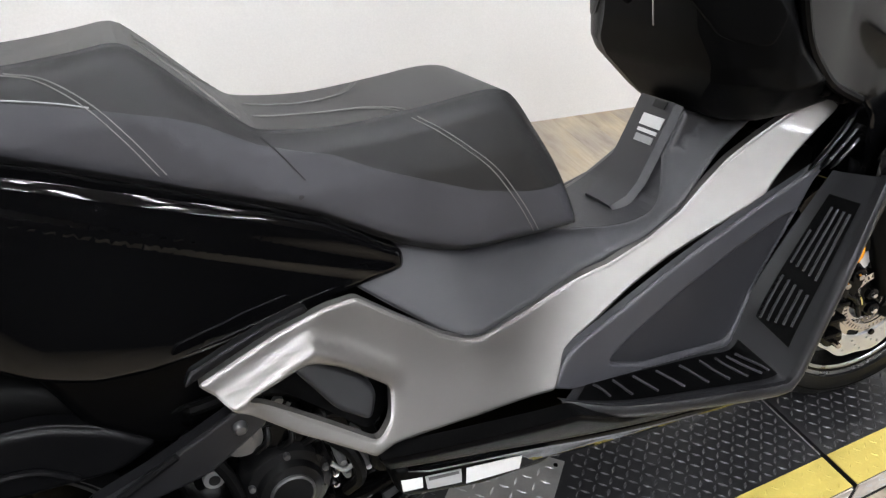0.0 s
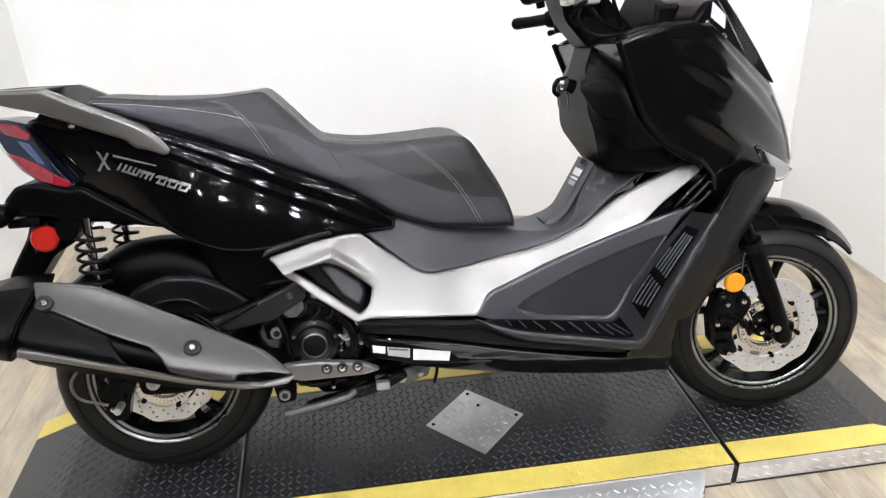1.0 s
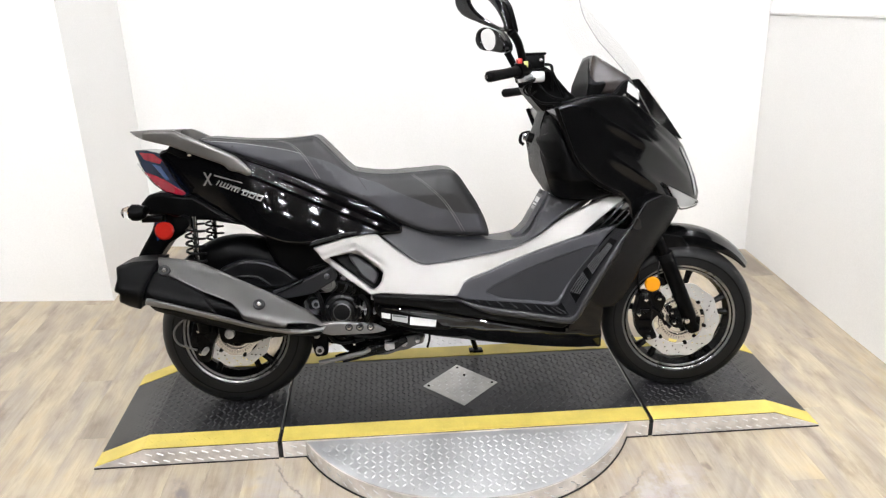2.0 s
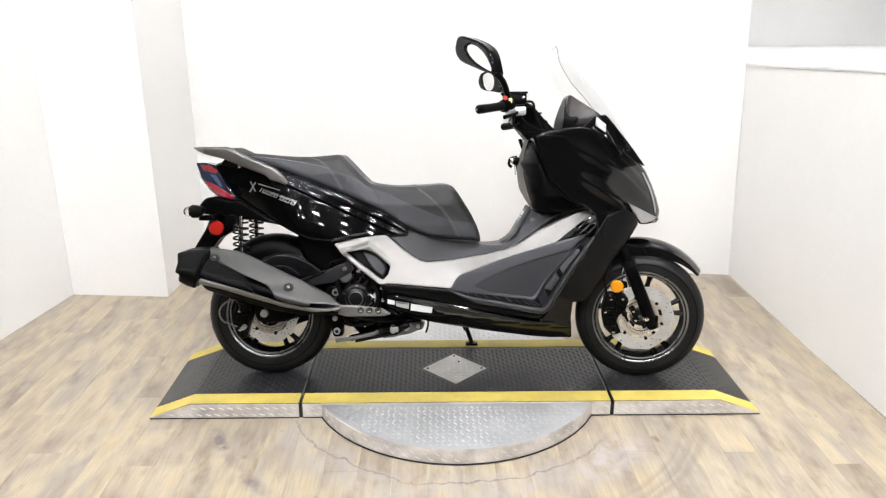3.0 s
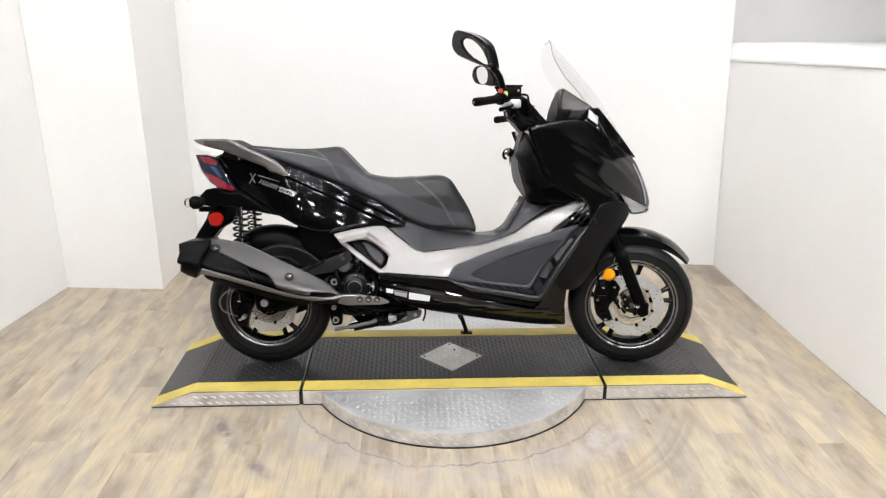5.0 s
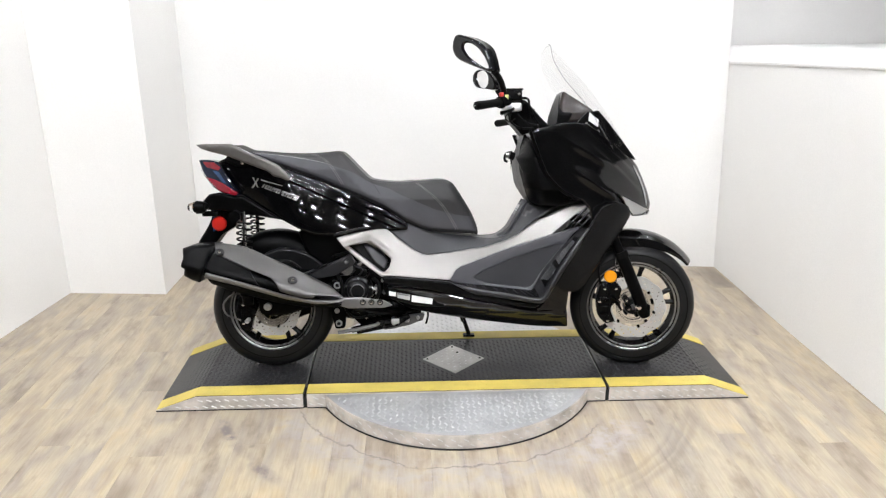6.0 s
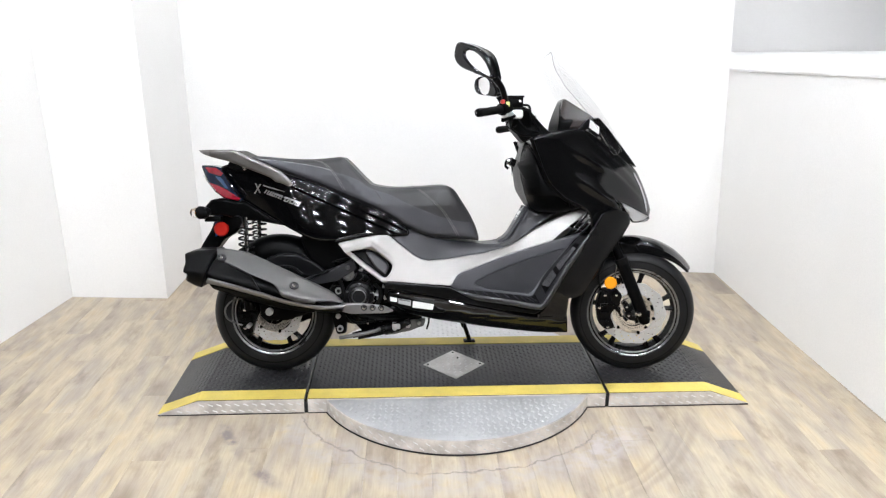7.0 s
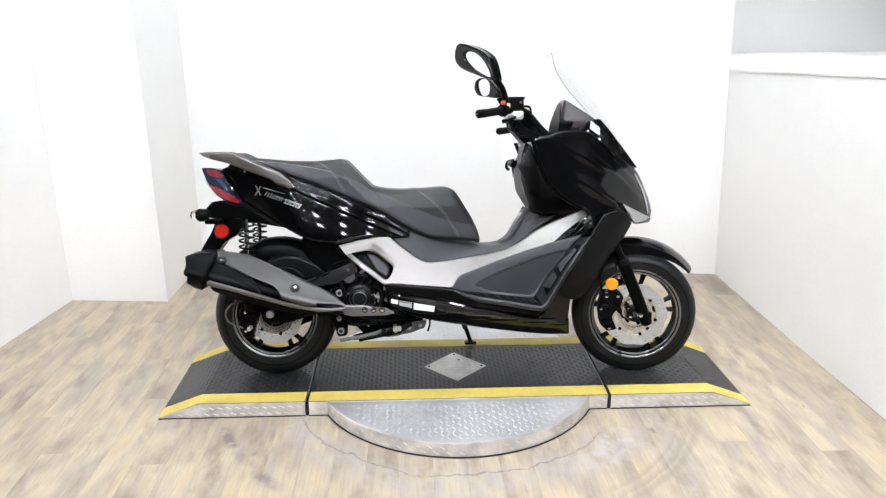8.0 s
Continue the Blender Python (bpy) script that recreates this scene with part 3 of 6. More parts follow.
    for i in range(len(xs) - 1):
        a, b = 4 * i, 4 * i + 4
        for k in range(4):
            f.append((a + k, b + k, b + (k + 1) % 4, a + (k + 1) % 4))
    f += [(0, 1, 2, 3), tuple(4 * (len(xs) - 1) + k for k in (3, 2, 1, 0))]
    return v, f


platform = thing("display_platform", pose(0, 0, 0), "low black tread-plate platform with yellow edge tape and sloped ends", "platform")
G = 0.006
for x0, x1 in ((-PL, -SLOT - G), (-SLOT + G, SLOT - G), (SLOT + G, PL)):
    deck = part("deck_section", section(x0, x1), DECK_BLACK, platform, "", 20)
    spots = grid_spots(x0 + 0.02, x1 - 0.012, -0.193, 0.2, 0.0195, lambda x, y: x0 + 0.014 < x < x1 - 0.014 and abs(y) < 0.197 and abs(x) + abs(y) > 0.158)
    tagged(part("tread_pattern", treads(spots, deck_z, 0.0192, 0.0062, 0.0026), TREAD, deck, "", 10), kind="stuff")
    for y0, y1 in ((-PW + 0.001, -0.207), (0.207, PW - 0.001)):
        tape = part("edge_tape", strip(x0 + 0.001, x1 - 0.001, y0, y1), YELLOW, platform, "worn yellow edge tape", 20)
        if y0 < 0:
            spots = grid_spots(x0 + 0.02, x1 - 0.012, y0 + 0.012, y1 - 0.008, 0.0235, lambda x, y: x0 + 0.014 < x < x1 - 0.014)
            tagged(part("tread_pattern", treads(spots, lambda x, y: deck_z(x, y) + 0.0022, 0.018, 0.006, 0.0011), YELLOW, tape, "", 10), kind="stuff")
    for y, sg in ((-PW, -1), (PW, 1)):
        sp = part("side_plate", side_plate(x0 + 0.002, x1 - 0.002, y, sg), ALU_SIDE, platform, "worn bright tread plate side", 20)
        if sg < 0:
            part("floor_gasket", box(x0 + 0.002, x1 - 0.002, y - 0.0065, y - 0.0005, 0.0004, 0.0042, 0.001, 1), GAP, platform, "black rubber edge on the floor")
            bars = []
            for i in range(int((x1 - x0) / 0.036)):
                bx = x0 + 0.02 + i * 0.036
                for bz in (0.016, 0.044):
                    if bz + 0.01 < deck_z(bx, 0) and math.hypot(bx, PW) > DISC_R + 0.01:
                        bars.append(moved(box(-0.011, 0.011, -0.0015, 0.0015, -0.0022, 0.0022, 0.001, 1), pose(bx + (0.018 if bz > 0.03 else 0), y - 0.0035, bz, 0, 22, 0)))
            tagged(part("tread_relief", join(*bars), ALU_TOPS, sp), kind="stuff")
for sx in (-1, 1):
    part("joint_gap", box(sx * SLOT - G - 0.001, sx * SLOT + G + 0.001, -PW - 0.002, PW - 0.002, 0.002, DECK - 0.014, 0.0), GAP, platform, "black gap between platform sections")
    part("joint_strip", box(sx * SLOT - G + 0.0006, sx * SLOT - G + 0.0026, -0.20, 0.26, DECK - 0.02, DECK + 0.0012, 0.0), ALU_WORN, platform, "bright steel joint edge")

plate = part("centre_plate", prism([(-0.139, 0), (0, -0.138), (0.139, 0), (0, 0.138)], DECK - 0.001, DECK + 0.0022), ALU_WORN, platform, "worn aluminium diamond-shaped tread plate", 20)
spots = grid_spots(-0.13, 0.13, -0.13, 0.13, 0.026, lambda x, y: abs(x) + abs(y) < 0.122)
tagged(part("tread_pattern", treads(spots, lambda x, y: DECK + 0.002, 0.022, 0.006, 0.0018), ALU_TOPS, plate, "", 10), kind="stuff")
for x, y in ((-0.118, 0), (0.118, 0), (0, 0.116), (0.02, 0.06)):
    part("screw", lathe([(0.0, 0.0035), (0.0035, 0.003), (0.005, 0.0), (0.0, 0.0)], (x, y, DECK + 0.002), 12, False, "z"), ENGINE_BLACK, plate)

a0 = math.asin((PW + 0.004) / DISC_R)
turntable = thing("turntable", pose(0, 0, 0), "round aluminium tread-plate turntable under the platform", "turntable")
for turn in (0, 180):       # one half shows on each side of the platform
    half = Matrix.Rotation(radians(turn), 4, "Z")
    arc = [(DISC_R * math.cos(a), DISC_R * math.sin(a)) for a in np.linspace(math.pi + a0, 2 * math.pi - a0, 60)]
    disc = part("turntable_top", moved(prism(arc, 0.002, DECK - 0.004), half), ALU_PLATE, turntable, "", 20)
    spots = grid_spots(-0.6, 0.6, -0.6, -PW, 0.0235, lambda x, y: math.hypot(x, y) < DISC_R - 0.016 and y < -PW - 0.016)
    tagged(part("tread_pattern", moved(treads(spots, lambda x, y: DECK - 0.0045, 0.021, 0.0080, 0.0026), half), ALU_TOPS, disc, "", 10), kind="stuff")
    rv, rf = [], []
    for i, (x, y) in enumerate(arc):
        k = (DISC_R + 0.003) / DISC_R
        rv += [(x * k, y * k, 0.0035), (x * k, y * k, DECK - 0.003), (x * 0.996, y * 0.996, DECK - 0.003), (x * 0.996, y * 0.996, 0.0035)]
        if i:
            rf += [(4 * i - 4 + j, 4 * i + j, 4 * i + (j + 1) % 4, 4 * i - 4 + (j + 1) % 4) for j in range(4)]
    band = part("rim_band", moved((rv, rf + [(0, 1, 2, 3)]), half), ALU_SIDE, turntable, "bright tread plate rim band", 20)
    bars = []
    for i, a in enumerate(np.linspace(math.pi + a0 + 0.04, 2 * math.pi - a0 - 0.04, 54)):
        R = DISC_R + 0.0042
        bars.append(moved(box(-0.010, 0.010, -0.0013, 0.0013, -0.002, 0.002, 0.001, 1), half @ Matrix.Translation((R * math.cos(a), R * math.sin(a), 0.02 + 0.022 * (i % 2))) @ pose(0, 0, 0, 0, 0, math.degrees(a) + 90) @ pose(0, 0, 0, 0, 28, 0)))
    tagged(part("tread_relief", join(*bars), ALU_TOPS, band), kind="stuff")
    part("floor_gasket", moved(tube([(x * 1.006, y * 1.006, 0.003) for x, y in arc], 0.0035, 6), half), GAP, turntable, "black rubber edge on the floor")


# ---- motor scooter: everything in its own frame, x ahead, y to its left, z up from the tyre contact ----
scooter = thing("motor_scooter", Matrix.Translation((0, BIKE_Y, DECK)) @ pose(0, 0, 0, -LEAN_DEG, 0, 0),
                "black and silver maxi scooter leaning on its side stand", "scooter")
S = scooter
FW, RW = (0.793, 0.268), (-0.783, 0.266)


def wheel(name, c, tyre_r, tyre_w, rim_r, spokes, label):
    cx, cz = c
    sw = tyre_w / 2
    rim = part(name, lathe([(rim_r, -sw * 0.72), (rim_r + 0.004, -sw * 0.80), (rim_r - 0.004, -sw * 0.82), (rim_r - 0.016, -sw * 0.74), (rim_r - 0.022, -sw * 0.4),
                            (rim_r - 0.03, 0.0), (rim_r - 0.022, sw * 0.4), (rim_r - 0.016, sw * 0.74), (rim_r - 0.004, sw * 0.82), (rim_r + 0.004, sw * 0.80), (rim_r, sw * 0.72), (rim_r - 0.012, 0)],
                           (cx, 0, cz), 64), RIM_BLACK, S, label)
    for s in (-1, 1):
        part("rim_lip", lathe([(rim_r + 0.003, s * sw * 0.825), (rim_r - 0.004, s * sw * 0.845), (rim_r - 0.0085, s * sw * 0.81), (rim_r - 0.0085, s * sw * 0.79), (rim_r, s * sw * 0.79)], (cx, 0, cz), 64), RIM_LIP, rim, "machined rim edge")
    for s in (-1, 1):
        part("rim_ring", lathe([(rim_r - 0.0145, s * sw * 0.775), (rim_r - 0.0185, s * sw * 0.765), (rim_r - 0.021, s * sw * 0.72), (rim_r - 0.016, s * sw * 0.72)], (cx, 0, cz), 64), RIM_LIP, rim, "machined inner step of the rim")
    prof = []
    for k in range(25):
        a = math.pi * (k / 24) * 1.16 - 0.08 * math.pi
        rr = rim_r + (tyre_r - rim_r) * (max(0, math.sin(a)) ** 0.72 if math.sin(a) > 0 else math.sin(a) * 0.05)
        prof.append((rr, -math.cos(a) * sw * (1.0 if math.sin(a) > 0.25 else 0.96)))
    tyre = part("tyre", lathe(prof, (cx, 0, cz), 96), TYRE, rim)
    grooves = []
    for k in range(30):
        a = 2 * math.pi * k / 30
        for s in (-1, 1):
            p = []
            for q in range(4):
                u = q / 3
                b = a + s * 0.02 + u * 0.13
                t = 0.12 + 0.62 * u
                rr = rim_r + (tyre_r - rim_r) * math.cos(t * 1.15) ** 0.72 - 0.0009
                p.append((cx + rr * math.cos(b), s * sw * math.sin(t * 1.15), cz + rr * math.sin(b)))
            grooves.append(tube(p, [0.0010, 0.0017, 0.0017, 0.001], 5))
    tagged(part("tread_relief", join(*grooves), GAP, tyre), kind="stuff")
    ring = lathe([(rim_r - 0.006 + 0.034, -sw * 1.005), (rim_r + 0.030, -sw * 1.012), (rim_r + 0.0322, -sw * 1.0)], (cx, 0, cz), 64)
    tagged(part("sidewall_ring", ring, RUBBER, tyre))
    hub = part("hub", lathe([(0.014, -0.06), (0.034, -0.055), (0.04, -0.03), (0.036, 0), (0.04, 0.03), (0.034, 0.055), (0.014, 0.06)], (cx, 0, cz), 32, True), RIM_BLACK, rim)
    for k in range(spokes):
        for s in (-1, 1):
            a = 2 * math.pi * (k + 0.2) / spokes
            b = a + s * 0.17
            path = [(cx + 0.03 * math.cos(a), -0.012, cz + 0.03 * math.sin(a)), (cx + 0.09 * math.cos(a + s * 0.10), -0.018, cz + 0.09 * math.sin(a + s * 0.10)),
                    (cx + (rim_r - 0.018) * math.cos(b), -0.012, cz + (rim_r - 0.018) * math.sin(b))]
            part("spoke", tube(spline(path, 3), [0.018, 0.016, 0.0145, 0.0135, 0.013, 0.013, 0.017], 8, True, 0.8), RIM_BLACK, rim)
    return rim


def brake_disc(parent, c, y, r_out, r_in, slots=18):
    """Drilled floating disc with its carrier arms and sensor ring."""
    cx, cz = c
    outer = [(cx + (r_out + 0.003 * math.cos(10 * a)) * math.cos(a), cz + (r_out + 0.003 * math.cos(10 * a)) * math.sin(a)) for a in np.linspace(0, 2 * math.pi, 100, endpoint=False)]
    holes = [circle(cx, cz, r_in, 48)]
    for k in range(slots):
        a = 2 * math.pi * k / slots
        for q, (dr, da) in enumerate(((0.25, 0.0), (0.5, 0.11), (0.76, 0.22))):
            r = r_in + (r_out - r_in) * dr
            holes.append(circle(cx + r * math.cos(a + da), cz + r * math.sin(a + da), 0.0034, 8))
    d = part("brake_disc", skin(outer, lambda x, z: -y, 0.005, 0.0, 0.03, holes), DISC_STEEL, parent, "drilled steel brake disc", 25)
    slots_in = []
    for k in range(6):      # long slots in the carrier
        a = 2 * math.pi * k / 6 + 0.3
        slots_in.append(rounded([(cx + r * math.cos(a + w), cz + r * math.sin(a + w)) for r, w in ((0.078, -0.20), (0.078, 0.20), (0.090, 0.16), (0.090, -0.16))], 0.004, 2))
    carrier = part("disc_carrier", skin(circle(cx, cz, r_in + 0.007, 60), lambda x, z: -y - 0.004, 0.004, 0.0, 0.03, [circle(cx, cz, 0.048, 40), *slots_in]), CHROME, d, "bright slotted disc carrier")
    for k in range(6):
        a = 2 * math.pi * k / 6 + 0.8
        px, pz = cx + r_in * math.cos(a), cz + r_in * math.sin(a)
        part("disc_rivet", lathe([(0.0, y - 0.004), (0.006, y - 0.004), (0.007, y), (0.0, y)], (px, 0, pz), 12, False), ENGINE_BLACK, carrier)
    tooth = [circle(cx, cz, 0.056, 60)]
    for k in range(44):
        a = 2 * math.pi * k / 44
        p, t, n = Vector((cx + 0.064 * math.cos(a), cz + 0.064 * math.sin(a))), Vector((-math.sin(a), math.cos(a))), Vector((math.cos(a), math.sin(a)))
        tooth.append([tuple(p + n * u * 0.0042 + t * w * 0.0016) for u, w in ((-1, -1), (1, -1), (1, 1), (-1, 1))])
    part("sensor_ring", skin(circle(cx, cz, 0.072, 60), lambda x, z: -y + 0.006, 0.003, 0.0, 0.03, tooth), CHROME, d, "slotted bright sensor ring", 25)
    return d


HEAD = Vector((0.62, 0, 0.64))
STEER = Matrix.Translation(HEAD) @ Matrix.Rotation(radians(-9.0), 4, Vector((-0.394, 0, 0.919))) @ Matrix.Translation(-HEAD)
front_wheel = wheel("front_wheel", FW, 0.268, 0.116, 0.199, 5, "black cast wheel with a machined rim edge")
brake_disc(front_wheel, FW, -0.062, 0.136, 0.090)
rear_wheel = wheel("rear_wheel", RW, 0.264, 0.136, 0.184, 5, "black cast wheel with a machined rim edge")
brake_disc(rear_wheel, RW, -0.060, 0.120, 0.082)


# fork, fender and front brake
for s in (-1, 1):
    leg = part("fork_leg", tube([(0.640, s * 0.098, 0.640), (0.700, s * 0.098, 0.505), (0.712, s * 0.098, 0.480), (0.765, s * 0.098, 0.355), (0.812, s * 0.098, 0.238), (0.818, s * 0.098, 0.222)],
                                [0.019, 0.019, 0.026, 0.027, 0.027, 0.02], 16), SATIN_BLACK, S, "black fork leg")
    part("dust_seal", tube([(0.700, s * 0.098, 0.508), (0.711, s * 0.098, 0.483)], 0.0285, 16), RUBBER, leg)
    part("axle_clamp", tube([(0.775, s * 0.10, 0.268), (0.832, s * 0.10, 0.262)], [0.024, 0.018], 12), SATIN_BLACK, leg)
part("front_axle", lathe([(0.0, -0.128), (0.009, -0.127), (0.010, -0.118), (0.014, -0.117), (0.014, 0.12), (0.0, 0.12)], (FW[0] - 0.008, 0, FW[1]), 14, False), CHROME, S, "bright axle bolt")


def arc_fender(c, a0, a1, r_of, skirt_of, half, n=28, thick=0.004):
    cx, cz = c
    sec = [(-1.0, 1.0), (-1.0, 0.55), (-0.97, 0.2), (-0.82, 0.02), (-0.5, -0.05), (0, -0.08), (0.5, -0.05), (0.82, 0.02), (0.97, 0.2), (1.0, 0.55), (1.0, 1.0)]
    verts, faces, m = [], [], 2 * len(sec)
    for i in range(n + 1):
        u = i / n
        a = radians(a0 + (a1 - a0) * u)
        r, sk = r_of(u), skirt_of(u)
        h = half * (1.0 if u < 0.75 else 1.0 - 1.1 * (u - 0.75))
        for k, inner in ((1, False), (-1, True)):
            for w, d in sec[::k]:
                rr = r - 0.010 - max(0, d) * sk - min(0, d) * 3.0 * half - (thick if inner else 0)
                verts.append((cx + rr * math.cos(a), w * (h - (thick if inner else 0)), cz + rr * math.sin(a)))
        if i:
            for j in range(m):
                p, q = (i - 1) * m + j, (i - 1) * m + (j + 1) % m
                faces.append((p, q, q + m, p + m))
    faces += [tuple(range(m)), tuple(range(len(verts) - 1, len(verts) - m - 1, -1))]
    return verts, faces


fender = part("front_fender", arc_fender(FW, 132, 36, lambda u: 0.318 - 0.016 * u, lambda u: 0.075 - 0.068 * u ** 1.3, 0.079), COWL_BLACK, S, "gloss black front mudguard")
fs = skin(rounded([(0.715, 0.57), (0.79, 0.56), (0.835, 0.50), (0.85, 0.44), (0.825, 0.425), (0.79, 0.46), (0.755, 0.49)], 0.012), lambda x, z: 0.082, 0.006, 0.004, 0.02)
both("fender_stay", fs, FLANK_GREY, fender)
both("fender_bolt", lathe([(0.0, -0.094), (0.008, -0.092), (0.010, -0.085), (0.0, -0.085)], (0.833, 0, 0.445), 14, False), CHROME, fender)

caliper = part("front_caliper", skin(rounded([(0.622, 0.37), (0.652, 0.375), (0.672, 0.33), (0.668, 0.255), (0.69, 0.205), (0.65, 0.195), (0.615, 0.23), (0.605, 0.30)], 0.012), lambda x, z: 0.098 + 0.1 * (0.65 - x), 0.05, 0.009, 0.015), ENGINE_BLACK, S, "black brake caliper")
for k in range(3):
    part("caliper_fin", box(0.622, 0.660, -0.112, -0.098, 0.235 + 0.035 * k, 0.246 + 0.035 * k, 0.003), ENGINE_BLACK, caliper)
for x, z in ((0.640, 0.355), (0.655, 0.215), (0.618, 0.30)):
    part("caliper_bolt", lathe([(0.0, -0.117), (0.006, -0.116), (0.007, -0.10), (0.0, -0.10)], (x, 0, z), 10, False), CHROME, caliper)
part("caliper_bracket", skin(rounded([(0.625, 0.375), (0.69, 0.380), (0.718, 0.345), (0.702, 0.300), (0.674, 0.270), (0.665, 0.222), (0.630, 0.26)], 0.012), lambda x, z: 0.083, 0.016, 0.006, 0.02), ENGINE_BLACK, S)
cb = [ob for ob in S.children if ob.name == "caliper_bracket"][0]
for x, z, r in ((0.690, 0.352, 0.010), (0.735, 0.300, 0.008), (0.700, 0.285, 0.007), (0.745, 0.262, 0.009)):
    lug = part("bracket_lug", lathe([(0.0, -0.091), (r * 1.5, -0.090), (r * 1.7, -0.082), (0.0, -0.082)], (x, 0, z), 14, False), ENGINE_BLACK, cb)
    part("lug_bolt", lathe([(0.0, -0.097), (r * 0.6, -0.096), (r * 0.75, -0.090), (0.0, -0.090)], (x, 0, z), 10, False), CHROME if r > 0.0075 else ENGINE_BLACK, lug)
part("bracket_rib", tube(spline([(0.640, -0.088, 0.365), (0.665, -0.092, 0.320), (0.690, -0.092, 0.300), (0.715, -0.088, 0.255)], 5), 0.005, 8), ENGINE_BLACK, cb)
part("brake_hose", tube(spline([(0.62, -0.10, 0.37), (0.61, -0.12, 0.44), (0.63, -0.115, 0.50), (0.66, -0.08, 0.58)], 6), 0.0045, 8), RUBBER, S, "black brake hose")
part("sensor_wire", tube(spline([(0.74, -0.105, 0.26), (0.70, -0.12, 0.33), (0.68, -0.118, 0.42), (0.69, -0.1, 0.52)], 6), 0.003, 6), CHROME, S)
refl = part("front_reflector", lathe([(0.0, -0.134), (0.022, -0.133), (0.0265, -0.129), (0.0265, -0.122), (0.0, -0.122)], (0.659, 0, 0.405), 28, False), AMBER, S, "round amber side reflector")
part("reflector_bracket", skin(rounded([(0.655, 0.43), (0.70, 0.425), (0.705, 0.40), (0.66, 0.385)], 0.006), lambda x, z: 0.121, 0.003, 0.001, 0.02), ENGINE_BLACK, refl)
part("front_reflector", lathe([(0.0, 0.134), (0.024, 0.133), (0.029, 0.129), (0.029, 0.122), (0.0, 0.122)], (0.659, 0, 0.405), 28, False), AMBER, S, "round amber side reflector")


for ob in list(S.children):      # the bars are turned a little to the right, and the wheel with them
    kind = ob.name.split(".")[0]
    if kind != "rear_wheel":
        ob.matrix_basis = Matrix.Translation((-0.010, -0.050, -0.010) if kind == "front_wheel" else (0.012, -0.058, -0.004) if kind in ("front_caliper", "caliper_bracket") else (0.0, 0.0, 0.0) if kind == "front_fender" else (0.024, -0.016, -0.004)) @ STEER


# ---- body panels ----
silver_flat = plane_fit((-0.122, 0.493, 0.163), (-0.291, 0.602, 0.18), (-0.253, 0.49, 0.214), (-0.029, 0.404, 0.214), (-0.288, 0.432, 0.241), (0.395, 0.568, 0.157), (0.538, 0.717, 0.177), (-0.489, 0.583, 0.216), (0.1, 0.49, 0.17), (0.27, 0.55, 0.158))


def silver_y(x, z):
    """The strip ahead of the seat leans back toward the tunnel."""
    t = min(1.0, max(0.0, (x + 0.14) / 0.26))
    return silver_flat(x, z) - 0.42 * t * t * (3 - 2 * t) * max(-0.01, z - 0.425 - 0.33 * x)


SILVER_RING = [(-0.487, 0.583), (-0.390, 0.603), (-0.326, 0.611), (-0.283, 0.611), (-0.228, 0.566), (-0.174, 0.525), (-0.144, 0.509), (-0.118, 0.503), (-0.019, 0.508), (0.123, 0.526), (0.202, 0.548), (0.265, 0.575),
               (0.360, 0.636), (0.420, 0.666), (0.475, 0.692), (0.510, 0.709), (0.572, 0.715), (0.545, 0.686), (0.495, 0.648), (0.450, 0.614), (0.414, 0.584), (0.396, 0.567), (0.302, 0.542), (0.217, 0.517), (0.146, 0.493), (0.075, 0.465), (0.025, 0.449), (0.007, 0.439), (-0.028, 0.403),
               (-0.160, 0.415), (-0.277, 0.429), (-0.305, 0.425), (-0.392, 0.489), (-0.454, 0.545)]
VENT = rounded([(-0.441, 0.552), (-0.366, 0.561), (-0.324, 0.542), (-0.264, 0.492), (-0.274, 0.456), (-0.297, 0.439)], 0.010, 3)


def silver_surface(x, z):
    """Main panel with a raised fold that runs back round the vent."""
    y = silver_y(x, z)
    t = max(0.0, min(1.0, (-0.245 - x) / 0.07))
    fold = 0.546 + 0.234 * (x + 0.464) if x < -0.351 else 0.572 - 0.708 * (x + 0.351)
    d = z - fold
    return y + t * (0.009 * math.exp(-(d / 0.013) ** 2) - 0.006 * (0.5 + 0.5 * math.tanh((d - 0.014) / 0.006)))


for sgn in (1, -1):
    g = skin(rounded(SILVER_RING, 0.006, 3), silver_surface, 0.012, 0.0045, 0.008, [VENT])
    p = part("side_panel", g if sgn > 0 else mirrored(g), SILVER, S, "silver metallic boomerang-shaped side panel")
    ins = skin(rounded([(-0.380, 0.548), (-0.351, 0.550), (-0.296, 0.510), (-0.278, 0.480), (-0.295, 0.450), (-0.336, 0.480)], 0.012), lambda x, z: silver_y(x, z) - 0.022, 0.02, 0.008, 0.015)
    part("vent_insert", ins if sgn > 0 else mirrored(ins), BOARD, p, "grey ribbed vent insert")
    bk = skin(rounded([(-0.444, 0.561), (-0.365, 0.570), (-0.256, 0.495), (-0.266, 0.445), (-0.299, 0.431)], 0.01), lambda x, z: silver_y(x, z) - 0.045, 0.01, 0.002, 0.03)
    part("vent_back", bk if sgn > 0 else mirrored(bk), SATIN_BLACK, p)
    # grey strip along the rear upper edge, with a black gap under it
    strip_ring = rounded([(-0.500, 0.589), (-0.491, 0.603), (-0.400, 0.621), (-0.350, 0.625), (-0.345, 0.617), (-0.400, 0.611)], 0.004, 3)
    lip = skin(strip_ring, lambda x, z: silver_y(x, z) - 0.002, 0.010, 0.003, 0.010)
    part("panel_lip", lip if sgn > 0 else mirrored(lip), FLANK, p, "dark grey strip above the silver panel")

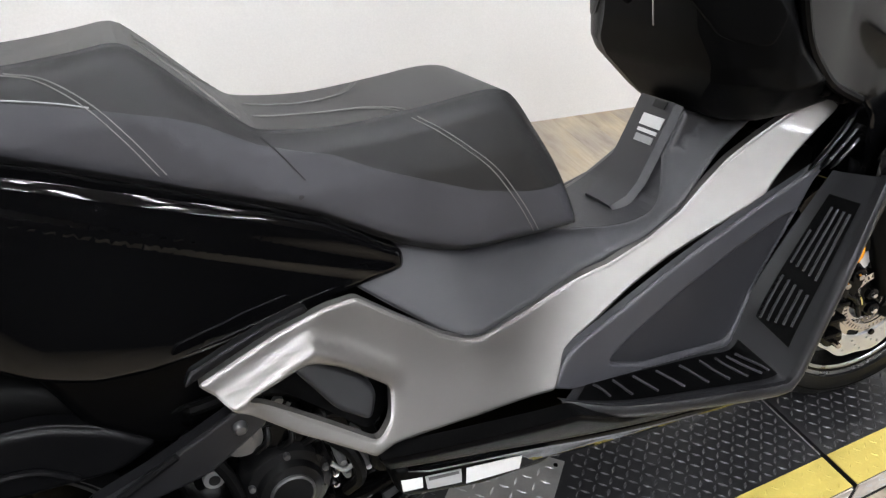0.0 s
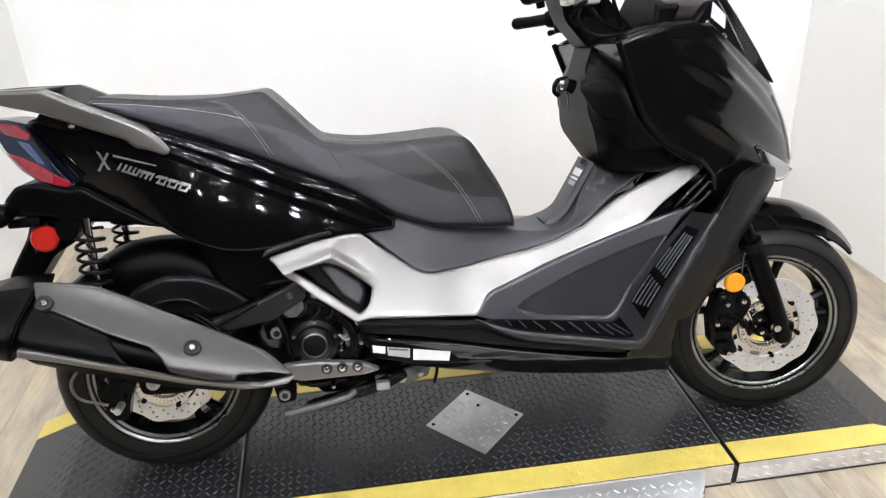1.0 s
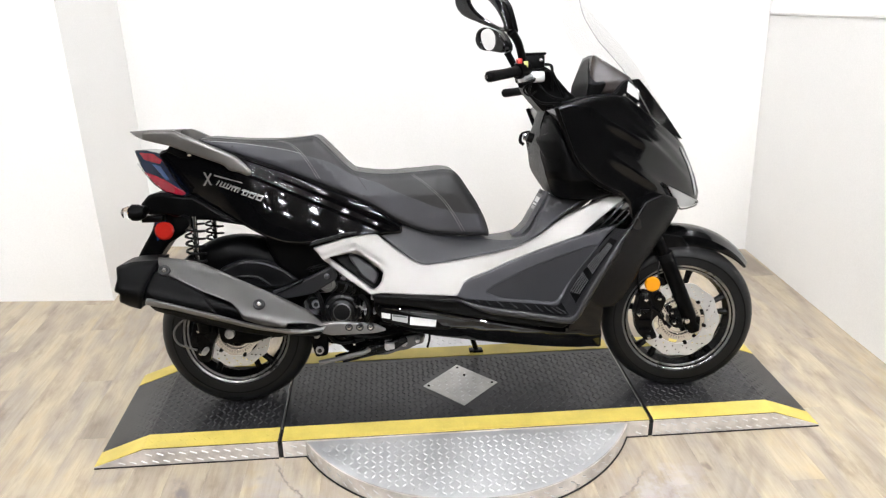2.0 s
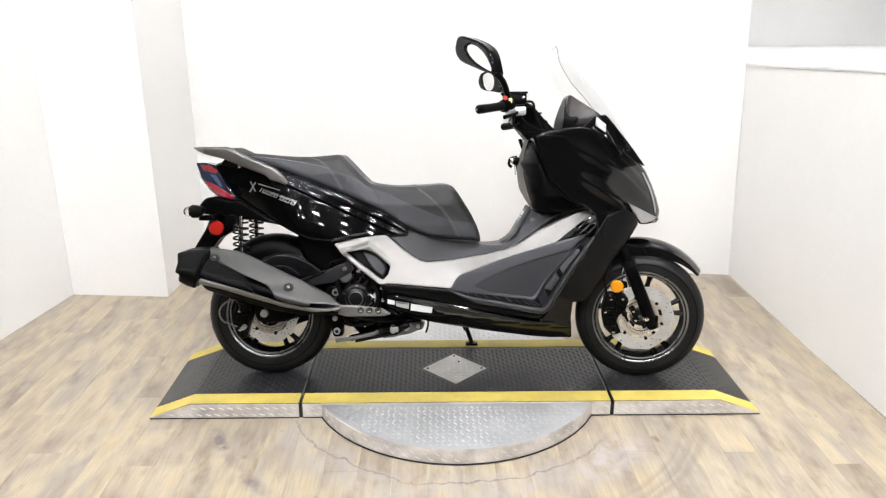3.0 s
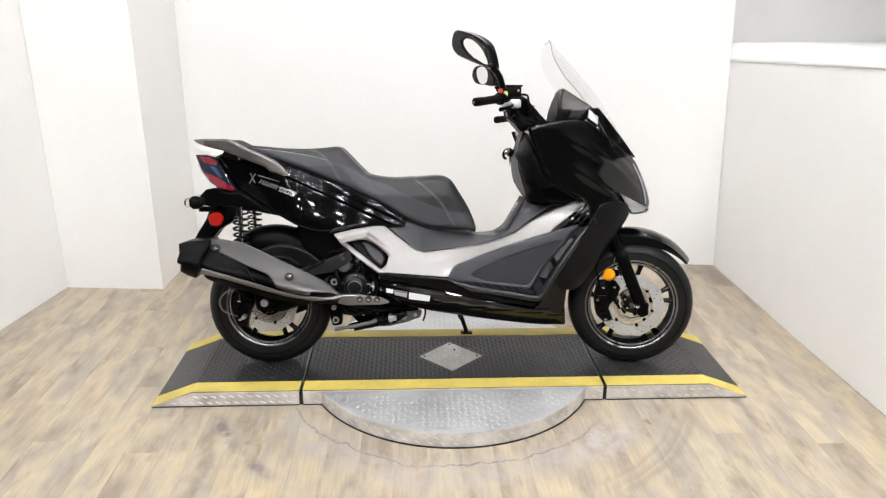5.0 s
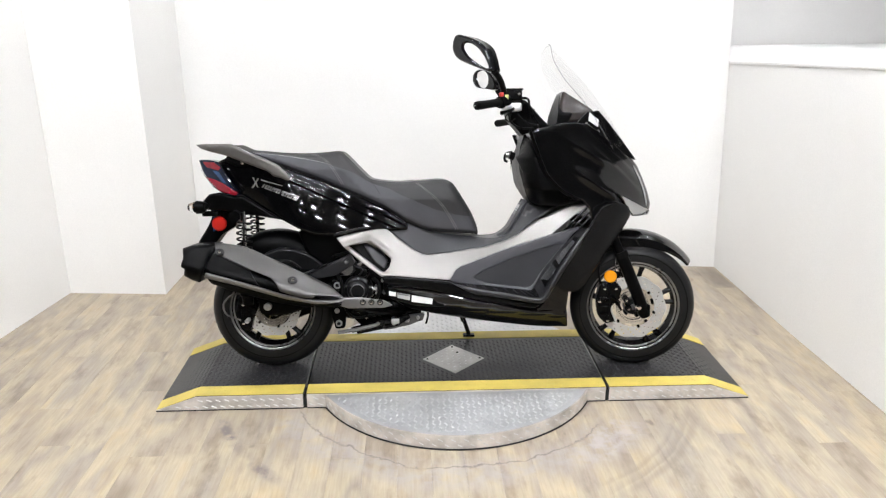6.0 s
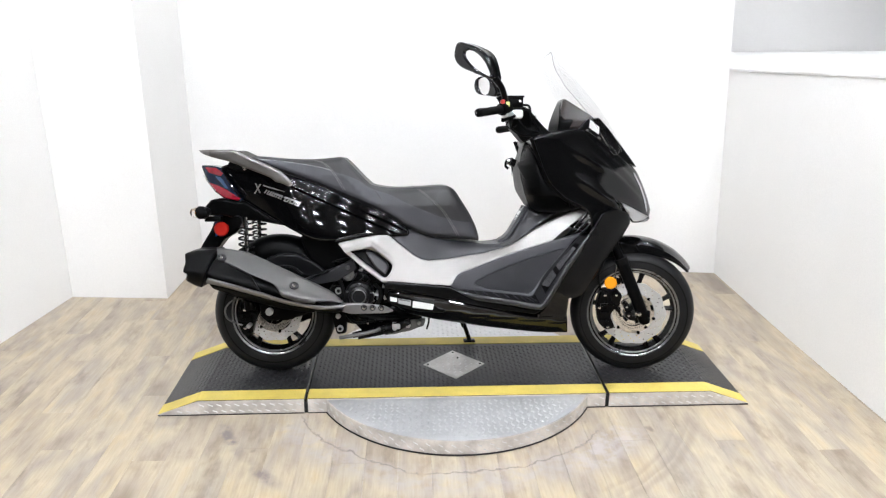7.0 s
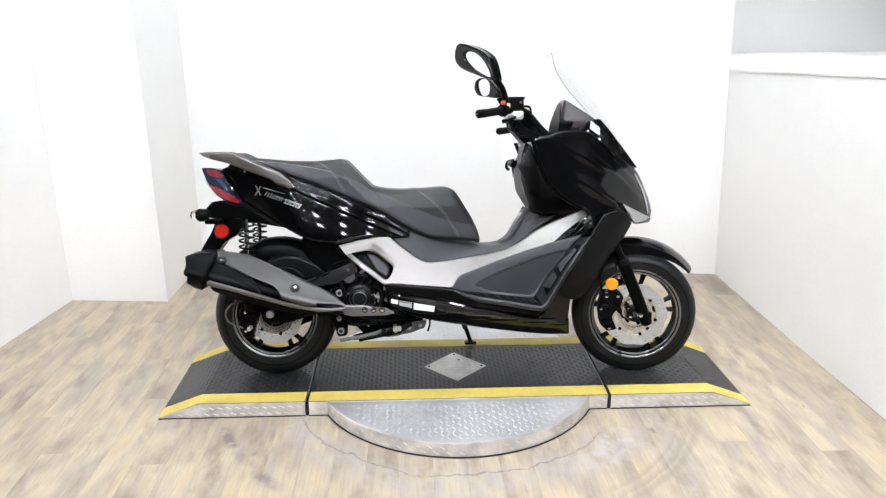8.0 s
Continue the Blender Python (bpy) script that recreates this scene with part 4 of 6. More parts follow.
# centre tunnel and floor board: charcoal plastic between seat and leg shield
TUNNEL = spline([(-0.215, 0.640), (-0.164, 0.624), (-0.104, 0.596), (-0.03, 0.580), (0.051, 0.570), (0.135, 0.560), (0.200, 0.566), (0.243, 0.587), (0.280, 0.642), (0.318, 0.712)], 4) + [(0.345, 0.700), (0.47, 0.691), (0.532, 0.706)] + \
    [(0.452, 0.701), (0.358, 0.642), (0.265, 0.572), (0.202, 0.545), (0.123, 0.523), (-0.019, 0.505), (-0.118, 0.500), (-0.144, 0.506), (-0.174, 0.522), (-0.228, 0.563), (-0.286, 0.610)]


def tunnel_y(x, z):
    low = silver_y(x, z) - 0.004
    base = 0.495 if x < 0.13 else 0.495 + (x - 0.13) * 0.55
    return max(0.055, low - 0.55 * max(0.0, z - base - 0.012))


tunnel = part("floor_tunnel", skin(TUNNEL, tunnel_y, 0.01, 0.012, 0.016, solid=True), GREY_PLASTIC, S, "textured charcoal step-through tunnel", 40)
# raised filler lid on the tunnel, with a label
LID = [(0.195, 0.560), (0.222, 0.575), (0.248, 0.600), (0.286, 0.664), (0.316, 0.716)]
lv, lf = [], []
for i, (x, z) in enumerate(LID):
    w = 0.05 if i else 0.042
    nx, nz = (-0.4, 0.9) if i < 2 else (-0.85, 0.5)
    lv += [(x, -w, z), (x + nx * 0.012, -w + 0.008, z + nz * 0.012), (x + nx * 0.014, 0, z + nz * 0.014), (x + nx * 0.012, w - 0.008, z + nz * 0.012), (x, w, z)]
    if i:
        lf += [(5 * i - 5 + j, 5 * i + j, 5 * i + j + 1, 5 * i - 4 + j) for j in range(4)] + [(5 * i - 5, 5 * i - 1, 5 * i + 4, 5 * i)]
lf += [(0, 1, 2, 3, 4), tuple(5 * (len(LID) - 1) + k for k in (4, 3, 2, 1, 0))]
lid = part("filler_lid", (lv, lf), GREY_PLASTIC, tunnel, "raised charcoal filler lid", 50)


def on_lid(t0, t1, y0, y1, lift=0.0155):
    a, b = Vector(LID[3]), Vector(LID[4])
    d = (b - a)
    n = Vector((-d.y, d.x)).normalized() * lift
    p, q = a + d * t0 + n, a + d * t1 + n
    v = [(p.x, y0, p.y), (p.x, y1, p.y), (q.x, y1, q.y), (q.x, y0, q.y)]
    k = n.normalized() * 0.002
    v += [(x - k.x, y, z - k.y) for x, y, z in v]
    return v, [(0, 1, 2, 3), (7, 6, 5, 4), (0, 4, 5, 1), (1, 5, 6, 2), (2, 6, 7, 3), (3, 7, 4, 0)]


part("label_plate", on_lid(0.20, 0.52, -0.038, 0.012), WHITE_LABEL, lid, "small white warning label")
part("label_bar", on_lid(0.02, 0.12, -0.036, 0.010), WHITE_LABEL, lid)
part("label_bar", on_lid(-0.25, -0.05, -0.034, 0.008), GREY_LABEL, lid)
part("lid_latch", on_lid(0.74, 0.95, -0.030, -0.002, 0.018), GAP, lid)

# foot panel: a wall with a stepped field, a foot board that stands out from it and runs up into a sloped rest
INSET = [(-0.028, 0.400), (0.000, 0.443), (0.019, 0.455), (0.069, 0.472), (0.141, 0.499), (0.213, 0.524), (0.299, 0.550), (0.387, 0.575), (0.469, 0.596), (0.548, 0.616),
         (0.499, 0.584), (0.438, 0.511), (0.369, 0.434), (0.339, 0.383), (0.316, 0.347), (0.124, 0.372), (0.009, 0.385)]
RECESS = rounded([(0.069, 0.408), (0.114, 0.434), (0.220, 0.478), (0.326, 0.512), (0.427, 0.540), (0.460, 0.545), (0.422, 0.500), (0.357, 0.427), (0.328, 0.381), (0.306, 0.361), (0.134, 0.383)], 0.014, 3)
inset_y = plane_fit((-0.029, 0.404, 0.212), (0.395, 0.568, 0.155), (0.548, 0.606, 0.164), (0.307, 0.358, 0.196), (0.02, 0.385, 0.21))
BOARD_IN = spline([(0.009, 0.206, 0.389), (0.124, 0.2, 0.375), (0.254, 0.196, 0.358), (0.31, 0.195, 0.351), (0.339, 0.189, 0.385), (0.369, 0.183, 0.435), (0.437, 0.177, 0.513), (0.519, 0.176, 0.603)], 4)
BOARD_OUT = spline([(-0.034, 0.240, 0.400), (0.053, 0.267, 0.374), (0.190, 0.290, 0.354), (0.316, 0.302, 0.334), (0.346, 0.303, 0.343), (0.380, 0.297, 0.395), (0.441, 0.285, 0.489), (0.537, 0.257, 0.612)], 4)


def on_board(u, f, lift=0.0):
    k = u * (len(BOARD_IN) - 1)
    i = min(int(k), len(BOARD_IN) - 2)
    a = Vector(BOARD_IN[i]).lerp(Vector(BOARD_IN[i + 1]), k - i)
    b = Vector(BOARD_OUT[i]).lerp(Vector(BOARD_OUT[i + 1]), k - i)
    p = a.lerp(b, f)
    d = Vector(BOARD_IN[i + 1]) - Vector(BOARD_IN[i])
    n = Vector((-d.z, 0, d.x)).normalized()
    return (p.x + n.x * lift, -p.y, p.z + n.z * lift)


NB = 28
for sgn in (1, -1):
    fl = (lambda g: g) if sgn > 0 else mirrored
    fp = part("foot_panel", fl(skin(rounded(INSET, 0.008, 3), inset_y, 0.012, 0.006, 0.016, [RECESS])), INSET_PLASTIC, S, "dark grey foot panel with a stepped field")
    part("panel_field", fl(skin(RECESS, lambda x, z: inset_y(x, z) - 0.006, 0.006, 0.0, 0.016)), FIELD, fp)
    board = [[on_board(i / NB, f, 0.004 * (abs(2 * f - 1) ** 6) - 0.002) for f in np.linspace(0, 1, 9)] for i in range(NB + 1)]
    under = [[(x, y, z - 0.012) for x, y, z in r] for r in board]
    part("foot_board", fl(join(loft(board), loft([r[::-1] for r in under]))), BOARD, fp, "charcoal foot board with dark ribbed pads", 60)
    for u0, u1, f0, f1 in ((0.645, 0.955, 0.20, 0.76), (0.03, 0.50, 0.10, 0.80)):      # dark rubber pads let into the board
        pad = [[on_board(u0 + (u1 - u0) * k / 20, f0 + (f1 - f0) * q / 6, 0.0012) for q in range(7)] for k in range(21)]
        part("grip_pad", fl(loft(pad)), SATIN_BLACK, fp, "black ribbed grip pad", 60)
    lip = []
    for i in range(NB + 1):
        x, y, z = on_board(i / NB, 1.0, 0.002)
        a = i / NB
        dx, dz = (0.0, -1.0) if a < 0.45 else ((0.30, -0.95) if a < 0.55 else (0.80, -0.60))
        w = 0.020 if a < 0.95 else 0.010
        lip.append([(x, y + 0.012, z), (x, y, z + 0.003), (x + dx * 0.004, y - 0.005, z + dz * 0.004), (x + dx * w * 0.6, y - 0.004, z + dz * w * 0.6), (x + dx * w, y + 0.002, z + dz * w), (x + dx * w, y + 0.02, z + dz * w)])
    part("board_lip", fl(loft(lip)), BOARD, fp, "dark grey outer lip of the foot board", 60)
    # Ribs paler than the pad: the light they catch is put into the colour.
    for k in range(5):      # long ribs up the sloped rest, broken by a step half way
        f = 0.27 + 0.105 * k
        for u0, u1 in ((0.655 + 0.012 * k, 0.785), (0.815, 0.935 - (0.05 if k == 0 else 0))):
            part("grip_rib", fl(tube([on_board(u0 + (u1 - u0) * t, f, 0.0026) for t in np.linspace(0, 1, 8)], 0.0021, 6)), GREY_PLASTIC, fp)
    for k in range(8):      # a row of small studs beside the ribs
        x, y, z = on_board(0.655 + 0.017 * k, 0.225, 0.002)
        part("grip_stud", fl(lathe([(0.0, -0.0022), (0.0016, -0.0018), (0.0024, 0.0), (0.0, 0.0)], (x, y, z), 8, False)), FLANK, fp)
    # Same paler plastic here, with the highlight along each rib in its colour.
    for k in range(9):      # short slanting ribs on the flat of the board
        u = 0.05 + 0.046 * k
        part("grip_rib", fl(tube([on_board(u + 0.055 * t, 0.22 + 0.48 * t, 0.0030) for t in np.linspace(0, 1, 5)], 0.0021, 6)), GREY_PLASTIC, fp)

# lower sill and belly fairing
belly_y = plane_fit((-0.296, 0.41, 0.238), (0.34, 0.3, 0.262), (0.478, 0.2, 0.19), (-0.11, 0.25, 0.188), (0.1, 0.22, 0.188), (-0.25, 0.335, 0.214), (0.45, 0.385, 0.22), (0.6, 0.53, 0.19))
SILL = [(-0.305, 0.426), (-0.161, 0.416), (-0.029, 0.404), (0.047, 0.361), (0.164, 0.339), (0.316, 0.307), (0.343, 0.309), (0.343, 0.295), (0.321, 0.283), (0.142, 0.315), (-0.007, 0.348), (-0.156, 0.381), (-0.295, 0.401)]
BELLY = [(-0.272, 0.385), (-0.106, 0.368), (0.013, 0.340), (0.166, 0.307), (0.321, 0.277), (0.356, 0.304), (0.376, 0.348), (0.391, 0.384), (0.455, 0.477), (0.534, 0.557), (0.583, 0.617), (0.602, 0.572), (0.557, 0.509), (0.492, 0.417),
         (0.465, 0.348), (0.460, 0.278), (0.474, 0.188), (0.395, 0.185), (0.309, 0.193), (0.095, 0.223), (-0.095, 0.254), (-0.204, 0.280), (-0.266, 0.320)]


def belly_surface(x, z):
    """Gloss lower fairing with a fold along its length; the face below the fold is undercut."""
    d = z - (0.300 - 0.115 * (x - 0.02))
    u = max(0.0, -d)
    under = (0.22 * u + 2.4 * u * u) * min(1.0, max(0.0, (0.50 - x) / 0.06))
    return belly_y(x, z) - under + 0.006 * math.exp(-(d / 0.012) ** 2)


for k in range(3):      # louvre fins in the black corner between the silver strip and the foot panel
    x0, z0 = 0.470 + 0.024 * k, 0.612 - 0.004 * k
    both("louvre_fin", tube(spline([(x0, -0.170, z0), (x0 + 0.045, -0.176, z0 + 0.046), (x0 + 0.082 - 0.010 * k, -0.172, z0 + 0.080 - 0.012 * k)], 5), [0.002, *[0.0055] * 9, 0.002], 8, True, 0.8), COWL_BLACK, S, "gloss black louvre fin")
for sgn in (1, -1):
    fl = (lambda g: g) if sgn > 0 else mirrored
    part("sill", fl(skin(rounded(SILL, 0.006, 3), lambda x, z: belly_y(x, z) + 0.012, 0.03, 0.008, 0.016)), SATIN_BLACK, S, "satin black lower sill")
    rim = spline([(-0.266, 0.380), (-0.106, 0.362), (0.013, 0.334), (0.167, 0.300), (0.317, 0.269), (0.343, 0.287)], 6)
    part("belly_rim", fl(tube([(x, -belly_y(x, z) - 0.003, z) for x, z in rim], [0.003, *[0.008] * (len(rim) - 2), 0.003], 10)), GLOSS_BLACK, S, "gloss black rim of the lower fairing")
    part("belly_fairing", fl(skin(rounded(BELLY, 0.008, 3), belly_surface, 0.02, 0.010, 0.014)), BELLY_BLACK, S, "gloss black lower fairing")
part("belly_core", skin([(-0.26, 0.36), (0.0, 0.34), (0.33, 0.31), (0.47, 0.40), (0.44, 0.20), (0.10, 0.235), (-0.18, 0.28)], lambda x, z: 0.12, 0.01, 0.01, 0.04, solid=True), SATIN_BLACK, S)
frame_core = part("frame_core", skin([(-0.75, 0.70), (-0.50, 0.76), (-0.25, 0.66), (-0.10, 0.52), (0.30, 0.49), (0.52, 0.62), (0.60, 0.60), (0.50, 0.42), (0.30, 0.36), (-0.25, 0.42), (-0.46, 0.58), (-0.66, 0.66)], lambda x, z: 0.085, 0.01, 0.01, 0.04, solid=True), SATIN_BLACK, S)


# ---- seat ----
SEAT_TOP = [(-0.870, 0.922), (-0.850, 0.936), (-0.827, 0.941), (-0.721, 0.931), (-0.602, 0.927), (-0.520, 0.932), (-0.475, 0.935), (-0.447, 0.914), (-0.405, 0.870), (-0.365, 0.829), (-0.335, 0.814), (-0.245, 0.803),
            (-0.136, 0.807), (-0.060, 0.812), (-0.020, 0.806), (0.003, 0.788), (0.033, 0.742), (0.068, 0.685), (0.094, 0.628), (0.104, 0.590), (0.102, 0.574)]
SEAT_LOW = [(0.068, 0.581), (-0.015, 0.587), (-0.110, 0.597), (-0.170, 0.620), (-0.217, 0.645), (-0.300, 0.699), (-0.371, 0.732), (-0.487, 0.782), (-0.602, 0.830), (-0.717, 0.872), (-0.814, 0.906)]
SEAT_RING = spline(SEAT_TOP, 3) + spline(SEAT_LOW, 2)


def seat_y(x, z):
    """Half width: broad in the middle, narrow nose, tapering to the tail; a soft shoulder between top and side."""
    w = 0.136 - 0.20 * max(0.0, x + 0.08) ** 1.15 - 0.06 * max(0.0, -x - 0.45)
    top = float(np.interp(x, [p[0] for p in SEAT_TOP[:-2]], [p[1] for p in SEAT_TOP[:-2]]))
    d = top - z
    return w - 0.20 * max(0.0, 0.075 - d) - 0.08 * max(0.0, d - 0.16)


seat = part("seat", skin(SEAT_RING, seat_y, 0.01, 0.026, 0.0125, solid=True), SEAT_VINYL, S, "charcoal two-level seat with pale double stitching", 60)
seat.location = (0, 0.02, 0)
ring_seat = [SEAT_RING]


def on_seat(x, z, lift=0.0008):
    d = float(edge_distance([(x, z)], ring_seat)[0])
    u = 1 - min(1.0, d / 0.026)
    return seat_y(x, z) - 0.026 * (1 - math.sqrt(max(0.0, 1 - u * u))) + lift


def seam(pts, parent, radius=0.0009, material=THREAD, name="stitch_line", mirror=True):
    q = [(x, -on_seat(x, z), z) for x, z in spline(pts, 10)]
    g = tube(q, radius, 5)
    part(name, g, material, parent)
    if mirror:
        part(name, mirrored(g), material, parent)


CREST = sorted(spline(SEAT_TOP[:-2], 3))


def crown(x, y):
    """A point on the top of the seat, in the seat's own frame."""
    return (x, y, float(np.interp(x, [p[0] for p in CREST], [p[1] for p in CREST])) + 0.0014)


def seam_over(side, over, parent, material=THREAD):
    """A seam that climbs the side of the seat and runs on along its top."""
    q = [(x, -on_seat(x, z, 0.0014), z) for x, z in (spline(side, 8) if side else [])] + [crown(*p) for p in spline(over, 8)]
    g = tube(q, 0.0009, 5)
    part("stitch_line", g, material, parent), part("stitch_line", mirrored(g), material, parent)


for off in (0.0, 0.008):
    seam_over([(0.016 - off, 0.600), (-0.012 - off, 0.652), (-0.050 - off, 0.710), (-0.090 - off, 0.750), (-0.120 - off, 0.776), (-0.136 - off, 0.788), (-0.148 - off, 0.796)], [(-0.164 - off, -0.092), (-0.180 - off, -0.066), (-0.210 - off, -0.042), (-0.275 - off, -0.030), (-0.335 - off, -0.036)], seat)
    seam([(-0.585 - off, 0.922), (-0.549 - off, 0.912), (-0.514 - off, 0.882), (-0.487 - off, 0.844), (-0.460 - off, 0.796)], seat)
    seam_over([], [(-0.366 - off, -0.088), (-0.382 - off, -0.062), (-0.402 - off, -0.042), (-0.425 - off, -0.030), (-0.448 - off, -0.026)], seat)
seam([(-0.835, 0.930), (-0.735, 0.921), (-0.638, 0.907), (-0.560, 0.892), (-0.517, 0.880)], seat, 0.0009, GREY_LABEL)
seam([(-0.350, 0.812), (-0.336, 0.795), (-0.310, 0.755)], seat, 0.0013, GAP, "seam_groove")

# side of the seat, same vinyl made paler: its sheen is put into the colour
LIT_SIDE_RING = rounded([(0.092, 0.590), (0.072, 0.655), (0.004, 0.664), (-0.085, 0.690), (-0.172, 0.728), (-0.226, 0.752), (-0.270, 0.777), (-0.315, 0.790), (-0.358, 0.806), (-0.412, 0.842), (-0.446, 0.857), (-0.510, 0.876), (-0.614, 0.901), (-0.734, 0.921), (-0.833, 0.928), (-0.809, 0.914), (-0.717, 0.884), (-0.602, 0.843), (-0.487, 0.796), (-0.371, 0.746),
                                    (-0.300, 0.713), (-0.217, 0.660), (-0.170, 0.635), (-0.110, 0.612), (-0.015, 0.600), (0.057, 0.593)], 0.01, 3)
both("side_bolster", skin(LIT_SIDE_RING, lambda x, z: on_seat(x, z, 0.0010), 0.003, 0.0009, 0.0125), SEAT_LIT_SIDE, seat, "seat side in paler vinyl, its sheen in the colour", 60)


# ---- tail ----
TAIL = [(-0.195, 0.603), (-0.197, 0.630), (-0.214, 0.640), (-0.291, 0.694), (-0.360, 0.727), (-0.474, 0.776), (-0.588, 0.824), (-0.702, 0.866), (-0.800, 0.902), (-0.880, 0.918), (-0.960, 0.905), (-0.985, 0.895),
        (-0.960, 0.865), (-0.925, 0.812), (-0.890, 0.757), (-0.800, 0.705), (-0.713, 0.653), (-0.640, 0.615), (-0.587, 0.594), (-0.530, 0.588), (-0.482, 0.590), (-0.350, 0.598), (-0.270, 0.601)]


def soft(t, k):
    return k * math.log1p(math.exp(max(-40.0, min(40.0, t / k))))


def tail_y(x, z):
    """Tail that bulges in the middle of its length, with two creases that sweep forward and down."""
    w = 0.142 - (0.38 if x < -0.58 else 0.20) * (x + 0.58) ** 2
    f = min(1.0, max(0.0, (x + 0.82) / 0.20))
    f = f * f * (3 - 2 * f)
    s1 = z - (0.826 - 0.46 * (x + 0.578))
    s2 = z - (0.786 - 0.47 * (x + 0.603))
    return w - 0.62 * soft(s1, 0.011) + 0.26 * f * soft(-s2, 0.010) - 0.55 * soft(-s2, 0.010) ** 2 + 0.002 * math.exp(-(s2 / 0.010) ** 2)


tail_ring = rounded(TAIL, 0.012, 4)
tail = part("tail_fairing", skin(tail_ring, tail_y, 0.01, 0.010, 0.007, solid=True), GLOSS_BLACK, S, "gloss black tail fairing with a silver emblem", 55)
for sgn in (1, -1):      # plain silver emblem: a slanted bar mark, an underline and two rows of short bars
    fl = (lambda g: g) if sgn > 0 else mirrored

    def emblem(poly, depth=0.003):
        return fl(skin(poly, lambda x, z: tail_y(x, z) + 0.0022, depth, 0.0008, 0.02))
    def slanted(x0, x1, z0, z1, lean=0.012, drop=-0.36):
        """A leaning block: its foot runs down the line of the emblem."""
        a, b = drop * (x0 + 0.80), drop * (x1 + 0.80)
        return [(x0 + lean, z1 + a), (x1 + lean, z1 + b), (x1, z0 + b), (x0, z0 + a)]
    part("emblem_bar", emblem([(-0.834, 0.830), (-0.828, 0.828), (-0.810, 0.788), (-0.817, 0.789)]), EMBLEM, tail, "plain silver emblem bar")
    part("emblem_bar", emblem([(-0.812, 0.826), (-0.807, 0.825), (-0.834, 0.785), (-0.840, 0.787)]), EMBLEM, tail)
    part("emblem_bar", emblem([(-0.799, 0.822), (-0.708, 0.795), (-0.708, 0.7925), (-0.799, 0.817)]), EMBLEM, tail)
    for x0, x1, z0, z1 in ((-0.797, -0.793, 0.789, 0.804), (-0.787, -0.782, 0.789, 0.804), (-0.777, -0.772, 0.789, 0.804), (-0.767, -0.763, 0.789, 0.804), (-0.758, -0.754, 0.789, 0.804), (-0.749, -0.745, 0.789, 0.804),
                           (-0.739, -0.734, 0.789, 0.804), (-0.729, -0.725, 0.789, 0.804), (-0.713, -0.709, 0.787, 0.804), (-0.701, -0.697, 0.787, 0.804), (-0.692, -0.688, 0.787, 0.804), (-0.678, -0.674, 0.787, 0.804),
                           (-0.669, -0.665, 0.787, 0.804), (-0.655, -0.651, 0.787, 0.804)):
        part("emblem_bar", emblem(slanted(x0, x1, z0, z1), 0.002), EMBLEM, tail)
    for x0, x1, z in ((-0.787, -0.754, 0.789), (-0.749, -0.725, 0.8005), (-0.715, -0.697, 0.787), (-0.715, -0.697, 0.8005), (-0.692, -0.674, 0.787), (-0.692, -0.674, 0.8005), (-0.669, -0.651, 0.787), (-0.669, -0.651, 0.8005)):
        part("emblem_bar", emblem(slanted(x0, x1, z, z + 0.0035, 0.0105 if z > 0.795 else 0.003), 0.002), EMBLEM, tail)

# tail lamps
LAMP = [(-1.076, 0.904), (-1.030, 0.904), (-0.975, 0.893), (-0.950, 0.850), (-0.888, 0.760), (-0.905, 0.752), (-0.975, 0.768), (-1.012, 0.791), (-1.050, 0.836)]
lamp_y = lambda x, z: 0.112 - 0.45 * max(0.0, -0.93 - x) + 0.10 * (x + 0.93)
tl = part("tail_lamp", skin(rounded(LAMP, 0.008, 3), lamp_y, 0.01, 0.010, 0.014, solid=True), SMOKE_LENS, S, "tail lamp with red and smoked lenses")
for sgn in (1, -1):
    fl = (lambda g: g) if sgn > 0 else mirrored
    on_lamp = lambda x, z: lamp_y(x, z) + 0.0015
    part("red_lens", fl(skin(rounded([(-1.056, 0.897), (-1.000, 0.893), (-0.968, 0.872), (-0.978, 0.858), (-1.038, 0.872)], 0.006), on_lamp, 0.006, 0.004, 0.012)), DARK_RED, tl, "dark red upper lens")
    part("red_lens", fl(skin(rounded([(-1.044, 0.834), (-1.000, 0.822), (-0.960, 0.806), (-0.893, 0.766), (-0.905, 0.756), (-0.970, 0.770), (-1.008, 0.795)], 0.006), on_lamp, 0.006, 0.004, 0.012)), DARK_RED, tl, "deep red lower lens")
    part("blue_lens", fl(skin(rounded([(-1.010, 0.860), (-0.978, 0.853), (-0.945, 0.806), (-0.962, 0.808)], 0.004), on_lamp, 0.006, 0.003, 0.012)), BLUE_FILM, tl, "dark blue middle lens")
    part("lens_divider", fl(tube([(x, -lamp_y(x, z) - 0.002, z) for x, z in ((-0.972, 0.888), (-0.950, 0.850), (-0.918, 0.800), (-0.893, 0.768))], 0.004, 6)), GLOSS_BLACK, tl)
    part("lens_edge", fl(tube([(x, -lamp_y(x, z) - 0.001, z) for x, z in ((-1.062, 0.862), (-1.046, 0.838), (-1.010, 0.797), (-0.975, 0.775))], 0.0022, 6)), LAMP_GLASS, tl, "clear lens edge")

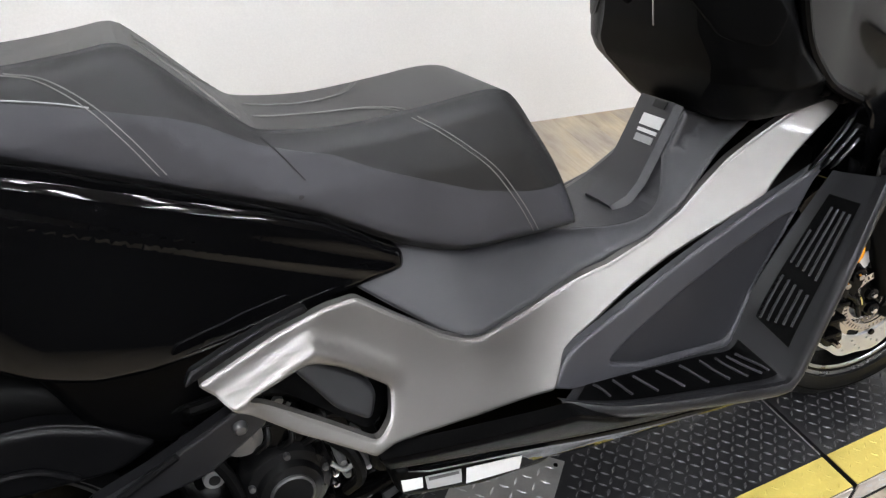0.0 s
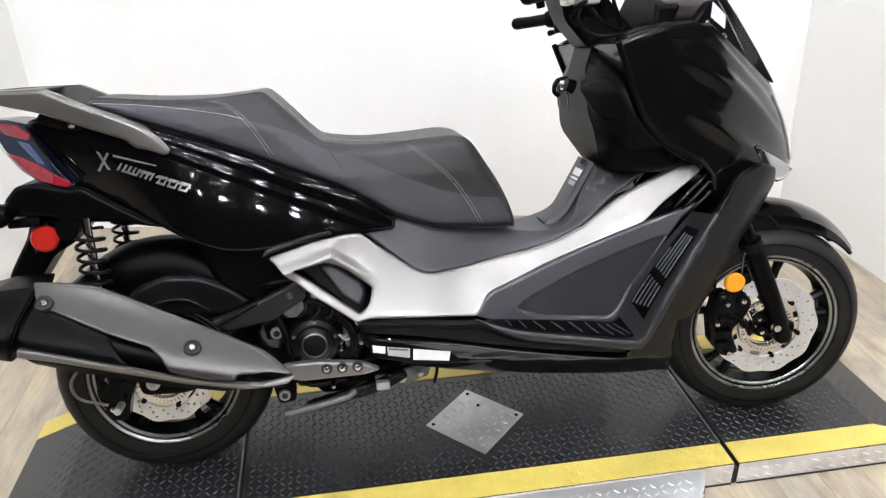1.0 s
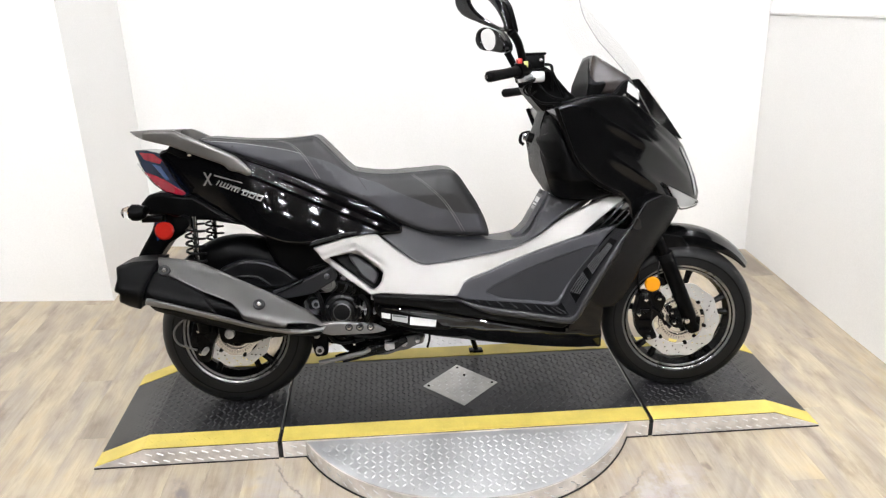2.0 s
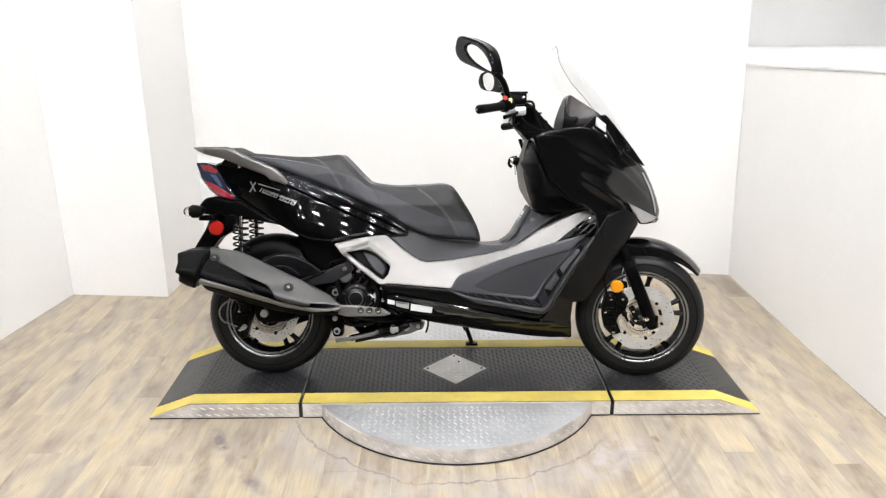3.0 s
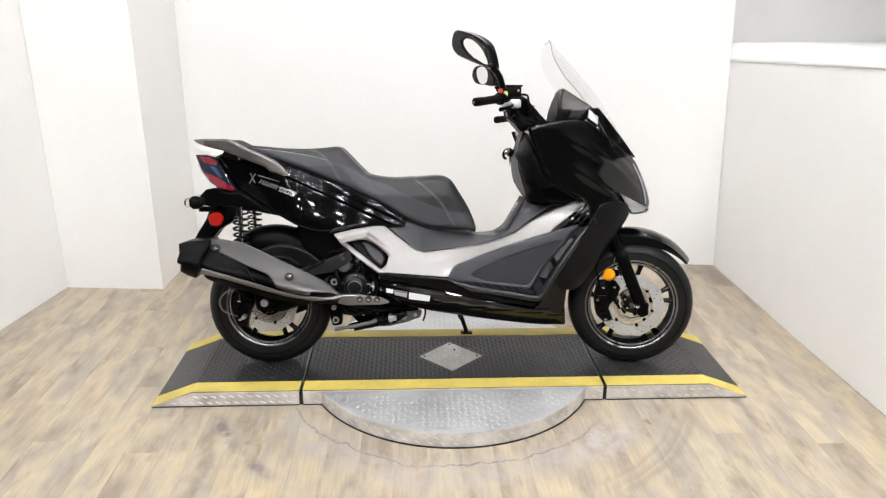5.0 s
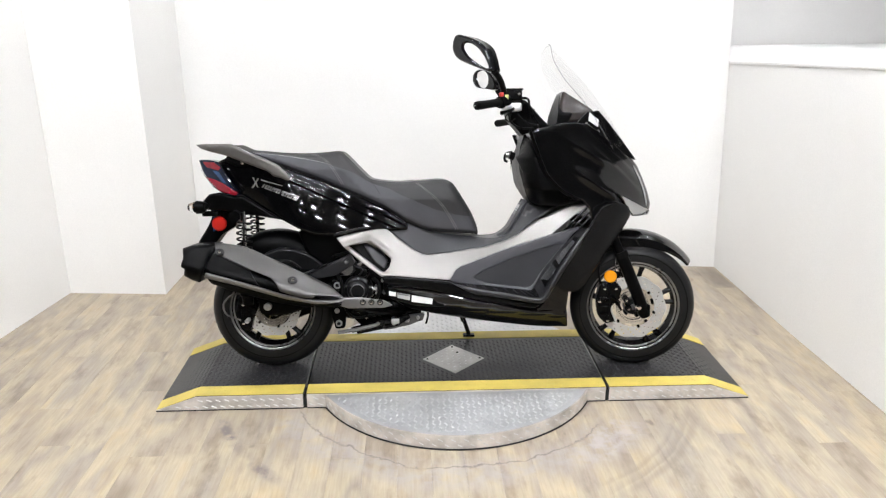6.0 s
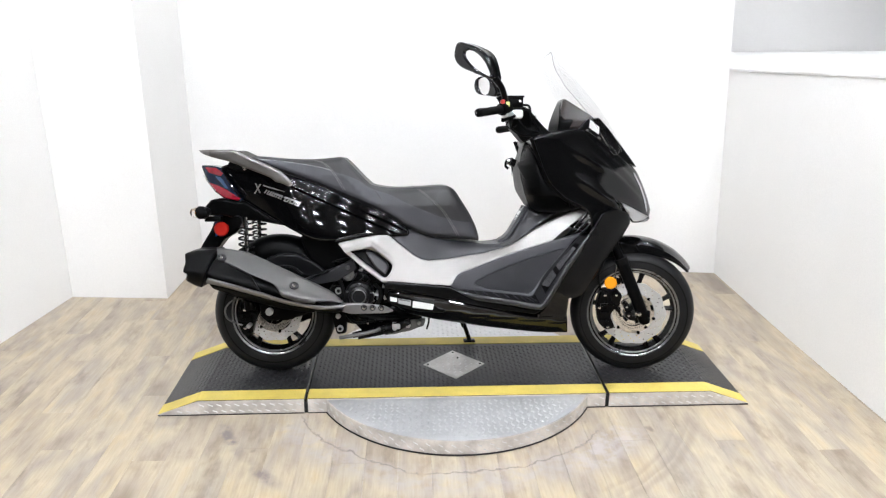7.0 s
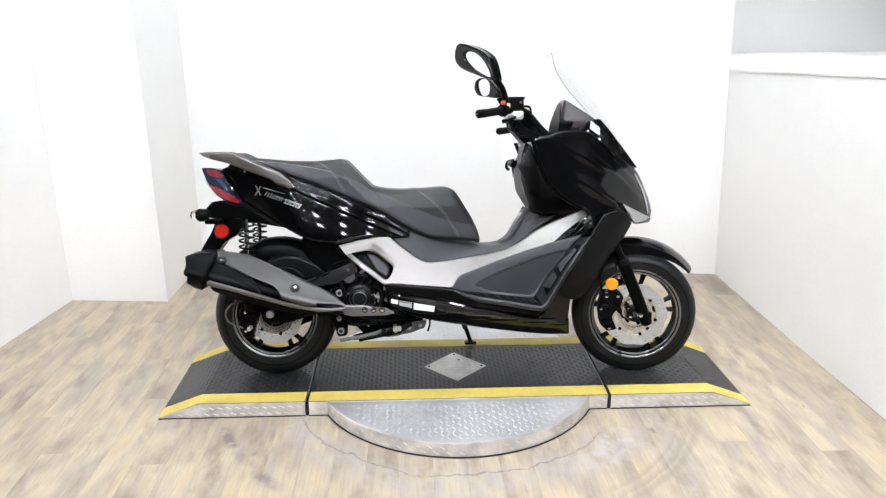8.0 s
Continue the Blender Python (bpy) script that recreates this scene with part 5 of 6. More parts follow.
# grab rails
RAIL = [(-1.078, 0.966), (-1.040, 0.968), (-0.985, 0.967), (-0.915, 0.967), (-0.885, 0.953), (-0.843, 0.932), (-0.780, 0.907), (-0.728, 0.881), (-0.695, 0.854), (-0.673, 0.827), (-0.678, 0.817), (-0.690, 0.815), (-0.718, 0.828), (-0.745, 0.834), (-0.762, 0.852), (-0.775, 0.858), (-0.843, 0.884), (-0.933, 0.919), (-0.985, 0.932), (-1.05, 0.950)]
rail_y = lambda x, z: 0.150 - 0.10 * max(0.0, -0.80 - x) - 0.05 * max(0.0, x + 0.75) - 1.0 * max(0.0, -1.01 - x)
for g in (skin(rounded(RAIL, 0.006, 3), rail_y, 0.022, 0.010, 0.012),):
    both("grab_rail", g, BRONZE_RAIL, S, "warm grey cast pillion grab rail", 45)
part("rail_bridge", skin(rounded([(-1.074, 0.965), (-0.95, 0.966), (-0.96, 0.948), (-1.05, 0.950)], 0.006), lambda x, z: 0.125 - 1.0 * max(0.0, -1.01 - x), 0.01, 0.01, 0.02, solid=True), BRONZE_RAIL, S)
part("rail_bracket", skin(rounded([(-0.93, 0.925), (-0.84, 0.90), (-0.83, 0.875), (-0.90, 0.875), (-0.95, 0.90)], 0.008), lambda x, z: 0.115, 0.01, 0.01, 0.02, solid=True), SATIN_BLACK, S)
both("rail_bolt", lathe([(0.0, -0.126), (0.009, -0.124), (0.010, -0.114), (0.0, -0.114)], (-0.872, 0, 0.892), 12, False), CHROME, S)

# under-tail, number plate bracket, signals
UNDER = [(-1.020, 0.762), (-0.975, 0.768), (-0.905, 0.752), (-0.880, 0.757), (-0.800, 0.705), (-0.713, 0.652), (-0.76, 0.660), (-0.824, 0.672), (-0.906, 0.676), (-0.965, 0.694), (-1.033, 0.695), (-1.052, 0.728)]
part("under_tail", skin(rounded(UNDER, 0.010, 3), lambda x, z: 0.105 + 0.10 * (x + 1.0), 0.01, 0.012, 0.016, solid=True), SATIN_BLACK, S, "satin black under-tail panel")
PLATE = [(-1.010, 0.705), (-0.925, 0.690), (-0.900, 0.664), (-0.930, 0.620), (-0.985, 0.590), (-1.030, 0.530), (-1.070, 0.480), (-1.118, 0.482), (-1.085, 0.560), (-1.040, 0.630)]
hanger = part("plate_hanger", skin(rounded(PLATE, 0.012, 3), lambda x, z: 0.052, 0.01, 0.012, 0.018, solid=True), SATIN_BLACK, S, "black number plate hanger")
both("rear_reflector", lathe([(0.0, -0.078), (0.026, -0.077), (0.031, -0.072), (0.031, -0.062), (0.0, -0.062)], (-0.990, 0, 0.636), 28, False), RED_LENS, hanger, "round red side reflector")
both("reflector_holder", skin(rounded([(-1.02, 0.70), (-0.985, 0.698), (-0.985, 0.625), (-1.02, 0.60)], 0.006), lambda x, z: 0.061, 0.006, 0.002, 0.02), BLUE_FILM, hanger, "blue film on the reflector holder")
for s in (-1, 1):
    sg = part("turn_signal", tube([(-1.035, s * 0.085, 0.712), (-1.040, s * 0.135, 0.711), (-1.046, s * 0.165, 0.711)], [0.014, 0.022, 0.026], 14), SATIN_BLACK, S, "black stalk turn signal with a clear lens")
    part("signal_lens", tube([(-1.040, s * 0.150, 0.711), (-1.068, s * 0.155, 0.711), (-1.086, s * 0.155, 0.711), (-1.092, s * 0.155, 0.711)], [0.022, 0.022, 0.016, 0.007], 16), LAMP_GLASS, sg, "clear lens")
    part("signal_bulb", tube([(-1.05, s * 0.155, 0.711), (-1.070, s * 0.155, 0.711)], 0.006, 10), AMBER, sg)
    part("signal_shell", tube([(-1.020, s * 0.155, 0.711), (-1.035, s * 0.155, 0.711), (-1.058, s * 0.155, 0.711)], [0.018, 0.026, 0.027], 16), SATIN_BLACK, sg)
    part("signal_base", box(-1.055, -0.985, min(s * 0.05, s * 0.09), max(s * 0.05, s * 0.09), 0.668, 0.690, 0.004), SATIN_BLACK, sg)


# ---- front cowl ----
FRONT_Z = [0.60, 0.672, 0.70, 0.747, 0.808, 0.882, 0.952, 1.02, 1.10]
FRONT_X = [0.79, 0.870, 0.874, 0.860, 0.836, 0.802, 0.745, 0.69, 0.62]


def cowl_y(x, z):
    """Half width: full at the leg shield, sweeping in to the nose, with folds in the side."""
    xf = float(np.interp(z, FRONT_Z, FRONT_X))
    u = min(1.0, max(0.0, (x - 0.30) / (xf - 0.30)))
    w = 0.232 - 0.085 * max(0.0, 1.0 - max(z, 0.72))
    y = w * (1 - u ** 2.05) ** 0.61
    for x1, z1, slope, a, k, x0 in ((0.65, 0.935, -0.79, 0.013, 0.009, 0.45), (0.65, 0.880, -0.80, 0.012, 0.009, 0.47), (0.535, 0.81, -0.46, 0.011, 0.009, 0.53)):
        e = min(1.0, max(0.0, (x - x0) / 0.16))
        y += e * e * (3 - 2 * e) * (1 - u ** 4) * a * (0.5 - 0.5 * math.tanh((z - z1 - slope * (x - x1)) / k))     # steps out at each fold
    for x1, z1, slope, a, k in ((0.42, 0.990, -0.52, 0.010, 0.028), (0.46, 0.860, -0.56, 0.008, 0.024)):
        e = min(1.0, max(0.0, (x - x1) / 0.10))
        y += e * (1 - u ** 4) * a * math.exp(-((z - z1 - slope * (x - x1)) / k) ** 2)     # ridges that run forward and down
    return max(0.004, y)


COWL = [(0.302, 1.003), (0.330, 1.016), (0.415, 1.034), (0.500, 1.040), (0.556, 1.036), (0.640, 0.979), (0.715, 0.930), (0.770, 0.894), (0.806, 0.862), (0.836, 0.806), (0.856, 0.750), (0.870, 0.690), (0.860, 0.666), (0.800, 0.690), (0.700, 0.735), (0.665, 0.752),
        (0.690, 0.720), (0.722, 0.668), (0.700, 0.620), (0.685, 0.594), (0.640, 0.560), (0.600, 0.536), (0.575, 0.560), (0.578, 0.606), (0.560, 0.650), (0.555, 0.690), (0.532, 0.716), (0.451, 0.758), (0.410, 0.792), (0.369, 0.840), (0.345, 0.892), (0.328, 0.936)]
cowl = part("front_cowl", skin(rounded(COWL, 0.010, 4), cowl_y, 0.01, 0.008, 0.009, solid=True), COWL_BLACK, S, "gloss black front cowl with sweeping folds", 50)
# satin lower flank panel ahead of the foot panel, and the seam trim to the leg shield
flank_y = plane_fit((0.540, 0.612, 0.257), (0.345, 0.34, 0.292), (0.739, 0.663, 0.188), (0.688, 0.558, 0.186), (0.50, 0.29, 0.217))
FLANK_RING = [(0.592, 0.700), (0.660, 0.718), (0.722, 0.697), (0.739, 0.654), (0.697, 0.584), (0.611, 0.481), (0.545, 0.372), (0.505, 0.345), (0.440, 0.352), (0.400, 0.385), (0.452, 0.486), (0.540, 0.615)]


def flank_surface(x, z):
    """Rolls away toward the wheel along its front edge."""
    d = (x - 0.482) * 0.87 - (z - 0.283) * 0.50
    return flank_y(x, z) - 3.2 * max(0.0, d + 0.045) ** 2


both("flank_panel", skin(rounded(FLANK_RING, 0.012), flank_surface, 0.012, 0.008, 0.013), FLANK_GREY, cowl, "satin grey lower flank panel", 50)
both("cowl_trim", tube([(x, -(cowl_y(x, z) + 0.004), z) for x, z in spline([(0.300, 1.006), (0.326, 0.938), (0.367, 0.840), (0.409, 0.790), (0.450, 0.757), (0.515, 0.724)], 6)], 0.0075, 8), SATIN_BLACK, cowl, "dark trim along the cowl edge")

# head lamps
for sgn in (1, -1):
    fl = (lambda g: g) if sgn > 0 else mirrored
    hl = part("head_lamp", fl(skin(rounded([(0.664, 0.754), (0.712, 0.732), (0.800, 0.692), (0.862, 0.668), (0.846, 0.652), (0.790, 0.650), (0.748, 0.652), (0.722, 0.672)], 0.008), lambda x, z: cowl_y(x, max(z, 0.69)) + 0.008, 0.03, 0.008, 0.014)), LAMP_GLASS, S, "clear head lamp lens")
    part("reflector_bowl", fl(skin(rounded([(0.690, 0.738), (0.800, 0.688), (0.845, 0.668), (0.800, 0.658), (0.750, 0.662)], 0.008), lambda x, z: cowl_y(x, max(z, 0.69)) - 0.002, 0.02, 0.004, 0.02)), DISC_STEEL, hl)
    part("lamp_strip", fl(tube([(x - 0.012, -(cowl_y(x - 0.012, z) + 0.001), z) for x, z in spline([(0.786, 0.862), (0.816, 0.802), (0.836, 0.748), (0.846, 0.692)], 6)], [0.002, *[0.0055] * 17, 0.003], 10, True, 0.7)), DISC_STEEL, hl, "bright lamp strip along the nose")
part("nose_block", skin([(0.66, 0.74), (0.80, 0.68), (0.85, 0.665), (0.80, 0.655), (0.73, 0.66), (0.70, 0.62), (0.60, 0.60), (0.60, 0.72)], lambda x, z: 0.07, 0.01, 0.008, 0.03, solid=True), SATIN_BLACK, S)

# inner leg shield: satin plastic facing the rider
SHIELD_RING = [(0.304, 1.004), (0.290, 0.960), (0.274, 0.905), (0.274, 0.885), (0.276, 0.845), (0.289, 0.784), (0.306, 0.748), (0.326, 0.712), (0.345, 0.700), (0.45, 0.694), (0.531, 0.716), (0.450, 0.756), (0.409, 0.790), (0.367, 0.838), (0.343, 0.890), (0.326, 0.936)]


def shield_y(x, z):
    e = 0.262 + 0.55 * max(0.0, z - 0.90) + 0.45 * max(0.0, 0.80 - z)
    return 0.080 + 0.145 * math.sin(0.5 * math.pi * min(1.0, max(0.0, (x - e) / 0.085))) ** 0.8 - 1.1 * max(0.0, 0.775 - z)


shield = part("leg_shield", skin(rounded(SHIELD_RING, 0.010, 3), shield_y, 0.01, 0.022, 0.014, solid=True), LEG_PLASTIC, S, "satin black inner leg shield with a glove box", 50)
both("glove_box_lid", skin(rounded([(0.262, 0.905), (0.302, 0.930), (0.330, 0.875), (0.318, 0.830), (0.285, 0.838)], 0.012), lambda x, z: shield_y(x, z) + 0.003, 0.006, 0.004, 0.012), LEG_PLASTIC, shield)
for k in range(5):
    both("cooling_louvre", box(0.405 + 0.022 * k, 0.421 + 0.022 * k, -0.192, -0.172, 0.754 - 0.009 * k, 0.766 - 0.009 * k, 0.004), SATIN_BLACK, shield)
key = part("ignition_switch", tube([(0.262, -0.045, 0.905), (0.242, -0.047, 0.912)], [0.018, 0.016], 14), SATIN_BLACK, shield, "ignition lock with a hanging key")
part("key_blade", box(0.228, 0.246, -0.049, -0.045, 0.900, 0.922, 0.002), CHROME, key)
part("key_tag", tube([(0.246, -0.047, 0.905), (0.250, -0.047, 0.850)], 0.0015, 6), CHROME, key)
part("bag_hook", tube(spline([(0.262, 0.0, 0.925), (0.235, 0.0, 0.918), (0.228, 0.0, 0.895), (0.240, 0.0, 0.882)], 5), 0.006, 8), SATIN_BLACK, shield)

# windscreen and its dark base
SCREEN = [(0.420, 1.376), (0.448, 1.342), (0.486, 1.304), (0.565, 1.219), (0.637, 1.130), (0.693, 1.047), (0.745, 0.962)]
sp = spline(SCREEN, 4)


def screen_geo(off, half_top, half_low, k):
    n, m, verts, faces = len(sp), 15, [], []
    for side in (0, 1):
        for i, (x, z) in enumerate(sp):
            u = i / (n - 1)
            half = half_top + (half_low - half_top) * min(1, u * 1.6) - 0.05 * max(0, u - 0.75)
            if u < 0.10:
                half *= 0.55 + 0.45 * math.sqrt(max(0, 1 - (1 - u / 0.10) ** 2))
            kk = k * (0.18 + 0.82 * min(1.0, 2.2 * u))
            for j in range(m):
                w = 2 * j / (m - 1) - 1
                verts.append((x - kk * abs(w) ** 2.2 - off * 0.6 - side * 0.0022, half * w, z - kk * 0.35 * abs(w) ** 2.2 - off * 0.5 - side * 0.0022))
    N = n * m
    for i in range(n - 1):
        for j in range(m - 1):
            a = i * m + j
            faces.append((a, a + 1, a + m + 1, a + m))
            faces.append((a + N, a + m + N, a + m + 1 + N, a + 1 + N))
    for j in range(m - 1):
        faces.append((j + 1, j, j + N, j + 1 + N))
        a = (n - 1) * m + j
        faces.append((a, a + 1, a + 1 + N, a + N))
    for i in range(n - 1):
        a = i * m
        faces.append((a, a + m, a + m + N, a + N))
        a += m - 1
        faces.append((a + m, a, a + N, a + m + N))
    return verts, faces


screen = part("windscreen", screen_geo(0, 0.105, 0.165, 0.085), CLEAR, S, "tall clear windscreen", 60)
screen.visible_shadow = False
N_S, M_S = len(sp), 15
sv = screen_geo(0, 0.105, 0.165, 0.085)[0]
rim_path = [sv[i * M_S] for i in range(N_S - 3, -1, -1)] + [sv[j] for j in range(1, M_S - 1)]
part("screen_edge", tube(rim_path, 0.0013, 6), EDGE, screen, "polished edge of the windscreen")
base_y = lambda x, z: 0.155 - 0.42 * max(0.0, x - 0.53)
both("screen_base", skin(rounded([(0.508, 1.030), (0.514, 1.046), (0.554, 1.086), (0.606, 1.094), (0.655, 1.045), (0.725, 0.968), (0.795, 0.885), (0.690, 0.930), (0.620, 0.970)], 0.008), base_y, 0.03, 0.006, 0.014), SATIN_BLACK, screen, "black screen base panel")
part("screen_core", skin(rounded([(0.52, 1.03), (0.57, 1.06), (0.66, 0.99), (0.745, 0.90), (0.70, 0.90), (0.58, 0.99)], 0.010), lambda x, z: max(0.03, 0.130 - 0.55 * max(0.0, x - 0.58)), 0.01, 0.01, 0.02, solid=True), SATIN_BLACK, screen)
for x, z in ((0.548, 1.036), (0.603, 1.006)):
    ys = base_y(x, z)
    both("screen_screw", lathe([(0.0, -ys - 0.005), (0.006, -ys - 0.004), (0.009, -ys), (0.0, -ys)], (x, 0, z), 14, False), CHROME, screen, "bright screen screw")
part("screen_label", skin([(0.562, 1.084), (0.606, 1.054), (0.604, 1.024), (0.558, 1.050)], lambda x, z: base_y(x, z) + 0.002, 0.0015, 0.0, 0.02), WHITE_LABEL, screen, "white label stuck on the screen base")

# instrument hood
hood = part("instrument_hood", skin(rounded([(0.466, 1.180), (0.450, 1.130), (0.447, 1.044), (0.520, 1.046), (0.570, 1.060), (0.590, 1.095), (0.540, 1.130)], 0.012), lambda x, z: 0.115 - 0.4 * max(0, z - 1.08), 0.01, 0.016, 0.016, solid=True), TINT, S, "smoky brown instrument hood")
part("gauge_panel", skin(rounded([(0.446, 1.128), (0.456, 1.156), (0.470, 1.182), (0.492, 1.150), (0.500, 1.080), (0.480, 1.040), (0.430, 1.036), (0.438, 1.085)], 0.008), lambda x, z: 0.118 - 0.9 * max(0.0, z - 1.08), 0.01, 0.010, 0.012, solid=True), SATIN_BLACK, hood, "black gauge panel")
part("dash_top", skin(rounded([(0.35, 1.022), (0.45, 1.045), (0.57, 1.05), (0.56, 1.02), (0.40, 1.00)], 0.010), lambda x, z: 0.15, 0.01, 0.012, 0.02, solid=True), SATIN_BLACK, S)

# steering: post, bars, grips, levers, mirrors
post = part("steering_cover", skin(rounded([(0.300, 0.990), (0.240, 1.060), (0.222, 1.120), (0.262, 1.150), (0.310, 1.140), (0.385, 1.060), (0.42, 1.03)], 0.016), lambda x, z: 0.065 + 0.25 * max(0, z - 1.06), 0.01, 0.020, 0.016, solid=True), SATIN_BLACK, S, "black handlebar cover")
STEER_BACK = STEER.inverted()
NARROW = Matrix.Diagonal((1, 0.87, 1, 1))


def bar_geo(geo, side):
    """Right-hand geometry as it stands, turned; the left is its mirror image about the steering head."""
    geo = moved(geo, NARROW)
    if side < 0:
        return moved(geo, Matrix.Translation((0, 0, 0.013)))
    return moved(mirrored(moved(geo, STEER_BACK)), Matrix.Translation((0.070, 0.072, -0.062)) @ STEER)


# mirror heads in their own plane (across, up), about the foot of the right head and the middle of the left one
HEAD_RIGHT = spline([(-0.197, 0.102), (-0.190, 0.144), (-0.168, 0.159), (-0.104, 0.141), (-0.041, 0.112), (-0.007, 0.080), (0.014, 0.024), (0.016, -0.003), (-0.026, 0.007), (-0.105, 0.036), (-0.170, 0.065)], 5, True)
GLASS_RIGHT = spline([(-0.132, 0.108), (-0.113, 0.120), (-0.072, 0.105), (-0.032, 0.070), (-0.002, 0.022), (-0.010, 0.012), (-0.072, 0.044), (-0.114, 0.077)], 5, True)
HEAD_LEFT = spline([(-0.080, 0.004), (-0.073, 0.035), (-0.053, 0.051), (-0.021, 0.054), (0.024, 0.042), (0.057, 0.026), (0.085, -0.004), (0.100, -0.037), (0.083, -0.060), (0.021, -0.051), (-0.041, -0.040), (-0.067, -0.024)], 5, True)
GLASS_LEFT = spline([(-0.046, 0.028), (-0.027, 0.044), (0.004, 0.046), (0.029, 0.029), (0.040, 0.001), (0.034, -0.030), (0.013, -0.045), (-0.015, -0.040), (-0.037, -0.013)], 5, True)


def facing(place, angle):
    """Puts the side plane up at place, turned so that it faces back and to the right."""
    a = radians(angle)
    m = Matrix(((math.cos(a), math.sin(a), 0, place[0]), (-math.sin(a), math.cos(a), 0, place[1]), (0, 0, 1, place[2]), (0, 0, 0, 1)))
    return m


for side in (-1, 1):
    bg = lambda geo: bar_geo(geo, side)
    bar = part("handlebar", bg(tube(spline([(0.272, -0.05, 1.125), (0.250, -0.13, 1.135), (0.215, -0.21, 1.118), (0.175, -0.262, 1.106)], 5), 0.011, 12)), SATIN_BLACK, S, "black handlebar")
    grip = part("grip", bg(tube([(0.180, -0.255, 1.108), (0.170, -0.268, 1.106), (0.120, -0.312, 1.096), (0.084, -0.344, 1.090)], [0.019, 0.0165, 0.016, 0.0175], 16)), RUBBER, bar, "black rubber grip")
    part("bar_end", bg(tube([(0.084, -0.344, 1.090), (0.078, -0.350, 1.089), (0.072, -0.354, 1.088)], [0.0165, 0.0165, 0.011], 16)), SATIN_BLACK, grip)
    part("bar_end_screw", bg(tube([(0.0725, -0.3535, 1.088), (0.070, -0.356, 1.0875)], 0.006, 10)), CHROME, grip)
    part("switch_housing", bg(tube([(0.214, -0.222, 1.117), (0.196, -0.240, 1.112), (0.178, -0.257, 1.107)], [0.024, 0.029, 0.024], 12)), SATIN_BLACK, bar)
    part("brake_lever", bg(tube(spline([(0.240, -0.215, 1.090), (0.232, -0.250, 1.080), (0.205, -0.290, 1.070), (0.180, -0.318, 1.062)], 4), [*[0.006] * 10, 0.007, 0.008, 0.009], 8)), SATIN_BLACK, bar, "black brake lever with a ball end")
    part("lever_clamp", bg(box(0.192, 0.272, -0.238, -0.180, 1.074, 1.108, 0.008)), DISC_STEEL if side < 0 else SATIN_BLACK, bar, "bright lever clamp" if side < 0 else "")
    part("lever_pivot", bg(tube([(0.228, -0.23, 1.092), (0.200, -0.255, 1.086)], [0.012, 0.009], 10)), DISC_STEEL if side < 0 else SATIN_BLACK, bar)
    res = part("fluid_reservoir", bg(box(0.212, 0.276, -0.215, -0.165, 1.118, 1.160, 0.006)), SATIN_BLACK, bar, "black brake fluid reservoir")
    part("reservoir_lid", bg(box(0.208, 0.280, -0.22, -0.16, 1.158, 1.166, 0.003)), SATIN_BLACK, res)
    part("reservoir_screw", bg(lathe([(0.0, -0.2215), (0.006, -0.221), (0.006, -0.213), (0.0, -0.213)], (0.262, 0, 1.142), 10, False)), CHROME, res)
    part("brake_hose", bg(tube(spline([(0.27, -0.18, 1.13), (0.305, -0.16, 1.128), (0.318, -0.12, 1.10), (0.325, -0.08, 1.05)], 5), 0.005, 8)), RUBBER, bar)
    if side < 0:
        part("engine_switch", bg(box(0.178, 0.194, -0.272, -0.236, 1.130, 1.146, 0.003)), RED_SWITCH, bar, "red engine switch")
        part("hang_tag", bg(box(0.200, 0.214, -0.262, -0.222, 1.118, 1.138, 0.002)), YELLOW_TAG, bar, "small pale tag")
    if side < 0:
        way, head, pane, put = [(0.205, -0.196, 1.125), (0.196, -0.215, 1.165), (0.178, -0.250, 1.205), (0.150, -0.285, 1.235)], HEAD_RIGHT, GLASS_RIGHT, facing((0.129, -0.285, 1.236), 49)
    else:
        way, head, pane, put = [(0.272, 0.262, 1.105), (0.262, 0.258, 1.150), (0.240, 0.250, 1.190), (0.226, 0.246, 1.215)], HEAD_LEFT, GLASS_LEFT, facing((0.168, 0.318, 1.268), 52) @ Matrix.Scale(0.88, 4)
    stalk = part("mirror_stalk", tube(spline(way, 5), [0.012, *[0.0125] * 13, 0.014, 0.014], 12), SATIN_BLACK, S, "black mirror stalk")
    m = part("mirror", moved(skin(head, lambda x, z: 0.010, 0.020, 0.012, 0.010, [pane]), put), GLOSS_BLACK, stalk, "black teardrop rear-view mirror")
    part("mirror_back", moved(skin(head, lambda x, z: -0.012, 0.024, 0.010, 0.014), put), SATIN_BLACK, m)
    part("mirror_glass", moved(skin(pane, lambda x, z: 0.002, 0.003, 0.0, 0.02), put), MIRROR_GLASS, m, "mirror glass")


for pts, r in (([(0.232, -0.190, 1.092), (0.222, -0.205, 1.052), (0.262, -0.190, 1.022), (0.330, -0.150, 1.020)], 0.0042), ([(0.246, -0.178, 1.098), (0.270, -0.196, 1.060), (0.300, -0.176, 1.040), (0.352, -0.140, 1.030)], 0.0036),
               ([(0.268, -0.150, 1.120), (0.300, -0.172, 1.120), (0.322, -0.160, 1.080), (0.350, -0.130, 1.040)], 0.0042), ([(0.225, -0.190, 1.085), (0.205, -0.195, 1.062), (0.226, -0.186, 1.045), (0.250, -0.176, 1.060)], 0.0030)):
    part("control_cable", tube(spline(pts, 7), r, 8), RUBBER, S, "black control cable")


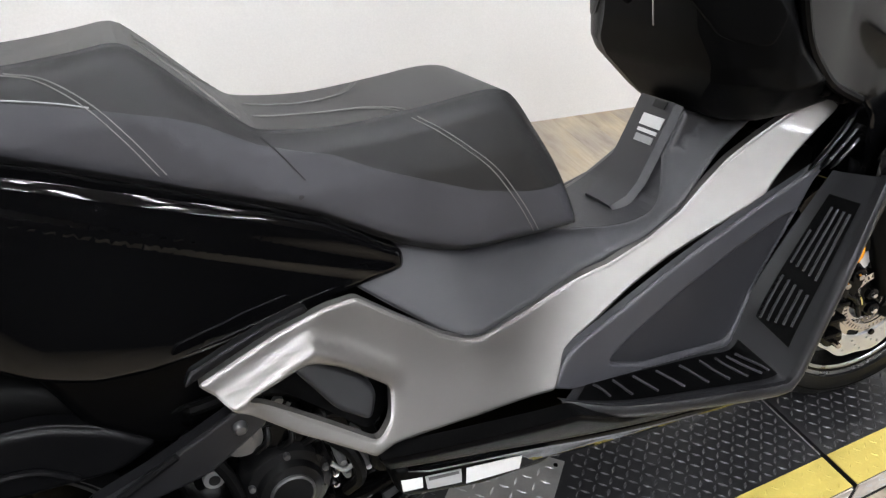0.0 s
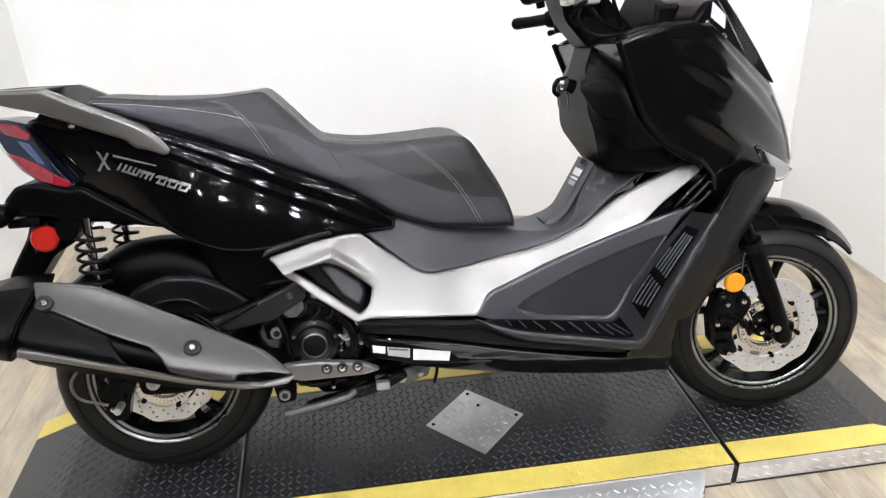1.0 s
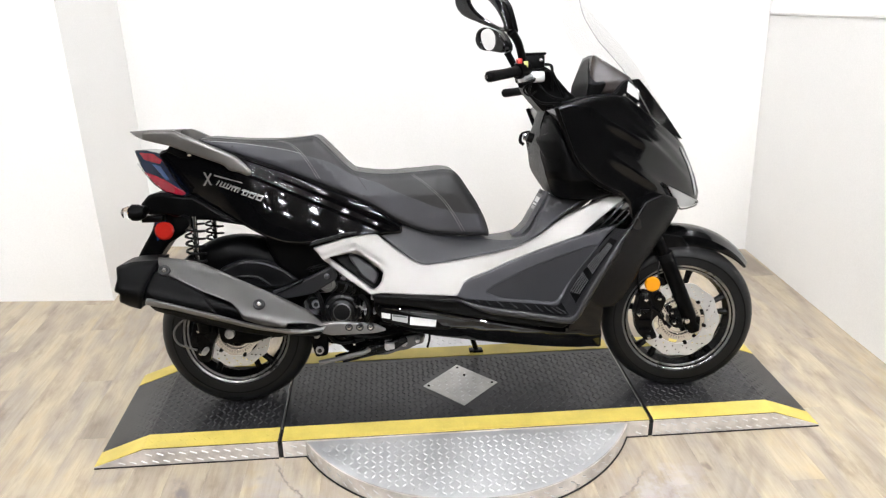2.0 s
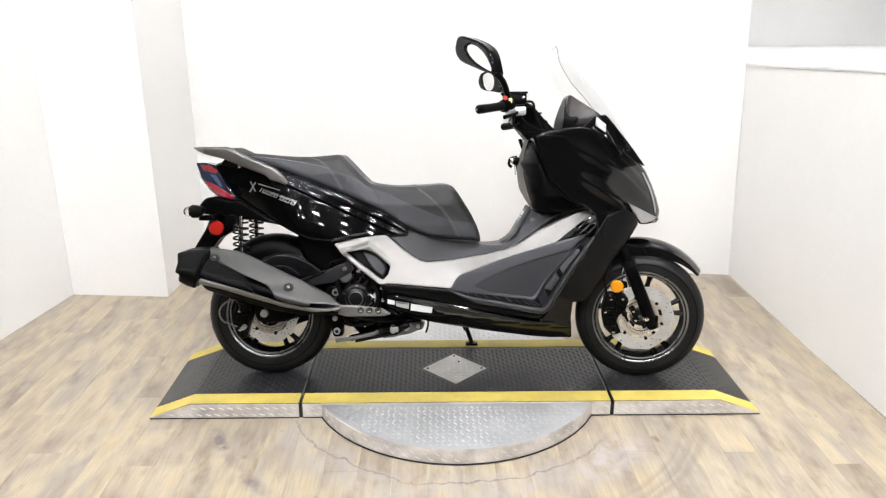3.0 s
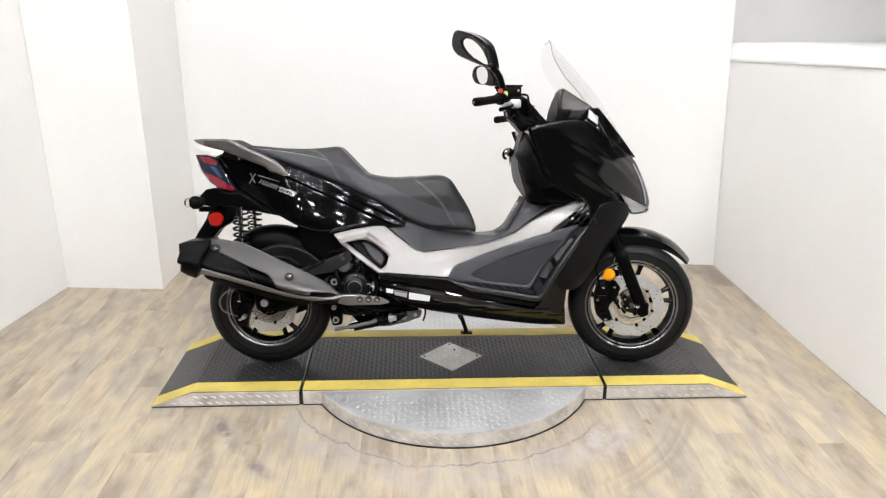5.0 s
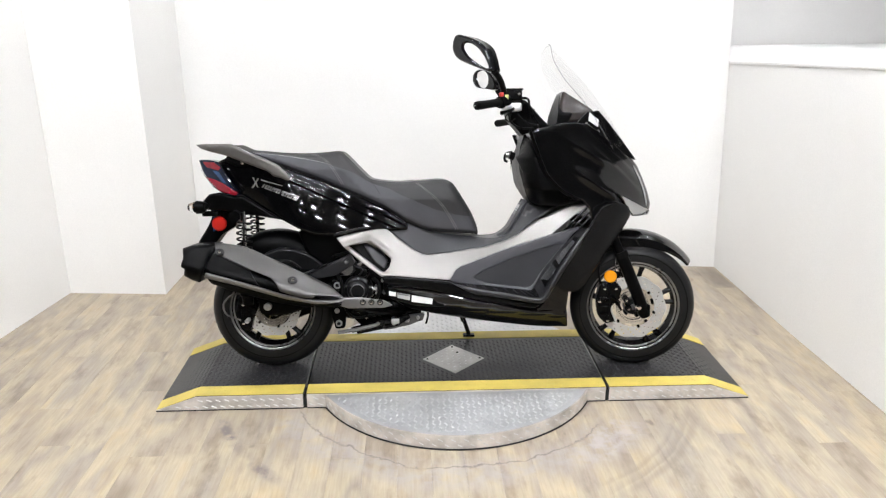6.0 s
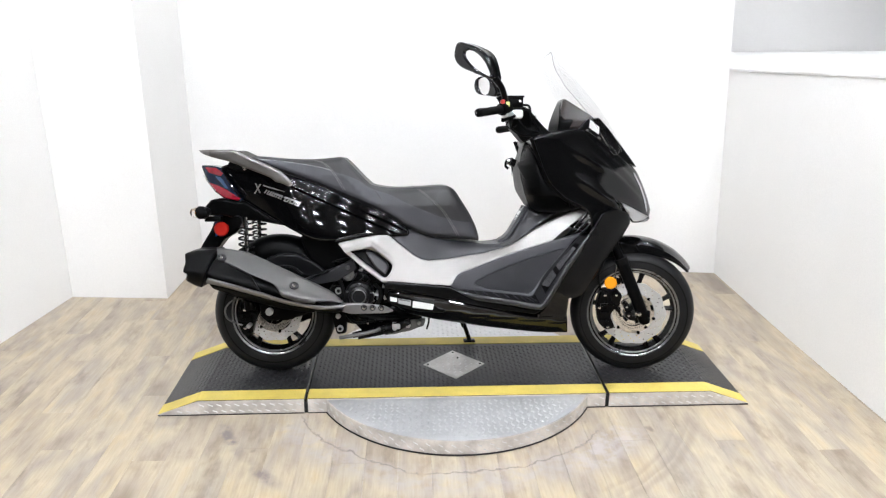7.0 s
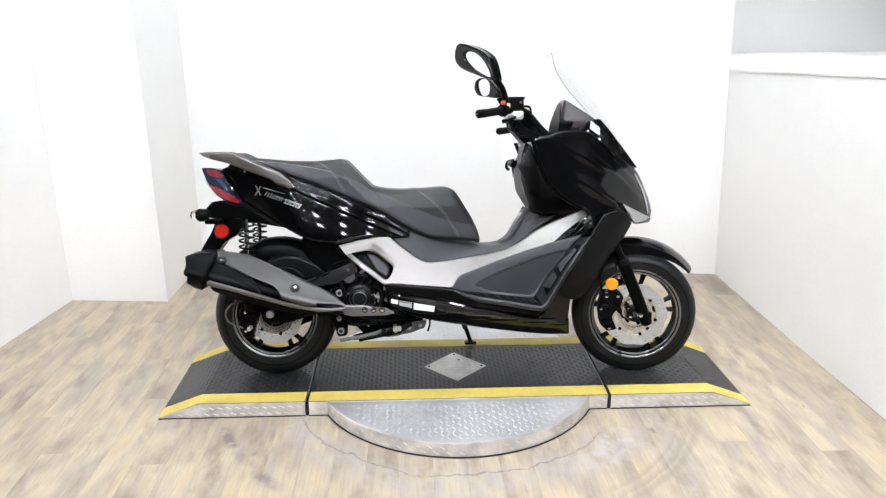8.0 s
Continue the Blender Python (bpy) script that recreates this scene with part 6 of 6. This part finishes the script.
# ---- rear end: hugger, swing arm, shocks, exhaust, engine, stands ----
hug = part("rear_hugger", arc_fender(RW, 20, 152, lambda u: 0.300 + 0.035 * math.sin(math.pi * min(1, u * 1.3)), lambda u: 0.085, 0.085), SATIN_BLACK, S, "matt black rear wheel hugger", 50)
part("air_box", skin(rounded([(-0.66, 0.60), (-0.60, 0.635), (-0.45, 0.64), (-0.40, 0.56), (-0.42, 0.46), (-0.54, 0.44), (-0.62, 0.50)], 0.02), lambda x, z: 0.115, 0.01, 0.02, 0.02, solid=True), SATIN_BLACK, S, "black air box behind the wheel hugger")
part("hugger_cover", skin(rounded([(-0.845, 0.470), (-0.80, 0.512), (-0.735, 0.535), (-0.660, 0.528), (-0.590, 0.495), (-0.545, 0.455), (-0.60, 0.430), (-0.74, 0.440)], 0.02), lambda x, z: 0.118, 0.02, 0.012, 0.02), FLANK, hug, "dark grey hugger cover")
part("hugger_rib", tube(spline([(-0.80, -0.121, 0.448), (-0.75, -0.125, 0.478), (-0.69, -0.125, 0.478), (-0.645, -0.121, 0.445)], 6), 0.005, 8), FLANK, hug)
arm = part("swing_arm", skin(rounded([(-0.83, 0.330), (-0.74, 0.340), (-0.60, 0.395), (-0.47, 0.470), (-0.40, 0.460), (-0.42, 0.360), (-0.55, 0.300), (-0.72, 0.250), (-0.82, 0.255)], 0.02), lambda x, z: 0.140 - 0.055 * max(0.0, min(1.0, (x + 0.60) / 0.08)), 0.045, 0.010, 0.02), SATIN_BLACK, S, "black swing arm")
part("arm_bracket", skin(rounded([(-0.640, 0.430), (-0.560, 0.455), (-0.455, 0.500), (-0.435, 0.515), (-0.415, 0.470), (-0.50, 0.420), (-0.60, 0.405)], 0.012), lambda x, z: 0.165, 0.02, 0.006, 0.02), BOARD, arm)
part("bracket_bolt", lathe([(0.0, -0.176), (0.006, -0.175), (0.009, -0.171), (0.010, -0.160), (0.0, -0.160)], (-0.452, 0, 0.478), 12, False), ALLOY, arm)
part("arm_rib", tube([(-0.625, -0.170, 0.425), (-0.530, -0.172, 0.470)], 0.005, 8), FLANK, arm)
for x, z, r in ((-0.785, 0.292, 0.016), (-0.498, 0.371, 0.015), (-0.502, 0.261, 0.011), (-0.495, 0.207, 0.014), (-0.873, 0.232, 0.009)):
    part("bolt", lathe([(0.0, -0.114), (r * 0.45, -0.114), (r * 0.5, -0.118), (r * 0.95, -0.117), (r, -0.112), (r, -0.080), (0.0, -0.080)] if x > -0.7 else
                       [(0.0, -0.156), (r * 0.45, -0.156), (r * 0.5, -0.160), (r * 0.95, -0.159), (r, -0.154), (r, -0.12), (0.0, -0.12)], (x, 0, z), 18, False), BRIGHT_CAST, arm, "bright steel bolt")
# Flat black discs stand in for the shade inside the hollow nuts.
for x, z, r in ((-0.498, 0.371, 0.014), (-0.495, 0.207, 0.014)):
    part("bolt_socket", lathe([(0.0, -0.1192), (r * 0.55, -0.1192), (r * 0.55, -0.113), (0.0, -0.113)], (x, 0, z), 14, False), GAP, arm)
part("arm_lug", skin(rounded([(-0.524, 0.390), (-0.477, 0.392), (-0.462, 0.290), (-0.469, 0.185), (-0.510, 0.180), (-0.525, 0.243)], 0.012), lambda x, z: 0.108, 0.03, 0.006, 0.014), SATIN_BLACK, arm)
rc = part("rear_caliper", skin(rounded([(-0.915, 0.33), (-0.850, 0.345), (-0.835, 0.28), (-0.858, 0.235), (-0.872, 0.175), (-0.91, 0.18), (-0.935, 0.25)], 0.012), lambda x, z: 0.098, 0.05, 0.008, 0.015), ENGINE_BLACK, S, "black rear brake caliper")
for z in (0.215, 0.295):
    part("caliper_bolt", lathe([(0.0, -0.112), (0.007, -0.111), (0.008, -0.098), (0.0, -0.098)], (-0.897, 0, z), 10, False), CHROME, rc)
part("transmission_case", moved(skin(rounded([(-0.915, 0.30), (-0.88, 0.372), (-0.80, 0.400), (-0.62, 0.400), (-0.42, 0.42), (-0.36, 0.34), (-0.42, 0.24), (-0.62, 0.215), (-0.78, 0.155), (-0.87, 0.172), (-0.915, 0.23)], 0.03), lambda x, z: 0.09, 0.06, 0.012, 0.02), Matrix.Translation((0, 0.20, 0))), ENGINE_BLACK, S, "black belt drive case beside the rear wheel")
part("rear_brake_hose", tube(spline([(-0.91, -0.10, 0.225), (-0.965, -0.115, 0.255), (-0.975, -0.12, 0.30), (-0.945, -0.115, 0.335), (-0.91, -0.10, 0.34)], 6), 0.0036, 8), PEG_GREY, S, "grey brake hose loop")

for s in (-1, 1):
    y = s * 0.135
    sh = part("shock_absorber", tube([(-0.873, y, 0.690), (-0.873, y, 0.50), (-0.872, y, 0.40), (-0.868, y, 0.30)], [0.010, 0.010, 0.016, 0.014], 12), CHROME, S, "rear shock absorber with a black coil spring")
    turns, pts = 8, []
    for i in range(turns * 12 + 1):
        a = 2 * math.pi * i / 12
        pts.append((-0.873 + 0.030 * math.cos(a), y + 0.030 * math.sin(a), 0.665 - 0.20 * i / (turns * 12)))
    part("coil_spring", tube(pts, 0.0042, 6), RUBBER if s < 0 else SATIN_BLACK, sh, "black coil spring")
    part("damper_body", tube([(-0.872, y, 0.475), (-0.872, y, 0.47), (-0.870, y, 0.36), (-0.868, y, 0.30)], [0.034, 0.036, 0.026, 0.022], 16), SATIN_BLACK, sh)
    low = []
    for i in range(6 * 12 + 1):
        a = 2 * math.pi * i / 12
        low.append((-0.871 + 0.028 * math.cos(a), y + 0.028 * math.sin(a), 0.465 - 0.13 * i / 72))
    part("coil_spring", tube(low, 0.0042, 6), SATIN_BLACK, sh)
part("shock_mount", tube([(-0.905, -0.13, 0.672), (-0.905, -0.165, 0.672)], 0.024, 16), SATIN_BLACK, S)

# exhaust
ax0, ax1 = Vector((-0.442, 0.327)), Vector((-1.053, 0.480))
adir = (ax1 - ax0).normalized()


def can_y(x, z, r0=0.052, r1=0.082, base=0.282):
    p = Vector((x, z)) - ax0
    t = max(0.0, min(1.0, p.dot(adir) / (ax1 - ax0).length))
    d = abs(p.x * adir.y - p.y * adir.x)
    r = r0 + (r1 - r0) * t
    return base + 1.15 * r * (1.4 * math.exp(-0.80 * (d / r) ** 2) - 0.4) - 0.085 * t


CAN = [(-0.457, 0.327), (-0.521, 0.340), (-0.659, 0.398), (-0.798, 0.452), (-0.970, 0.525), (-1.014, 0.524), (-1.024, 0.450), (-0.994, 0.416), (-0.895, 0.387), (-0.797, 0.358), (-0.659, 0.324), (-0.550, 0.310), (-0.481, 0.312)]
exhaust = part("exhaust", skin(rounded(CAN, 0.014, 3), lambda x, z: can_y(x, z) - 0.026, 0.01, 0.012, 0.010, back=0.12), SATIN_BLACK, S, "black silencer under a gunmetal heat shield", 50)
HEAT = [(-0.980, 0.571), (-0.916, 0.562), (-0.853, 0.550), (-0.788, 0.523), (-0.720, 0.492), (-0.599, 0.440), (-0.507, 0.398), (-0.450, 0.355), (-0.477, 0.360), (-0.502, 0.366), (-0.566, 0.368), (-0.571, 0.356), (-0.637, 0.363), (-0.702, 0.386), (-0.716, 0.414), (-0.740, 0.437), (-0.823, 0.468), (-0.932, 0.517), (-0.969, 0.535)]
heat = part("heat_shield", skin(rounded(HEAT, 0.006, 3), lambda x, z: can_y(x, z) + 0.004, 0.006, 0.006, 0.011), SHIELD, exhaust, "gunmetal heat shield with two bolts", 50)
part("lower_guard", skin(rounded([(-0.973, 0.532), (-0.826, 0.465), (-0.783, 0.405), (-0.868, 0.428), (-0.974, 0.459), (-0.994, 0.480)], 0.006), lambda x, z: can_y(x, z) + 0.002, 0.006, 0.005, 0.013), SATIN_BLACK, exhaust, "satin charcoal lower guard")
part("shield_lip", skin(rounded([(-0.994, 0.462), (-0.903, 0.438), (-0.790, 0.405), (-0.699, 0.375), (-0.606, 0.354), (-0.511, 0.347), (-0.447, 0.354), (-0.462, 0.343), (-0.559, 0.333), (-0.670, 0.349), (-0.792, 0.384), (-0.912, 0.420), (-1.003, 0.439)], 0.005), lambda x, z: can_y(x, z) + 0.008, 0.010, 0.005, 0.010), PEG_GREY, heat, "pale grey lower edge of the heat shield")
part("lower_shield", skin(rounded([(-0.994, 0.436), (-0.797, 0.385), (-0.659, 0.347), (-0.561, 0.333), (-0.599, 0.311), (-0.718, 0.326), (-0.895, 0.374), (-0.984, 0.411)], 0.01), lambda x, z: can_y(x, z) + 0.001, 0.006, 0.006, 0.016), SATIN_BLACK, exhaust)
part("end_cap", skin(rounded([(-1.096, 0.553), (-1.054, 0.562), (-0.970, 0.562), (-0.994, 0.510), (-1.012, 0.448), (-1.033, 0.413), (-1.063, 0.423), (-1.090, 0.445), (-1.078, 0.475), (-1.093, 0.484), (-1.085, 0.519)], 0.006), lambda x, z: can_y(x, z) + 0.004, 0.006, 0.014, 0.016, back=0.10), SATIN_BLACK, exhaust, "black angular silencer end cap", 40)
for x, z in ((-0.952, 0.533), (-0.655, 0.425)):
    yb, h = can_y(x, z), 0.004
    n = Vector((-(can_y(x + h, z) - can_y(x - h, z)) / (2 * h), -1, -(can_y(x, z + h) - can_y(x, z - h)) / (2 * h)))
    at = Matrix.Translation((x, -yb - 0.004, z)) @ n.to_track_quat("-Y", "Z").to_matrix().to_4x4()
    b = part("shield_bolt", moved(lathe([(0.0, -0.003), (0.013, -0.003), (0.015, -0.006), (0.018, -0.005), (0.019, 0.0), (0.019, 0.012), (0.0, 0.012)], (0, 0, 0), 24, False), at), GAP, heat, "black rubber-set bolt")
    part("bolt_head", moved(lathe([(0.0, -0.010), (0.005, -0.009), (0.0085, -0.005), (0.009, -0.002), (0.0, -0.002)], (0, 0, 0), 14, False), at), CHROME, b)
part("exhaust_pipe", tube(spline([(-0.46, -0.17, 0.305), (-0.38, -0.13, 0.27), (-0.28, -0.10, 0.25), (-0.15, -0.06, 0.25)], 6), 0.021, 14), ENGINE_BLACK, S)
part("exhaust_stay_bolt", lathe([(0.0, -0.225), (0.006, -0.224), (0.007, -0.205), (0.0, -0.205)], (-0.965, 0, 0.405), 10, False), CHROME, exhaust)

# engine
eng = part("engine_case", skin(rounded([(-0.52, 0.50), (-0.40, 0.52), (-0.30, 0.46), (-0.24, 0.38), (-0.24, 0.27), (-0.36, 0.22), (-0.50, 0.23), (-0.56, 0.34)], 0.03), lambda x, z: 0.105 + 0.02 * math.sin(40 * x) * math.sin(35 * z), 0.01, 0.02, 0.018, solid=True), ENGINE_BLACK, S, "black engine casing with bright bolts")
cx, cz = -0.408, 0.356
part("crank_cover", lathe([(0.0, -0.180), (0.026, -0.180), (0.029, -0.177), (0.041, -0.174), (0.045, -0.164), (0.056, -0.160), (0.062, -0.150), (0.062, -0.10), (0.0, -0.10)], (cx, 0, cz), 40, False), CASE_GREY, eng, "round dark grey crankcase cover")
part("crank_rim", lathe([(0.027, -0.1815), (0.030, -0.1800), (0.0305, -0.1770), (0.026, -0.1785)], (cx, 0, cz), 36), ALLOY, eng, "pale machined ring on the cover")
for k in range(5):
    a = 2 * math.pi * k / 5 + 0.25
    part("cover_bolt", lathe([(0.0, -0.168), (0.0045, -0.167), (0.0055, -0.15), (0.0, -0.15)], (cx + 0.0515 * math.cos(a), 0, cz + 0.0515 * math.sin(a)), 8, False), ALLOY, eng)
part("valve_cover", skin(rounded([(-0.452, 0.452), (-0.418, 0.462), (-0.372, 0.445), (-0.345, 0.412), (-0.356, 0.392), (-0.395, 0.402), (-0.440, 0.420)], 0.012), lambda x, z: 0.150, 0.04, 0.010, 0.012), ENGINE_BLACK, eng, "ribbed black valve cover")
for k in range(3):
    part("cover_rib", tube(spline([(-0.440 + 0.030 * k, -0.150, 0.420 - 0.006 * k), (-0.424 + 0.030 * k, -0.158, 0.436 - 0.008 * k), (-0.420 + 0.030 * k, -0.150, 0.452 - 0.010 * k)], 5), 0.0045, 8), CASE_GREY, eng)
part("water_pump", lathe([(0.0, -0.158), (0.020, -0.157), (0.030, -0.145), (0.032, -0.10), (0.0, -0.10)], (-0.338, 0, 0.425), 20, False), ENGINE_BLACK, eng)
part("cylinder_block", box(-0.50, -0.41, -0.145, -0.06, 0.415, 0.475, 0.012), ENGINE_BLACK, eng)
part("throttle_drum", lathe([(0.0, -0.156), (0.012, -0.156), (0.014, -0.152), (0.026, -0.151), (0.028, -0.142), (0.0, -0.142)], (-0.452, 0, 0.446), 24, False), PEG_GREY, eng, "round grey throttle drum")
part("throttle_bracket", moved(skin(rounded([(-0.441, 0.476), (-0.424, 0.468), (-0.412, 0.472), (-0.398, 0.488), (-0.388, 0.482), (-0.397, 0.466), (-0.404, 0.452), (-0.411, 0.428), (-0.428, 0.424), (-0.424, 0.446), (-0.434, 0.460), (-0.449, 0.466)], 0.005), lambda x, z: 0.128, 0.010, 0.003, 0.008), Matrix.Translation((0, 0, -0.014))), BRIGHT_CAST, eng, "bright forked throttle cable bracket")
part("throttle_cable", tube(spline([(-0.396, -0.165, 0.482), (-0.430, -0.150, 0.505), (-0.480, -0.130, 0.508), (-0.530, -0.11, 0.490)], 6), 0.0032, 8), RUBBER, eng, "thin black throttle cable")
part("cable_nut", tube([(-0.402, -0.168, 0.476), (-0.388, -0.162, 0.490)], 0.006, 6), CHROME, eng)
for pts in ([(-0.50, -0.13, 0.50), (-0.42, -0.150, 0.512), (-0.33, -0.14, 0.46), (-0.28, -0.13, 0.40)], [(-0.52, -0.12, 0.46), (-0.48, -0.15, 0.40), (-0.46, -0.155, 0.31), (-0.40, -0.14, 0.26)],
            [(-0.345, -0.15, 0.405), (-0.322, -0.182, 0.388), (-0.318, -0.186, 0.352), (-0.335, -0.165, 0.318)], [(-0.315, -0.15, 0.435), (-0.292, -0.172, 0.412), (-0.290, -0.176, 0.356), (-0.25, -0.14, 0.31)]):
    part("hose", tube(spline(pts, 6), 0.0085, 8), RUBBER, eng, "black rubber hose")
for k, (x, z) in enumerate(((-0.346, 0.352), (-0.330, 0.343), (-0.318, 0.358), (-0.334, 0.367), (-0.348, 0.334), (-0.300, 0.345), (-0.37, 0.290), (-0.305, 0.395), (-0.374, 0.240))):
    part("case_bolt", lathe([(0.0, -0.168), (0.0045, -0.167), (0.0065, -0.160), (0.0065, -0.11), (0.0, -0.11)], (x, 0, z), 8, False), CHROME if k % 2 == 0 else BRIGHT_CAST, eng)
part("pipe_clamp", tube(spline([(-0.350, -0.165, 0.372), (-0.334, -0.172, 0.360), (-0.316, -0.170, 0.368)], 5), 0.0035, 8), BRIGHT_CAST, eng, "bright pipe clamp")
part("wire_loom", tube(spline([(-0.470, -0.125, 0.300), (-0.455, -0.140, 0.262), (-0.420, -0.140, 0.238), (-0.34, -0.135, 0.245)], 6), 0.006, 8), RUBBER, eng, "black wiring loom")
part("lower_case", box(-0.46, -0.345, -0.135, -0.06, 0.232, 0.292, 0.010), ENGINE_BLACK, eng)
part("sensor_box", box(-0.272, -0.238, -0.150, -0.10, 0.208, 0.230, 0.004), BRIGHT_CAST, eng, "pale sensor box with a cable")
peg = part("pillion_peg_plate", skin(rounded([(-0.500, 0.326), (-0.470, 0.340), (-0.400, 0.340), (-0.298, 0.326), (-0.261, 0.305), (-0.298, 0.297), (-0.440, 0.296), (-0.475, 0.306)], 0.008), lambda x, z: 0.242, 0.014, 0.006, 0.010), PEG_GREY, S, "light grey metal peg plate with three bright bolts")
for x in (-0.383, -0.348, -0.313):
    part("peg_socket", lathe([(0.0, -0.243), (0.0125, -0.243), (0.0125, -0.238), (0.0, -0.238)], (x, 0, 0.322 - 0.03 * (x + 0.38)), 16, False), GAP, peg)
    part("peg_bolt", lathe([(0.0, -0.252), (0.006, -0.251), (0.0088, -0.247), (0.0095, -0.240), (0.0, -0.240)], (x, 0, 0.322 - 0.03 * (x + 0.38)), 12, False), CHROME, peg)
part("gear_case", box(-0.30, -0.20, -0.10, 0.10, 0.20, 0.30, 0.02), ENGINE_BLACK, S)
part("sump", skin(rounded([(-0.45, 0.24), (-0.22, 0.26), (-0.15, 0.22), (-0.20, 0.195), (-0.40, 0.185)], 0.015), lambda x, z: 0.09, 0.01, 0.012, 0.02, solid=True), ENGINE_BLACK, S, "black engine sump")
dc = part("drain_cover", skin(rounded([(-0.330, 0.200), (-0.279, 0.216), (-0.194, 0.236), (-0.128, 0.240), (-0.138, 0.209), (-0.219, 0.184), (-0.304, 0.170)], 0.008), lambda x, z: 0.100 + 0.006 * math.sin(90 * x), 0.03, 0.006, 0.008), ALLOY, S, "bare alloy drain cover")
for x, z, r in ((-0.262, 0.203, 0.010), (-0.205, 0.216, 0.012), (-0.158, 0.224, 0.008)):
    part("drain_plug", lathe([(0.0, -0.118), (r * 0.8, -0.117), (r, -0.113), (r, -0.095), (0.0, -0.095)], (x, 0, z), 6, False), BRIGHT_CAST, dc)
cs = part("centre_stand", tube([(-0.43, -0.135, 0.186), (-0.28, -0.13, 0.216), (-0.20, -0.12, 0.235)], 0.0115, 12), ENGINE_BLACK, S, "folded-up black centre stand with a bright foot lever")
part("foot_lever", tube([(-0.495, -0.152, 0.176), (-0.410, -0.154, 0.190), (-0.340, -0.154, 0.205), (-0.325, -0.140, 0.210)], 0.0082, 12), PEG_GREY, cs, "bright foot lever")
part("stand_tread", tube([(-0.44, -0.133, 0.182), (-0.36, -0.133, 0.194)], 0.0125, 12), ENGINE_BLACK, cs)
part("stand_leg", tube([(-0.20, -0.12, 0.235), (-0.25, -0.10, 0.20), (-0.42, -0.11, 0.170)], 0.013, 10), ENGINE_BLACK, cs)
part("stand_crossbar", tube([(-0.28, -0.12, 0.21), (-0.28, 0.12, 0.21)], 0.012, 10), ENGINE_BLACK, cs)
ss = part("side_stand", tube(spline([(0.03, 0.12, 0.235), (0.06, 0.19, 0.145), (0.087, 0.250, 0.064)], 4), 0.010, 12), ENGINE_BLACK, S, "black side stand, down")
part("stand_foot", box(0.060, 0.115, 0.235, 0.280, 0.050, 0.060, 0.003), ENGINE_BLACK, ss)
part("drain_hose", tube(spline([(-0.12, -0.08, 0.27), (-0.115, -0.11, 0.235), (-0.125, -0.12, 0.200)], 4), 0.004, 6), RUBBER, S)
part("kick_spring", tube([(0.02, 0.10, 0.23), (0.05, 0.14, 0.15)], 0.006, 8), ENGINE_BLACK, ss)

# labels on the belly pipe cover
duct = part("lower_duct", skin(rounded([(-0.290, 0.388), (-0.106, 0.366), (-0.026, 0.350), (-0.046, 0.290), (-0.165, 0.298), (-0.279, 0.332)], 0.02), lambda x, z: 0.236 - 0.10 * abs(z - 0.335), 0.03, 0.014, 0.016), SATIN_BLACK, S, "satin black lower duct with white labels")
lab_y = lambda x, z: 0.2375 - 0.10 * abs(z - 0.335)
part("white_label", skin([(-0.183, 0.346), (-0.097, 0.331), (-0.101, 0.307), (-0.185, 0.319)], lab_y, 0.002, 0.0005, 0.02), WHITE_LABEL, duct, "white label")
part("grey_label", skin([(-0.243, 0.357), (-0.191, 0.348), (-0.192, 0.325), (-0.242, 0.337)], lab_y, 0.002, 0.0005, 0.02), GREY_LABEL, duct)
part("grey_label", skin([(-0.239, 0.355), (-0.195, 0.347), (-0.195, 0.343), (-0.239, 0.350)], lambda x, z: lab_y(x, z) + 0.001, 0.001, 0.0003, 0.02), INK, duct)
part("white_label", skin([(-0.276, 0.364), (-0.247, 0.358), (-0.248, 0.342), (-0.276, 0.347)], lab_y, 0.002, 0.0005, 0.02), WHITE_LABEL, duct)


# ---- floor planks, the pieces of the floor ----
PLANK_W, PLANK_L = 0.123, 1.22
floor_ob = bpy.data.objects["floor"]
b = 0.0003
pv = [(0, 0, -0.0062), (PLANK_W, 0, -0.0062), (PLANK_W, PLANK_L, -0.0062), (0, PLANK_L, -0.0062),
      (0.0002, 0.0002, -b), (PLANK_W - 0.0002, 0.0002, -b), (PLANK_W - 0.0002, PLANK_L - 0.0002, -b), (0.0002, PLANK_L - 0.0002, -b),
      (0.0006, 0.0006, 0), (PLANK_W - 0.0006, 0.0006, 0), (PLANK_W - 0.0006, PLANK_L - 0.0006, 0), (0.0006, PLANK_L - 0.0006, 0)]
pf = [(3, 2, 1, 0), (8, 9, 10, 11)] + [(k, (k + 1) % 4, (k + 1) % 4 + 4, k + 4) for k in range(4)] + [(k + 4, (k + 1) % 4 + 4, (k + 1) % 4 + 8, k + 8) for k in range(4)]
plank_mesh = mesh_of("plank", pv, pf, 15)
plank_mesh.materials.append(OAK)
rng = random.Random(5)
for i in range(44):
    x = -2.95 + i * PLANK_W
    y = 1.80 - PLANK_L * (0.18 + 0.35 * (i % 3)) - rng.random() * 0.2
    while y > -4.3:
        ob = new("plank", plank_mesh)
        ob.parent = floor_ob
        ob.location = (x, y, 0)
        y -= PLANK_L
